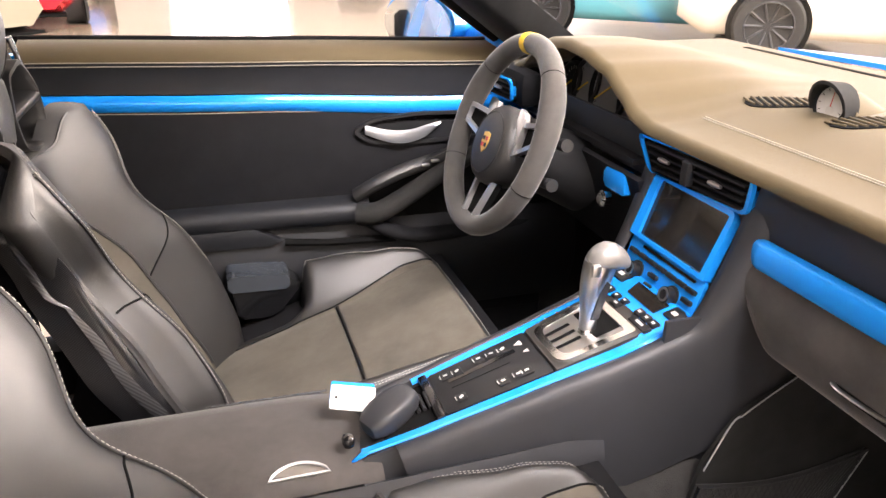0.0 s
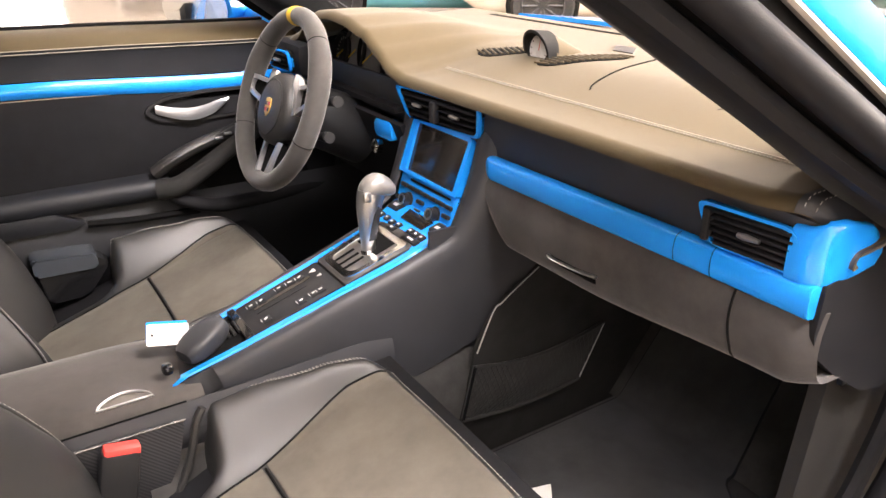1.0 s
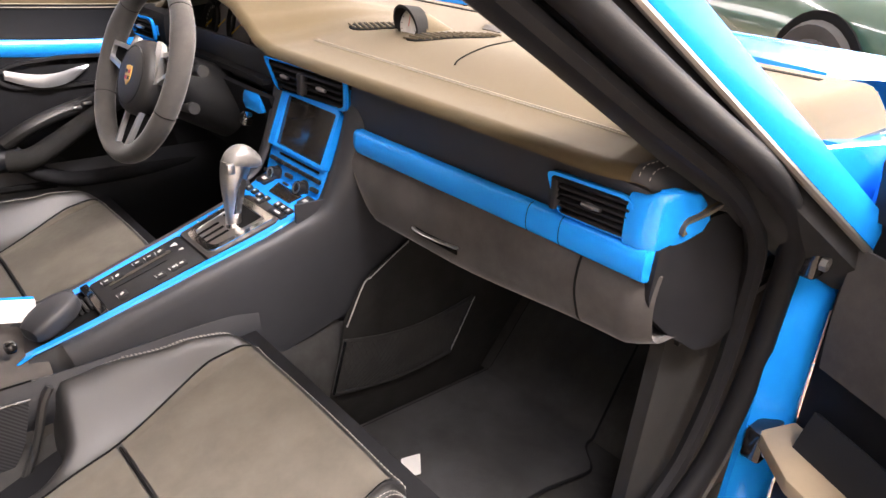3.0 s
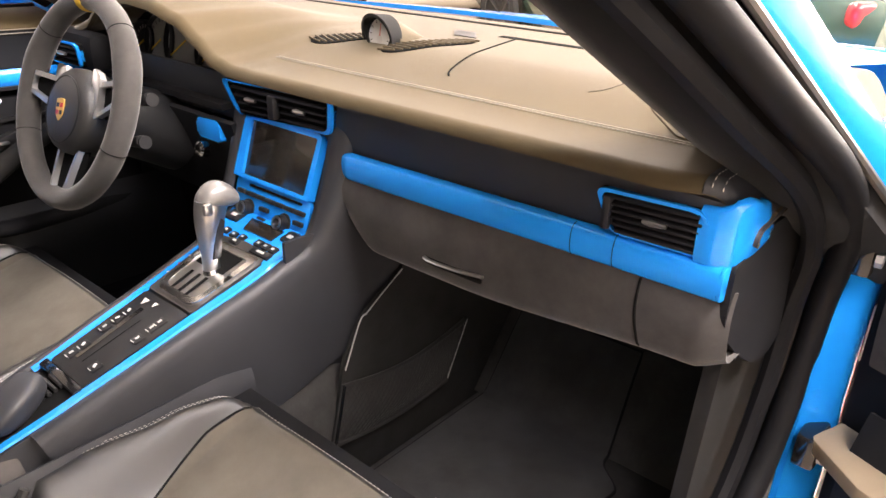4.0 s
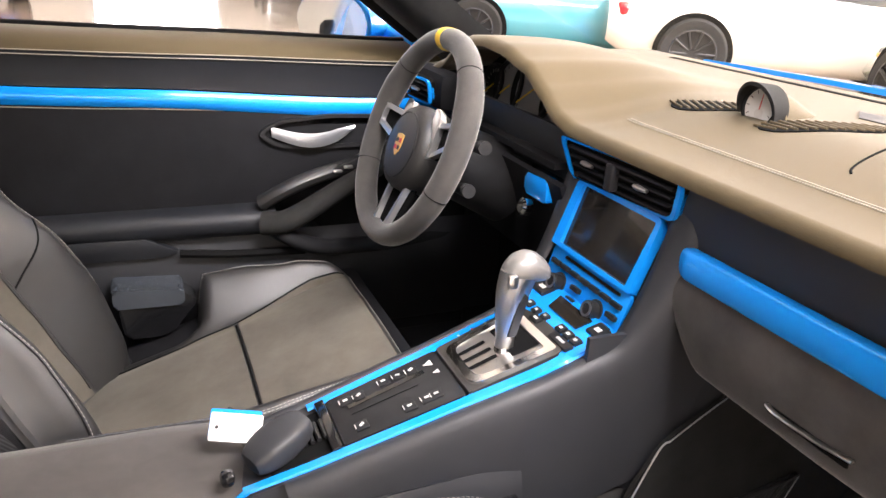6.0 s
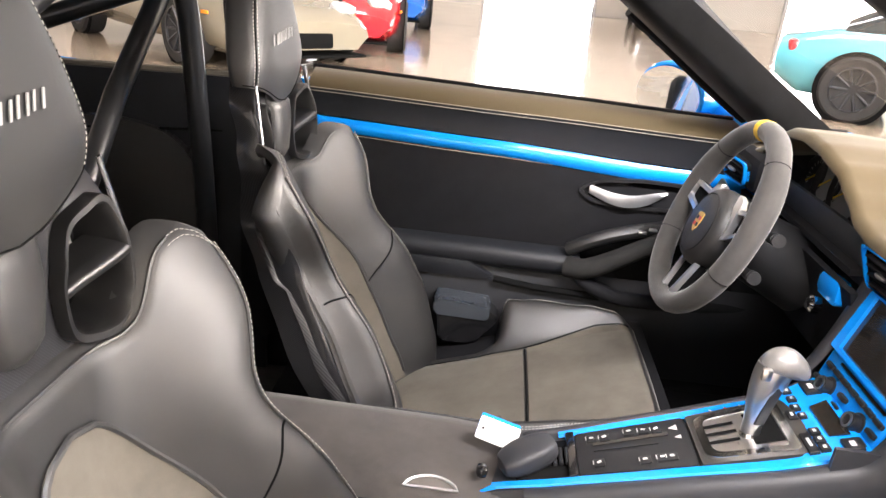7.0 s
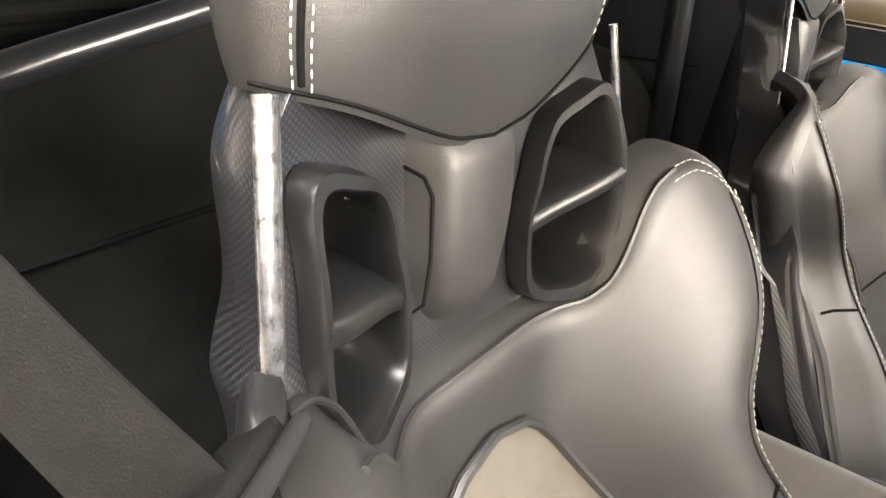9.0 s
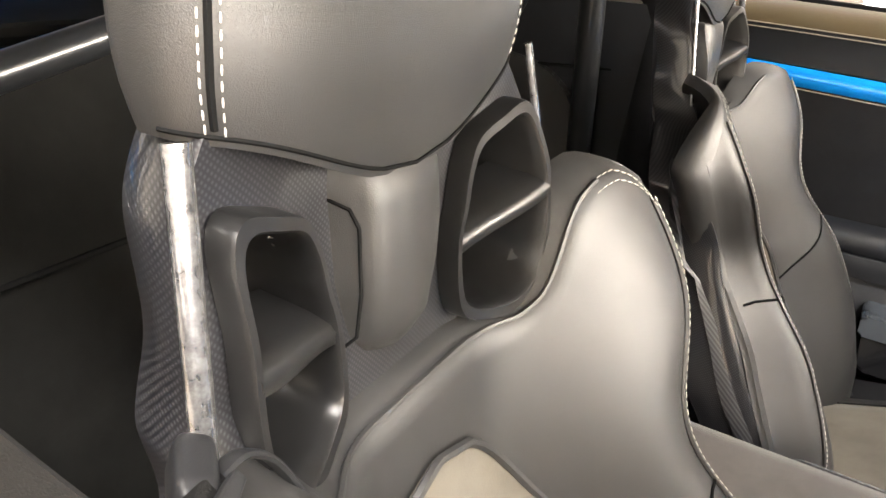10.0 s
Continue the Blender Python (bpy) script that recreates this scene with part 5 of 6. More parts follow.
# ---- doors ----
def make_door(name, m, label, side):
    """A door in its own frame: u runs rearwards from the hinge edge, w points into the cabin, z up; m maps (u, w, z) to the world."""
    d = thing(name, m @ Vector((0.0, 0, 0.25)), label, "car door", "doors")

    def P(u, w, z):
        return m @ Vector((u, w, z))

    def X(x):
        return 1.10 - x

    # skin and core
    bm = bmesh.new()
    rows = []
    for u in span(0.0, 1.22, 16):
        rows.append([P(u, w, z) for w, z in ((-0.02, 0.24), (-0.09, 0.24), (-0.15, 0.42), (-0.165, 0.60), (-0.15, 0.75), (-0.12, 0.86), (-0.085, 0.90), (-0.05, 0.90), (-0.02, 0.86))])
    rings(bm, rows)
    part("outer_skin", bm, BLUE, d, "blue painted outer door skin")
    # upper pad
    def top(x):
        return table([(-0.10, 0.928), (0.40, 0.916), (0.80, 0.905), (1.10, 0.90)], x)

    bm = bmesh.new()
    rows, ledge = [], []
    for x in span(-0.085, 1.08, 40):
        t = top(x)
        s = table([(-0.1, 0.832), (0.30, 0.818), (0.73, 0.797), (1.1, 0.79)], x)
        ledge.append([P(X(x), w, z) for w, z in ((-0.075, t - 0.02), (-0.070, t - 0.004), (-0.058, t), (-0.02, t - 0.012), (-0.002, t - 0.024), (0.004, t - 0.034))])
        rows.append([P(X(x), w, z) for w, z in ((0.004, t - 0.034), (0.003, t - 0.042), (0.0, t - 0.055), (-0.003, lerp(t, s, 0.75)), (-0.002, s + 0.004), (-0.012, s))])
    rings(bm, rows, closed=False, caps=False)
    up = part("upper_pad", bm, LEATHER_DOOR, d, "grey black leather upper door pad", angle=60)
    bm = bmesh.new()
    rings(bm, ledge, closed=False, caps=False)
    # upward face of the same pad, made tan to carry the daylight on it
    part("top_ledge", bm, DASH, d, "leather ledge under the window, tan brown for the daylight on it", angle=60)
    for dz in (0.034, 0.041):
        part("seam", tube([P(X(x), 0.0052, top(x) - dz) for x in span(-0.08, 1.05, 40)], 0.0011, 5), DARKTHREAD, up)
    part("window_seal", tube([P(X(x), -0.066, top(x) + 0.001) for x in span(-0.09, 1.08, 30)], 0.006, 8), RUBBER, d, "black window seal")
    # blue strip
    bm = bmesh.new()
    rows = []
    for x in span(-0.085, 0.95, 40):
        s = table([(-0.1, 0.832), (0.30, 0.818), (0.73, 0.797), (1.1, 0.79)], x)
        h = 0.026 + 0.006 * smooth(0.2, 0.7, x)
        rows.append([P(X(x), 0.001 + 0.007 * math.sin(k * math.pi), s - h * k) for k in span(0, 1, 8)])
    rings(bm, rows, closed=False, caps=False)
    part("trim_strip", thick(bm, 0.004), BLUE, d, "blue lacquered door trim strip")
    part("backing", thick(sheet(lambda u, v: P(u, -0.016, lerp(0.80, 0.26, v)), span(0.0, 1.18, 6), span(0, 1, 4)), 0.004), SOFTBLACK, d)
    # suede field
    bm = sheet(lambda x, v: P(X(x), -0.004 + 0.006 * math.sin(v * math.pi), lerp(table([(-0.1, 0.806), (0.30, 0.792), (0.73, 0.765), (1.1, 0.757)], x), 0.585, v)), span(-0.085, 1.08, 30), span(0, 1, 14))
    # the driver's side takes darker stock, putting its shade into the colour
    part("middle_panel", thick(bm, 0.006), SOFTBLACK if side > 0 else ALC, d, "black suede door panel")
    part("seam", tube([P(X(x), 0.0026, table([(-0.1, 0.800), (0.30, 0.785), (0.50, 0.778)], x)) for x in span(-0.05, 0.46, 20)], 0.0010, 5), DARKTHREAD, d)
    # handle pod
    pod = rounded([(0.515, 0.735, 0), (0.56, 0.760, 0), (0.66, 0.770, 0), (0.82, 0.766, 0), (0.82, 0.706, 0), (0.62, 0.700, 0), (0.55, 0.708, 0)], 0.02, 4)
    c = Vector((0.66, 0.735, 0))
    po = [P(X(p.x), 0.001, p.y) for p in pod]
    pi = [P(X(c.x + (p.x - c.x) * 0.93), 0.001, c.y + (p.y - c.y) * 0.80) for p in pod]
    inw = (m.to_3x3() @ Vector((0, 1, 0)))
    bez = part("handle_bezel", band(po, pi, inw * 0.014), PLASTIC, d, "black bezel of the door handle")
    part("bezel_back", prism(pi, inw * 0.003), GLOSSBLACK, bez)
    bm = bmesh.new()
    rows = []
    for t in span(0, 1, 18):
        x = lerp(0.545, 0.712, t)
        zc = 0.738 - 0.020 * math.sin(t * math.pi) + 0.006 * t
        hh = 0.010 + 0.004 * math.sin(t * math.pi)
        if t > 0.8:
            hh *= lerp(1, 0.35, (t - 0.8) / 0.2)
        w = 0.014 + 0.012 * math.sin(t * math.pi)
        rows.append([P(X(x), w, zc - hh), P(X(x), w + 0.004, zc), P(X(x), w, zc + hh), P(X(x), w - 0.007, zc)])
    rings(bm, rows)
    part("door_lever", bm, MIRRORMETAL, bez, "curved satin silver door lever", angle=60)
    # armrest ledge and pull
    bm = bmesh.new()
    rows = []
    for x in span(-0.085, 0.545, 26):
        z = 0.588
        wd = 0.045 + 0.01 * smooth(0.2, 0.54, x)
        rows.append([P(X(x), w, zz) for w, zz in ((0.0, z + 0.006), (wd * 0.7, z + 0.002), (wd, z - 0.010), (wd + 0.002, z - 0.03), (wd - 0.012, z - 0.048), (0.0, z - 0.055))])
    rings(bm, rows, closed=False, caps=False)
    # same ledge on both doors; the driver's one is darkened for shade
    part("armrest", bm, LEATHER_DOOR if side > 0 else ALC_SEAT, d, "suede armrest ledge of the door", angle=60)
    pull = curve([P(X(0.52), 0.050, 0.565), P(X(0.56), 0.068, 0.572), P(X(0.62), 0.074, 0.605), P(X(0.70), 0.066, 0.648), P(X(0.80), 0.045, 0.688), P(X(0.88), 0.02, 0.70)], 6)
    # driver's pull darker too, as shaded by colour
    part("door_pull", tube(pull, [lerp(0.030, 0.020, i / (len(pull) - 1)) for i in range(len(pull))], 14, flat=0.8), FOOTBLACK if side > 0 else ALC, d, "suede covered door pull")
    pull2 = curve([P(X(0.53), 0.052, 0.560), P(X(0.58), 0.062, 0.528), P(X(0.65), 0.055, 0.505), P(X(0.78), 0.03, 0.495), P(X(0.95), 0.012, 0.50)], 6)
    part("pull_base", tube(pull2, 0.020, 12, flat=0.8), SOFTBLACK, d)
    part("pull_pocket", prism([P(X(x), 0.004, z) for x, z in ((0.60, 0.575), (0.76, 0.665), (0.86, 0.66), (0.90, 0.52), (0.66, 0.515))], inw * 0.006), SEAM, d)
    cushion = curve([P(X(0.52), 0.03, 0.60), P(X(0.56), 0.045, 0.628), P(X(0.62), 0.045, 0.652), P(X(0.70), 0.03, 0.668)], 5)
    part("elbow_pad", tube(cushion, 0.022, 12, flat=0.7), LEATHER, d)
    sw = part("switch_plate", prism([P(X(x), 0.035, z) for x, z in ((0.63, 0.662), (0.72, 0.695), (0.735, 0.682), (0.645, 0.647))], inw * 0.022, 0.002), PLASTIC, d)
    for t in (0.3, 0.55):
        p = P(X(lerp(0.64, 0.725, t)), 0.0585, lerp(0.656, 0.688, t))
        part("window_switch", block(p, (0.018, 0.010, 0.006), 0.002), SILVER, sw)
    # lower pocket
    bm = sheet(lambda x, v: P(X(x), 0.03 * math.sin(v * math.pi) + 0.012, lerp(0.535, 0.30, v)), span(-0.085, 1.05, 24), span(0, 1, 10))
    lo = part("door_pocket", thick(bm, 0.008), LEATHER_DOOR, d, "black lower door pocket")
    lidp = [P(X(x), 0.045, z) for x, z in ((-0.06, 0.552), (0.30, 0.548), (0.36, 0.518), (0.33, 0.508), (-0.06, 0.512))]
    part("pocket_lid", prism(lidp, -inw * 0.02, 0.003), LEATHER_DOOR, lo)
    part("pocket_gap", tube([P(X(x), 0.050, z) for x, z in ((0.36, 0.516), (0.45, 0.506), (0.60, 0.500))], 0.008, 6), SEAM, lo)
    if side < 0:
        part("pocket_ledge", prism([P(u, w, z) for u, w, z in ((0.005, -0.005, 0.485), (0.62, -0.005, 0.49), (0.62, 0.085, 0.485), (0.10, 0.090, 0.485), (0.005, 0.055, 0.48))], (0, 0, -0.022), 0.004), LITLEDGE, d, "ledge of the door pocket, coloured tan for the light on it")
    part("sill_guard", tube([P(X(x), 0.004, 0.27) for x in span(-0.08, 1.05, 10)], 0.012, 8), RUBBER, d)
    return d


driver_m = Matrix(((-1, 0, 0, 1.10), (0, -1, 0, 0.672), (0, 0, 1, 0), (0, 0, 0, 1)))
make_door("driver_door", driver_m, "closed blue car door with black leather and suede lining", 1)
HINGE = Vector((1.165, -0.79, 0))
ang = radians(66)
ud, wd_ = Vector((-math.cos(ang), -math.sin(ang), 0)), Vector((-math.sin(ang), math.cos(ang), 0))
pass_m = Matrix(((ud.x, wd_.x, 0, HINGE.x), (ud.y, wd_.y, 0, HINGE.y), (0, 0, 1, 0), (0, 0, 0, 1)))
make_door("passenger_door", pass_m, "wide open blue car door with suede lined inner side", -1)

# ---- car body ----
body = thing("sports_car_body", (0.3, 0, 0.12), "blue sports car body shell with black interior trim", "car body", kind="")
part("floor_pan", block((0.30, 0, 0.185), (2.6, 1.40, 0.03), 0.004), CARPET, body, "black carpeted floor")
def firewall(y, v):
    return (lerp(1.212, 1.62, v), y, lerp(0.20, 0.71, v))


part("firewall", thick(sheet(firewall, span(-0.68, 0.68, 10), span(0, 1, 12)), 0.02), CARPET, body, "black carpeted toe board")
for s in (-1, 1):
    part("kick_panel", thick(sheet(lambda x, v: (x, s * (0.665 + 0.02 * v), lerp(0.2, 0.66, v)), span(0.98, 1.62, 8), span(0, 1, 6)), 0.02), FOOTBLACK, body)
    # sill
    part("sill", block((0.45, s * 0.70, 0.235), (1.30, 0.085, 0.15), 0.02), BLUE if s < 0 else SOFTBLACK, body)
    # A pillar: padded inner trim, painted outside
    def pa(t):
        return Vector((1.15 - 0.74 * t, s * (0.660 - 0.19 * t), 0.76 + 0.477 * t))

    def pb(t):
        return Vector((1.125 - 0.635 * t, s * (0.805 - 0.194 * t), 0.76 + 0.477 * t))

    rows = []
    for t in span(-0.12, 1.0, 24):
        A, B = pa(t), pb(t)
        rows.append([A, A.lerp(B, 0.12) + Vector((-0.018, 0, -0.012)), A.lerp(B, 0.45) + Vector((-0.040, 0, -0.022)), A.lerp(B, 0.75) + Vector((-0.030, 0, -0.018)), B + Vector((-0.006, 0, -0.006)), B + Vector((0.05, 0, 0.03)), A + Vector((0.05, 0, 0.03))])
    bm = bmesh.new()
    rings(bm, rows)
    part("pillar_trim", bm, TRIMSUEDE, body, "black suede windscreen pillar trim", angle=60)
    part("pillar_chrome", tube([pb(t) + Vector((0.022, s * 0.010, 0.004)) for t in span(-0.02, 1.0, 20)], 0.0052, 8), SATINALU, body, "satin window guide strip")
    if s < 0:
        rows = []
        for t in span(-0.08, 1.0, 24):
            c = pb(t) + Vector((0.03, s * 0.012, 0.010))
            rows.append([c + Vector(q) for q in ((0.0, s * 0.002, -0.006), (0.014, s * 0.010, 0.006), (0.030, s * 0.008, 0.018), (0.036, -s * 0.02, 0.024), (0.01, -s * 0.03, 0.014))])
        bm = bmesh.new()
        rings(bm, rows)
        part("pillar_skin", bm, BLUE, body, "blue painted windscreen pillar", angle=60)
    # door opening seal
    seal = curve([(0.20, s * 0.62, 1.25), (0.44, s * 0.612, 1.215), (0.64, s * 0.672, 1.09), (0.83, s * 0.728, 0.96), (0.99, s * 0.758, 0.86), (1.085, s * 0.758, 0.77), (1.128, s * 0.742, 0.66), (1.125, s * 0.735, 0.53), (1.07, s * 0.73, 0.40), (0.95, s * 0.725, 0.325), (0.70, s * 0.725, 0.31), (0.2, s * 0.725, 0.31), (-0.15, s * 0.725, 0.40), (-0.22, s * 0.72, 0.65), (-0.20, s * 0.70, 0.90), (-0.19, s * 0.64, 1.16)], 8)
    part("door_seal", tube(seal, 0.017, 12), RUBBER, body, "thick black rubber door seal", angle=70)
    inner = [p + Vector((-0.03, -s * 0.028, -0.012)) for p in seal[14:84]]
    part("seal_lip", tube(inner, 0.013, 8), RUBBER, body)
    # jamb with plate and hinge
    jamb = thick(sheet(lambda t, v: (lerp(1.105, lerp(1.185, 1.32, smooth(0.62, 0.9, v)), t) + 0.02 * math.sin(v * 3), s * lerp(0.752, 0.79, smooth(0, 0.7, t)), lerp(0.26, 0.87, v)), span(0, 1, 8), span(0, 1, 14)), 0.01)
    jb = part("door_jamb", jamb, BLUE, body, "blue painted door jamb")
    if s < 0:
        pm = [(1.176, -0.7925, 0.655), (1.191, -0.7945, 0.655), (1.191, -0.7945, 0.575), (1.176, -0.7925, 0.575)]
        part("type_plate", prism(pm, (0, -0.0015, 0)), PRINT, jb, "small metal type plate")
        for i in range(6):
            z = 0.647 - i * 0.012
            part("plate_bar", prism([(1.178, -0.7945, z), (1.189, -0.7965, z), (1.189, -0.7965, z - 0.005), (1.178, -0.7945, z - 0.005)], (0, -0.0006, 0)), BLACKINK, jb)
    for z in (0.455, 0.74):
        hb = part("hinge", block((1.135, s * 0.772, z), (0.06, 0.030, 0.05), 0.006, rot=(0, 0, 0)), GLOSSBLACK, jb, "black door hinge")
        part("hinge_arm", tube([(1.14, s * 0.785, z), (1.19, s * 0.80, z - 0.005), (1.22, s * 0.815, z)], 0.014, 8), PLASTIC, hb)
        part("hinge_bolt", lathe([(0.009, 0), (0.009, 0.008), (0.004, 0.008), (0.004, 0.004)], look((1.112, s * 0.772 + s * 0.016, z), (1.112, 0, z)), 6), SILVER, hb)
    # front wing
    def wing_pt(t, v):
        x = lerp(1.24, 3.0, t)
        bul = math.sin(min(1, t * 1.3) * math.pi) * 0.035
        y = lerp(0.55, 0.90, smooth(0, 1, v)) if v < 0.6 else lerp(0.776, 0.93, (v - 0.6) / 0.4)
        z = 0.862 - 0.24 * t ** 0.9 + bul * math.sin(v * math.pi) - (0.42 * ((v - 0.6) / 0.4) ** 2 if v > 0.6 else 0.02 * (1 - v))
        return (x, s * y, z)

    wg = part("front_wing", thick(sheet(wing_pt, span(0, 1, 26), span(0, 1, 20)), 0.008), BLUE, body, "blue painted front wing", angle=60)
    for i in range(4):
        x = 1.62 + 0.085 * i
        p = Vector(wing_pt((x - 1.24) / 1.76, 0.50))
        part("louvre", block(p + Vector((0, 0, 0.003)), (0.045, 0.16, 0.010), 0.003, rot=(0, 8, 0)), SEAM, wg, "black louvre in the wing")
# bonnet and cowl
part("bonnet", thick(sheet(lambda t, v: (lerp(1.50, 3.1, t), lerp(-0.58, 0.58, v), 0.893 - 0.19 * t ** 1.05 + 0.012 * math.sin(v * math.pi)), span(0, 1, 20), span(0, 1, 16)), 0.01), BLUE, body, "blue bonnet", angle=60)
part("cowl", thick(sheet(lambda y, v: (lerp(1.425, 1.51, v), y, lerp(0.893, 0.878, v) - 0.012 * math.sin(v * math.pi)), span(-0.66, 0.66, 20), span(0, 1, 6)), 0.01), PLASTIC, body, "black windscreen cowl")
part("nose", prism([(3.08, -0.85, 0.72), (3.08, 0.85, 0.72), (3.2, 0.7, 0.25), (3.2, -0.7, 0.25)], (0.05, 0, 0), 0.02), BLUE, body)
# roof and header, rear bulkhead
def roof(t, y):
    x = lerp(0.42, -1.05, t)
    return (x, y * lerp(0.60, 0.56, t), 1.262 + 0.06 * math.sin(min(1, t * 1.15) * math.pi * 0.72 + 0.25) - 0.05 * y * y - 0.12 * smooth(0.6, 1.0, t))


part("roof", thick(sheet(roof, span(0, 1, 24), span(-1, 1, 18)), 0.03), WOODTONE, body, "car roof with suede headliner")
part("roof_skin", thick(sheet(lambda t, y: Vector(roof(t, y * 1.06)) + Vector((0, 0, 0.028)), span(0, 1, 24), span(-1, 1, 18)), 0.006), BLUE, body, "blue painted roof skin", angle=60)
part("rear_deck", thick(sheet(lambda t, y: (lerp(-1.0, -2.15, t), y * lerp(0.66, 0.78, t), lerp(1.02, 0.80, smooth(0, 1, t)) - 0.05 * y * y), span(0, 1, 20), span(-1, 1, 16)), 0.008), BLUE, body, "blue rear deck", angle=60)
part("tail", thick(sheet(lambda t, y: (lerp(-2.15, -2.22, math.sin(t * math.pi)) - 0.02 * t, y * 0.80, lerp(0.78, 0.25, t)), span(0, 1, 12), span(-1, 1, 12)), 0.01), BLUE, body, "blue tail panel", angle=60)
for s in (-1, 1):
    rq = thick(sheet(lambda x, v: (x, s * (0.73 + 0.15 * math.sin(min(1, v * 1.1) * math.pi * 0.62) * smooth(-0.22, -0.9, x) + 0.02), lerp(0.24, table([(-2.15, 0.76), (-1.2, 0.90), (-0.25, 0.88)], x), 1 - v)), span(-2.15, -0.27, 26), span(0, 1, 14)), 0.008)
    part("rear_wing", rq, BLUE, body, "blue flared rear wing", angle=60)
    for wx in (-1.28, 1.95):
        wm = Matrix.Translation((wx, s * 0.80, 0.335)) @ pose(0, 0, 0, -90 * s, 0, 0)
        wl = part("wheel", lathe([(0.20, 0.08), (0.24, 0.11), (0.31, 0.115), (0.335, 0.09), (0.335, -0.12), (0.2, -0.12)], wm, 30), RUBBER, body, "black tyre and dark rim")
        part("rim", lathe([(0.23, 0.08), (0.24, 0.115), (0.22, 0.115), (0.20, 0.05), (0.06, 0.04), (0.05, 0.08), (0.001, 0.085)], wm, 26), GLOSSBLACK, wl)
for s in (-1, 1):
    part("roof_rail", tube(curve([(0.42, s * 0.565, 1.235), (0.2, s * 0.60, 1.262), (-0.2, s * 0.60, 1.26), (-0.7, s * 0.58, 1.15), (-1.1, s * 0.55, 0.95)], 6), 0.035, 10), SOFTBLACK, body)
    def quarter(x, v):
        top = table([(-1.25, 0.86), (-0.6, 0.895), (-0.18, 0.905)], x)
        y = lerp(0.66, 0.64, v) - 0.10 * smooth(0.65, 0.0, v) * smooth(-0.2, -0.6, x)
        return (x, s * y, lerp(0.20, top, v))

    qp = part("quarter_trim", thick(sheet(quarter, span(-1.25, -0.17, 16), span(0, 1, 12)), 0.02), LEATHER_DOOR, body, "dark rear side trim")
    part("quarter_seam", tube([(lerp(-0.19, -0.55, t), s * lerp(0.632, 0.60, t), lerp(0.79, 0.77, t)) for t in span(0, 1, 8)], 0.003, 5), SEAM, qp)
    part("quarter_rail", tube([(x, s * 0.632, table([(-1.25, 0.862), (-0.6, 0.897), (-0.18, 0.907)], x)) for x in span(-1.2, -0.19, 10)], 0.010, 8), ALC_SEAT, qp)
    arch = [(x, s * 0.60, z) for x, z in ((-0.56, 0.80), (-0.47, 0.795), (-0.37, 0.775), (-0.31, 0.71), (-0.29, 0.62), (-0.30, 0.45), (-0.62, 0.45), (-0.64, 0.75))]
    part("arch_lining", prism(rounded(arch, 0.04), (0, s * 0.03, 0), 0.012), LEATHER, qp, "padded lining over the rear wheel arch")
    part("b_pillar", tube([(-0.19, s * 0.665, 0.30), (-0.20, s * 0.665, 0.88), (-0.22, s * 0.60, 1.25)], [0.05, 0.045, 0.04], 10), SOFTBLACK, body)
part("rear_shelf", block((-0.98, 0, 0.845), (0.42, 1.14, 0.025), 0.01), REARSUEDE, body, "suede rear parcel shelf")
part("shelf_edge", tube([(-0.77, y, 0.855 + 0.009 * smooth(0.02, 0.14, abs(y))) for y in span(-0.56, 0.56, 12)], 0.014, 8), REARSUEDE, body)
part("rear_bulkhead", thick(sheet(lambda y, v: (lerp(-0.62, -0.80, v), y, lerp(0.2, 0.84, v)), span(-0.60, 0.60, 10), span(0, 1, 8)), 0.02), REARSUEDE, body, "carpeted rear bulkhead")
part("rear_panel", block((-1.22, 0, 0.80), (0.05, 1.2, 0.16), 0.02), BLUE, body)
part("bulkhead_joint", tube([(-0.702, y, 0.581) for y in span(-0.58, 0.58, 6)], 0.005, 6), SEAM, body)

# ---- roll cage ----
cage = thing("roll_cage", (-0.34, 0, 0.25), "black painted tubular roll cage behind the seats", "roll cage")
hoop = curve([(-0.30, 0.615, 0.24), (-0.29, 0.60, 0.55), (-0.285, 0.555, 0.85), (-0.285, 0.52, 1.04), (-0.285, 0.46, 1.13), (-0.285, 0.30, 1.165), (-0.285, 0.0, 1.172), (-0.285, -0.30, 1.165), (-0.285, -0.46, 1.13), (-0.285, -0.52, 1.04), (-0.285, -0.555, 0.85), (-0.29, -0.60, 0.55), (-0.30, -0.615, 0.24)], 6)
part("main_hoop", tube(hoop, 0.022, 14), TUBEMAT, cage)
part("diagonal", tube([(-0.31, 0.50, 1.10), (-0.34, 0.335, 0.90), (-0.36, -0.10, 0.36)], 0.020, 12), TUBEMAT, cage)
part("brace", tube([(-0.33, 0.33, 1.16), (-0.45, 0.20, 1.0), (-0.62, 0.05, 0.82)], 0.018, 12), TUBEMAT, cage)
part("rear_stay", tube([(-0.60, 0.10, 0.93), (-0.64, -0.30, 0.842), (-0.68, -0.56, 0.772)], 0.021, 14), TUBEMAT, cage)
part("rear_stay", tube([(-0.29, 0.50, 1.10), (-0.60, 0.46, 0.98), (-0.95, 0.42, 0.84)], 0.020, 12), TUBEMAT, cage)
part("rear_stay", tube([(-0.29, -0.50, 1.10), (-0.60, -0.46, 0.98), (-0.95, -0.42, 0.84)], 0.020, 12), TUBEMAT, cage)

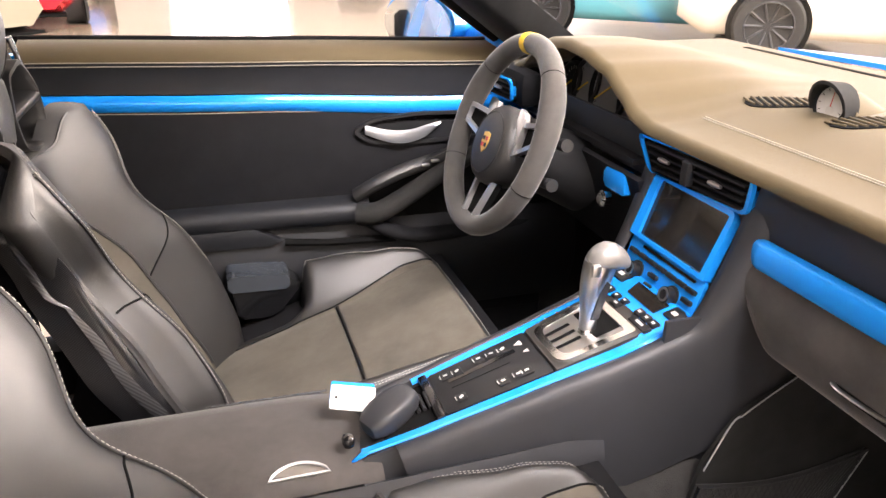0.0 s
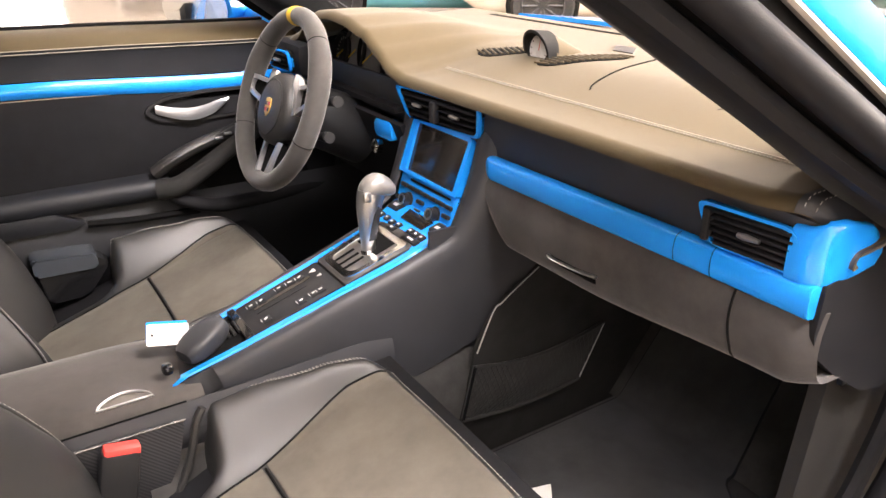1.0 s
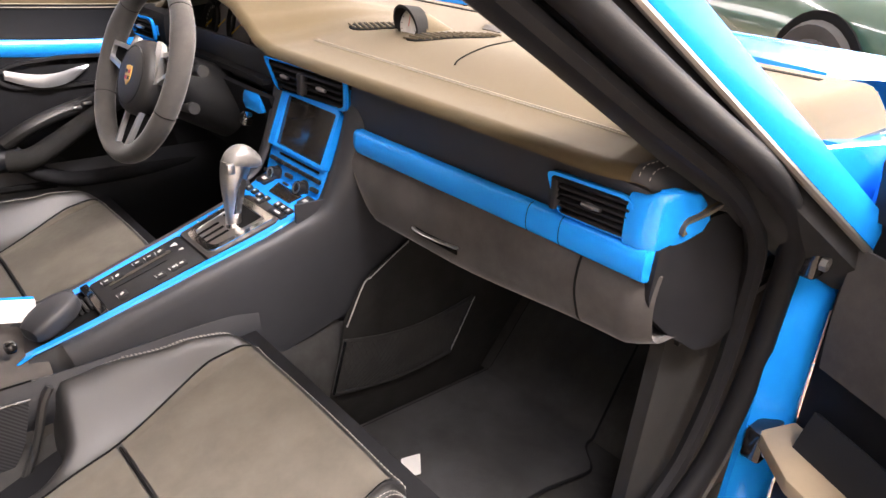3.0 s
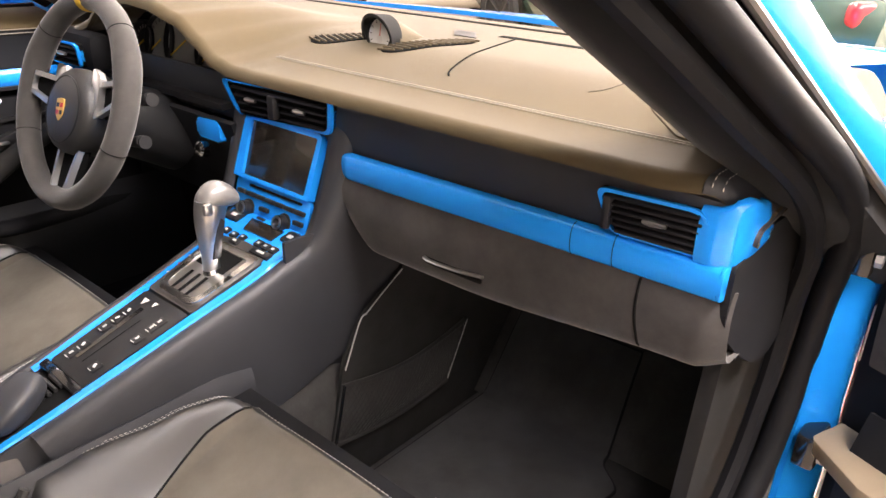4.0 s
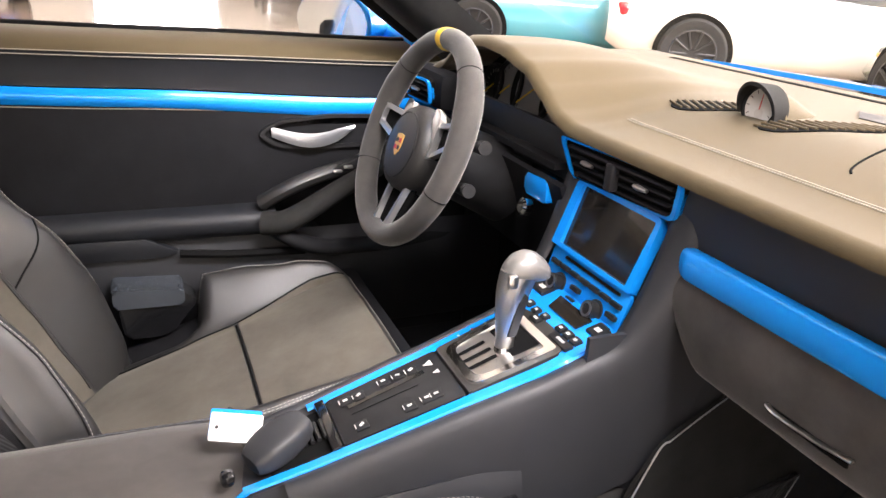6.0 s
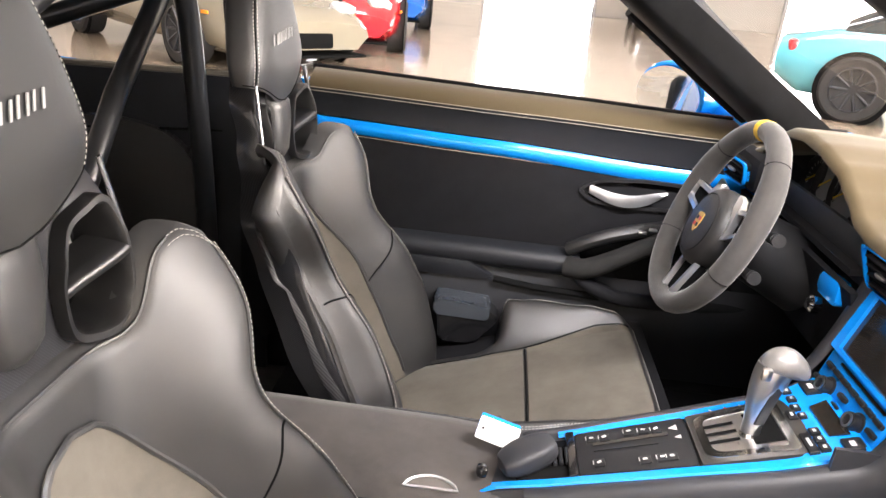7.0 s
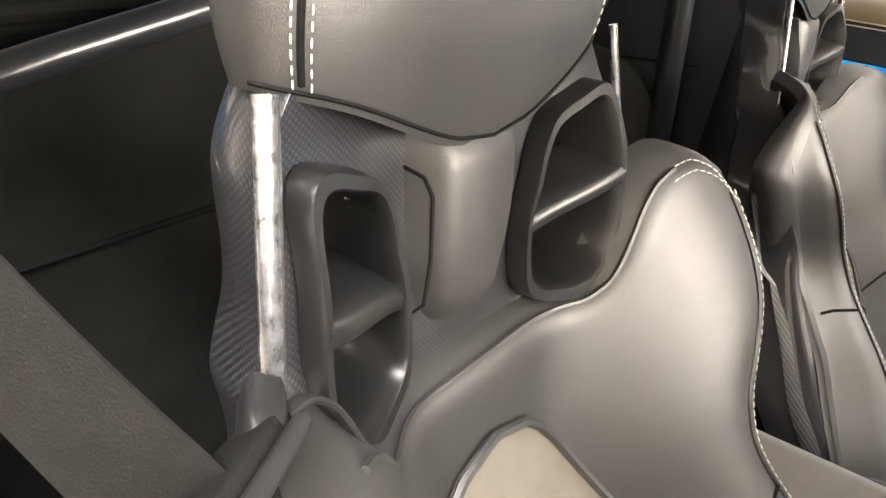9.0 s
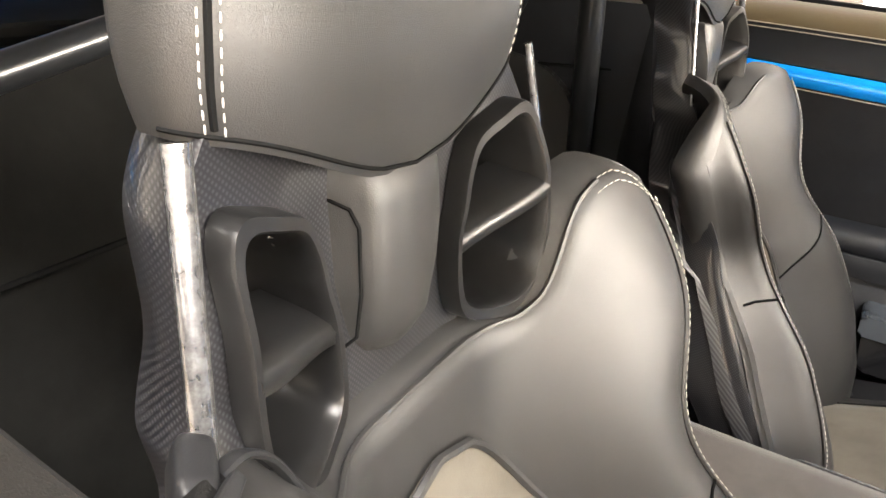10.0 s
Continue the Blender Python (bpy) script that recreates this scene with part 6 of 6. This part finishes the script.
# ---- windscreen ----
wind = mat("clear_glass", (1, 1, 1), 0.0)
nt = wind.node_tree
tr, gl_, mx = nt.nodes.new("ShaderNodeBsdfTransparent"), nt.nodes.new("ShaderNodeBsdfGlossy"), nt.nodes.new("ShaderNodeMixShader")
gl_.inputs["Roughness"].default_value = 0.0
mx.inputs[0].default_value = 0.035
nt.links.new(tr.outputs[0], mx.inputs[1])
nt.links.new(gl_.outputs[0], mx.inputs[2])
nt.links.new(mx.outputs[0], nt.nodes["Material Output"].inputs["Surface"])
ws_thing = thing("windscreen", (1.0, 0, 0.9), "clear curved windscreen with a black seal above the dashboard", "windscreen")


def glass_at(y, v):
    return (lerp(1.44, 0.50, v) - 0.10 * (2 * y - 1) ** 2 * (1 - 0.3 * v), lerp(0.66, -0.66, y) * lerp(1.0, 0.86, v), lerp(0.885, 1.215, v) + 0.02 * math.sin(v * math.pi))


ws = part("pane", thick(sheet(lambda y, v: (lerp(1.44, 0.50, v) - 0.10 * (2 * y - 1) ** 2 * (1 - 0.3 * v), lerp(0.66, -0.66, y) * lerp(1.0, 0.86, v), lerp(0.885, 1.215, v) + 0.02 * math.sin(v * math.pi)), span(0, 1, 16), span(0, 1, 12)), 0.004), wind, ws_thing)
part("seal", tube([Vector(glass_at(y, 0.0)) for y in span(0, 1, 24)], 0.008, 8), RUBBER, ws_thing, "black windscreen seal")
ws.visible_shadow = False

# ---- exterior mirror ----
mir = thing("side_mirror", (0.76, 0.80, 0.88), "blue exterior mirror with its glass turned to the driver", "car mirror")
rows = []
for t in span(0, 1, 16):
    x = lerp(0.695, 0.895, t)
    k = math.sqrt(max(0.02, 1 - (t * 0.92) ** 2.4))
    rows.append([Vector((x, 0.86 + 0.105 * k * math.cos(a) * 1.0, 0.928 + (0.076 * k) * math.sin(a) * (1.0 if math.cos(a) > -0.2 else 0.95))) for a in span(0, 2 * math.pi, 28)[:-1]])
bm = bmesh.new()
rings(bm, rows)
part("housing", bm, BLUE, mir, "blue painted mirror housing", angle=50)
part("rim", tube([(0.692, 0.86 + 0.101 * math.cos(a), 0.928 + 0.072 * math.sin(a)) for a in span(0, 2 * math.pi, 32)[:-1]], 0.006, 6, closed=True), BLUE, mir)
part("glass", lathe([(1.0, 0), (1.0, 0.02)], Matrix.Translation((0.685, 0.86, 0.928)) @ look((0, 0, 0), (1, 0.10, 0.03)).to_3x3().to_4x4() @ Matrix.Diagonal((0.094, 0.066, 0.1, 1)), 32), GLASS, mir, "reflecting mirror glass")
swing = Matrix.Translation((0.74, 0.86, 0)) @ Matrix.Rotation(radians(32), 4, "Z") @ Matrix.Translation((-0.72, -0.86, 0))
for ob in mir.children:
    ob.data.transform(swing)
part("foot", tube([(0.83, 0.80, 0.90), (0.86, 0.74, 0.895), (0.88, 0.70, 0.89)], [0.03, 0.028, 0.03], 10), BLUE, mir)

# ---- mats, belts, small things ----
def mat_at(u, v, lift=0.0):
    """The mat lies flat on the floor and climbs the toe board."""
    x = lerp(0.80, 1.322, v)
    edge = soft_table([(0.80, -0.49), (1.02, -0.495), (1.13, -0.515), (1.17, -0.462), (1.33, -0.442)], x, 0.012)
    return Vector((x, lerp(-0.182, edge, u), 0.207 + 1.25 * max(0.0, x - 1.2) + lift))


mt = thing("floor_mat", (1.05, -0.35, 0.2), "black velour floor mat with bound edge in the footwell", "floor mat")
part("carpet", thick(sheet(lambda u, v: mat_at(u, v, 0.006), span(0, 1, 8), span(0, 1, 40)), 0.006), MATCARPET, mt)
rim_pts = [mat_at(0, v, 0.008) for v in span(0, 1, 30)] + [mat_at(u, 1, 0.008) for u in span(0, 1, 8)[1:]] + [mat_at(1, v, 0.008) for v in span(1, 0, 50)[1:]] + [mat_at(u, 0, 0.008) for u in span(1, 0, 8)[1:-1]]
part("binding", tube(rim_pts, 0.0045, 6, closed=True), SOFTBLACK, mt, "stitched edge binding")
lab = thing("paper_tag", (0.865, -0.322, 0.2), "small white paper tag lying on the carpet", "paper tag")
part("tag", prism(rounded([(0.84, -0.34, 0.225), (0.87, -0.30, 0.225), (0.90, -0.315, 0.232), (0.87, -0.355, 0.232)], 0.003), (0, 0, 0.0012)), WHITE, lab)

buckle = thing("belt_buckle", (0.262, -0.165, 0.36), "black seat belt buckle with a red release button", "belt buckle")
part("body", block((0.262, -0.160, 0.43), (0.050, 0.024, 0.10), 0.006, rot=(0, 12, 0)), PLASTIC, buckle)
part("release_button", block((0.274, -0.160, 0.478), (0.046, 0.021, 0.014), 0.004, rot=(0, 12, 0)), RED, buckle, "red release button")
part("stalk", tube([(0.25, -0.160, 0.385), (0.235, -0.158, 0.32), (0.23, -0.156, 0.25)], 0.009, 8), WEB, buckle)
bx = thing("seat_side_box", (0.33, 0.60, 0.36), "glossy black adjuster box beside the far seat", "seat adjuster")
part("cover", prism(rounded([(0.24, 0.575, 0.468), (0.355, 0.575, 0.46), (0.385, 0.575, 0.438), (0.33, 0.575, 0.37), (0.25, 0.575, 0.37)], 0.012), (0, 0.05, 0), 0.006), GLOSSBLACK, bx)
part("cap", prism(rounded([(0.235, 0.57, 0.473), (0.36, 0.57, 0.465), (0.36, 0.57, 0.433), (0.235, 0.57, 0.436)], 0.008), (0, 0.06, 0.004), 0.006), mat("satin_dark_grey", (0.045, 0.052, 0.062), 0.22, coat=0.5, var=0.1, vscale=20), bx)


def strap(points, wide, sides):
    bm = bmesh.new()
    rows = [[Vector(p) - Vector(s).normalized() * wide / 2, Vector(p), Vector(p) + Vector(s).normalized() * wide / 2] for p, s in zip(points, sides)]
    rings(bm, rows, closed=False, caps=False)
    return thick(bm, 0.0015)


belt = thing("seat_belt", (-0.18, -0.64, 0.3), "grey black seat belt running through a guide on the seat", "seat belt")
bp = curve([(-0.21, -0.645, 0.995), (-0.06, -0.617, 0.900), (0.0, -0.606, 0.868), (0.012, -0.588, 0.835), (-0.005, -0.545, 0.780), (0.02, -0.50, 0.60)], 6)
part("webbing", strap(bp, 0.048, [(0.45, 0.30, 0.80)] * len(bp)), WEB, belt)
def slab(a, b, side, wide, deep):
    """A flat padded bar between two places; side: across it."""
    a, b, sd = Vector(a), Vector(b), Vector(side).normalized()
    nn = (b - a).cross(sd).normalized()
    if nn.x < 0:
        nn = -nn
    rows = []
    for t in span(0, 1, 10):
        c = a.lerp(b, t)
        k = 1 - 0.25 * abs(2 * t - 1) ** 6
        rows.append([c + sd * (wide / 2 * k * math.copysign(abs(math.cos(q)) ** 0.45, math.cos(q))) + nn * (deep / 2 * k * math.copysign(abs(math.sin(q)) ** 0.45, math.sin(q))) for q in span(0, 2 * math.pi, 24)[:-1]])
    bm = bmesh.new()
    rings(bm, rows)
    return bm


GA, GB, GS = (-0.006, -0.566, 0.868), (0.030, -0.636, 0.876), (0.42, 0.20, 0.45)
guide = part("guide", slab(GA, GB, GS, 0.030, 0.010), WEB, belt, "folded black leather belt guide", angle=60)
up_g = Vector(GS).normalized()
for k in (-0.017, 0.010):
    part("guide_bar", slab(Vector(GA) + up_g * k + Vector((0.006, 0.004, 0.0)), Vector(GB) + up_g * k + Vector((0.008, 0.0, 0.0)), GS, 0.006, 0.007), PLASTIC, guide, "flat bar of the belt guide")
part("guide_strap", tube(curve([(-0.002, -0.560, 0.872), (-0.006, -0.545, 0.868), (-0.012, -0.525, 0.848), (-0.008, -0.512, 0.822)], 6), 0.0036, 8, flat=0.5), PLASTIC, guide)
part("guide_cap", slab((-0.018, -0.556, 0.872), (0.004, -0.574, 0.872), (0.2, 0.2, 0.9), 0.018, 0.014), PLASTIC, guide)

# ---- showroom ----
FLOOR = mat("polished_floor", (0.40, 0.32, 0.24), 0.14, var=0.16, vscale=0.6, coat=0.3, spec=0.6)
WALL = mat("showroom_wall", (0.72, 0.70, 0.66), 0.8, var=0.04, vscale=1.0)
solo("ground", block((4, 6, -0.05), (60, 60, 0.1)), FLOOR, "polished tan concrete showroom floor reflecting windows", "floor", kind="structure")
for name, c, s in (("wall_north", (4, 26, 3), (60, 0.3, 6.4)), ("wall_south", (4, -7.2, 3), (60, 0.3, 6.4)), ("wall_east", (13.6, 6, 3), (0.3, 60, 6.4)), ("wall_west", (-16, 6, 3), (0.3, 60, 6.4))):
    solo(name, block(c, s), WALL, "plain pale showroom wall", "wall", kind="structure")
solo("ceiling", block((4, 6, CEIL + 0.1), (60, 60, 0.2)), mat("ceiling_white", (0.75, 0.74, 0.72), 0.9), "white showroom ceiling", "ceiling", kind="structure")
LAMPGLOW = mat("lamp_diffuser", (1.0, 0.98, 0.95), 0.5, emit=6.0)
for lx, ly, _w in LAMPS:
    # fittings for the added panels, out of view overhead
    lt = thing("ceiling_lamp", (lx, ly, CEIL - 0.05), "long white ceiling light panel, unseen, added to light the car", "ceiling lamp", "ceiling lamps")
    part("frame", band([Vector((lx + a * 1.76, ly + b * 0.51, CEIL - 0.12)) for a, b in ((-1, -1), (1, -1), (1, 1), (-1, 1))], [Vector((lx + a * 1.70, ly + b * 0.46, CEIL - 0.12)) for a, b in ((-1, -1), (1, -1), (1, 1), (-1, 1))], (0, 0, 0.12)), GREYPAINT, lt)
    part("diffuser", block((lx, ly, CEIL - 0.08), (3.4, 0.9, 0.02)), LAMPGLOW, lt)
# bright doorways to the outside
GLOW = mat("daylight_outside", (1.0, 0.98, 0.95), 0.9, emit=9.0)
for i, (x0, x1, z1) in enumerate(((-0.6, 3.2, 4.2), (-9.0, -5.2, 3.6), (9.5, 13.0, 3.6))):
    wn = thing("window_%d" % (i + 1), ((x0 + x1) / 2, 25.8, 0), "tall glazed showroom doorway, daylight outside", "window", kind="structure")
    part("pane", block(((x0 + x1) / 2, 25.83, z1 / 2), (x1 - x0, 0.02, z1)), GLOW, wn)
    for a in (x0, x1):
        part("frame", block((a, 25.8, z1 / 2), (0.12, 0.1, z1)), GREYPAINT, wn)
wn = thing("window_4", (13.4, -1, 0), "long glazed showroom front, daylight outside", "window", kind="structure")
part("pane", block((13.43, -1.0, 2.6), (0.02, 11, 3.8)), GLOW, wn)
for y in span(-6.5, 4.5, 6):
    part("frame", block((13.38, y, 2.6), (0.08, 0.09, 3.8)), GREYPAINT, wn)



# ---- parked cars ----
TYRE = mat("tyre_rubber", (0.02, 0.02, 0.02), 0.8, var=0.1, vscale=10)
RIMDARK = mat("dark_rim", (0.05, 0.05, 0.055), 0.35, metal=0.6)
CARGLASS = mat("tinted_glass", (0.02, 0.024, 0.026), 0.04, coat=0.5)
TAIL = mat("tail_lamp_red", (0.55, 0.02, 0.03), 0.15, coat=0.6)
LAMPW = mat("headlamp_clear", (0.75, 0.76, 0.78), 0.1, metal=0.4, coat=0.6)
AMBER = mat("amber_lamp", (0.9, 0.32, 0.02), 0.2, coat=0.5)


def parked_car(name, colour, place, heading, label, rim_mat=RIMDARK, grille=True, tall=1.0):
    paint = mat(name + "_paint", colour, 0.22, coat=1.0, var=0.03, vscale=2)
    m = pose(place[0], place[1], 0, 0, 0, heading)
    car = thing("parked_car", (place[0], place[1], 0), label, "car", "parked cars")

    def P(x, y, z):
        return m @ Vector((x, y, z * tall))

    rows = []
    L = 2.15
    for t in span(0, 1, 32):
        x = lerp(-L, L, t)
        w = 0.93 * (1 - 0.16 * abs(2 * t - 1) ** 4)
        top = table([(0, 0.78), (0.12, 0.90), (0.35, 0.92), (0.62, 0.88), (0.85, 0.76), (0.97, 0.60), (1, 0.50)], t)
        low = table([(0, 0.38), (0.06, 0.22), (0.94, 0.17), (1, 0.24)], t)
        hip = 1 + 0.05 * math.exp(-((x + 1.32) / 0.4) ** 2) + 0.03 * math.exp(-((x - 1.32) / 0.4) ** 2)
        sec = [(0, low), (0.82 * w, low), (0.95 * w * hip, low + 0.1), (w * hip, lerp(low, top, 0.5)), (0.96 * w * hip, lerp(low, top, 0.8)), (0.84 * w, top - 0.02), (0.55 * w, top + 0.01), (0, top + 0.02)]
        ring = [P(x, y, z) for y, z in sec] + [P(x, -y, z) for y, z in sec[-2:0:-1]]
        rows.append(ring)
    bm = bmesh.new()
    rings(bm, rows)
    part("body", bm, paint, car, angle=50)
    rows = []
    for t in span(0, 1, 16):
        x = lerp(-1.55, 0.85, t)
        top = 0.88 + 0.40 * math.sin(math.pi * min(1, t * 0.95 + 0.04)) ** 0.62
        w = lerp(0.70, 0.74, t)
        rows.append([P(x, -w, 0.84), P(x, -w * 0.92, lerp(0.84, top, 0.6)), P(x, -w * 0.70, top), P(x, 0, top + 0.025), P(x, w * 0.70, top), P(x, w * 0.92, lerp(0.84, top, 0.6)), P(x, w, 0.84)])
    bm = bmesh.new()
    rings(bm, rows)
    part("glasshouse", bm, CARGLASS, car, "dark tinted glasshouse", angle=50)
    rows = []
    for t in span(0.22, 0.74, 8):
        x = lerp(-1.55, 0.85, t)
        top = 0.886 + 0.40 * math.sin(math.pi * min(1, t * 0.95 + 0.04)) ** 0.62
        rows.append([P(x, y * lerp(0.70, 0.74, t), top + (0.03 if y == 0 else 0.004)) for y in (-0.72, -0.4, 0, 0.4, 0.72)])
    bm = bmesh.new()
    rings(bm, rows, closed=False, caps=False)
    part("roof", thick(bm, 0.02), paint, car)
    for x in (-1.32, 1.30):
        for s in (-1, 1):
            wm = m @ Matrix.Translation((x, s * 0.86, 0.335 * tall)) @ pose(0, 0, 0, -90 * s, 0, 0)
            w = part("wheel", lathe([(0.20, 0.10), (0.235, 0.125), (0.31, 0.13), (0.335, 0.10), (0.335, -0.12), (0.2, -0.13)], wm, 28), TYRE, car)
            part("arch", lathe([(0.385, 0.085), (0.385, 0.098), (0.33, 0.1), (0.33, 0.085)], wm, 28), SEAM, car)
            part("rim", lathe([(0.225, 0.09), (0.235, 0.13), (0.22, 0.132), (0.205, 0.06), (0.06, 0.05), (0.05, 0.09), (0.001, 0.095)], wm, 24), rim_mat, w)
            bm = bmesh.new()
            for k in range(10):
                a = k * math.pi / 5
                p0, p1 = Vector((0.05 * math.cos(a), 0.05 * math.sin(a), 0.09)), Vector((0.22 * math.cos(a), 0.22 * math.sin(a), 0.12))
                tube([wm @ p0, wm @ p1], 0.014, 6, bm=bm)
            part("spokes", bm, rim_mat, w)
    for s in (-1, 1):
        part("headlamp", block((0, 0, 0), (0.20, 0.30, 0.12), 0.05, 3), LAMPW, car).matrix_basis = m @ pose(1.88, s * 0.62, 0.63 * tall, 0, 18, s * 22)
        tl = part("tail_lamp", block((0, 0, 0), (0.10, 0.44, 0.13), 0.04, 3), TAIL, car, "red tail lamp")
        tl.matrix_basis = m @ pose(-2.05, s * 0.60, 0.70 * tall, 0, -6, -s * 16)
        part("lamp_core", block((0, 0, 0), (0.02, 0.26, 0.035), 0.012), LAMPW, car).matrix_basis = m @ pose(-2.105, s * 0.58, 0.70 * tall, 0, -6, -s * 16)
        part("side_marker", block((0, 0, 0), (0.10, 0.02, 0.035), 0.008), AMBER, car).matrix_basis = m @ pose(1.72, s * 0.90, 0.55 * tall, 0, 0, -s * 12)
        part("intake", block((0, 0, 0), (0.10, 0.34, 0.15), 0.03), SEAM, car).matrix_basis = m @ pose(2.07, s * 0.55, 0.34 * tall, 0, -6, s * 10)
    if grille:
        part("grille", block((0, 0, 0), (0.10, 0.62, 0.16), 0.03), SEAM, car).matrix_basis = m @ pose(2.12, 0, 0.33 * tall, 0, -6, 0)
    part("splitter", block((0, 0, 0), (0.30, 1.5, 0.03), 0.01), SEAM, car).matrix_basis = m @ pose(2.02, 0, 0.17 * tall, 0, 0, 0)
    part("window_trim", tube([P(x, 0.752, 0.845) for x in span(-1.5, 0.8, 8)], 0.012, 6), CHROME, car)
    part("window_trim", tube([P(x, -0.752, 0.845) for x in span(-1.5, 0.8, 8)], 0.012, 6), CHROME, car)
    return car


parked_car("turquoise_car", (0.10, 0.44, 0.54), (5.55, 7.35), -27, "pale turquoise sports coupe with black wheels")
parked_car("white_car", (0.80, 0.77, 0.68), (7.0, 5.2), -32, "white coupe parked beside a turquoise car")
parked_car("red_car", (0.55, 0.012, 0.02), (-2.2, 10.6), -82, "glossy red sports car facing the aisle")
parked_car("blue_car", (0.01, 0.12, 0.5), (-2.3, 14.9), -82, "deep blue sports car behind a red one")
parked_car("silver_car", (0.22, 0.20, 0.15), (-3.3, 8.0), -40, "champagne silver coupe with amber side marker")
parked_car("dark_car", (0.03, 0.03, 0.035), (4.9, 22.0), -95, "black car far off by the doorway")
parked_car("green_car", (0.035, 0.075, 0.055), (5.9, 1.5), 65, "dark green coupe with bright chrome trim", grille=False)
parked_car("black_roadster", (0.03, 0.028, 0.025), (8.6, 3.0), 150, "dark roadster with pale seats seen through the windscreen", grille=False)
parked_car("cream_car", (0.72, 0.68, 0.52), (-4.6, -0.6), 10, "cream coloured car behind the rear window")
sign = thing("sign_board", (6.4, 2.9, 0), "white display board with coloured print on a stand", "sign")
sm = pose(6.9, 3.1, 0.9, 0, 0, 25)
part("board", block((0, 0, 0), (0.03, 1.0, 0.7), 0.01), WHITE, sign).matrix_basis = sm
for i, (a, b, c, col) in enumerate(((0.2, 0.15, 0.3, REDC), (-0.2, 0.1, 0.35, PRINT), (0.0, -0.1, 0.5, YELLOW), (-0.1, -0.2, 0.4, PRINT))):
    part("print_bar", block((0, 0, 0), (0.006, c, 0.05)), col, sign).matrix_basis = sm @ pose(-0.018, a, b)
for y in (-0.4, 0.4):
    part("leg", tube([sm @ Vector((0, y, -0.35)), sm @ Vector((0, y, -0.9))], 0.02, 8), PLASTIC, sign)
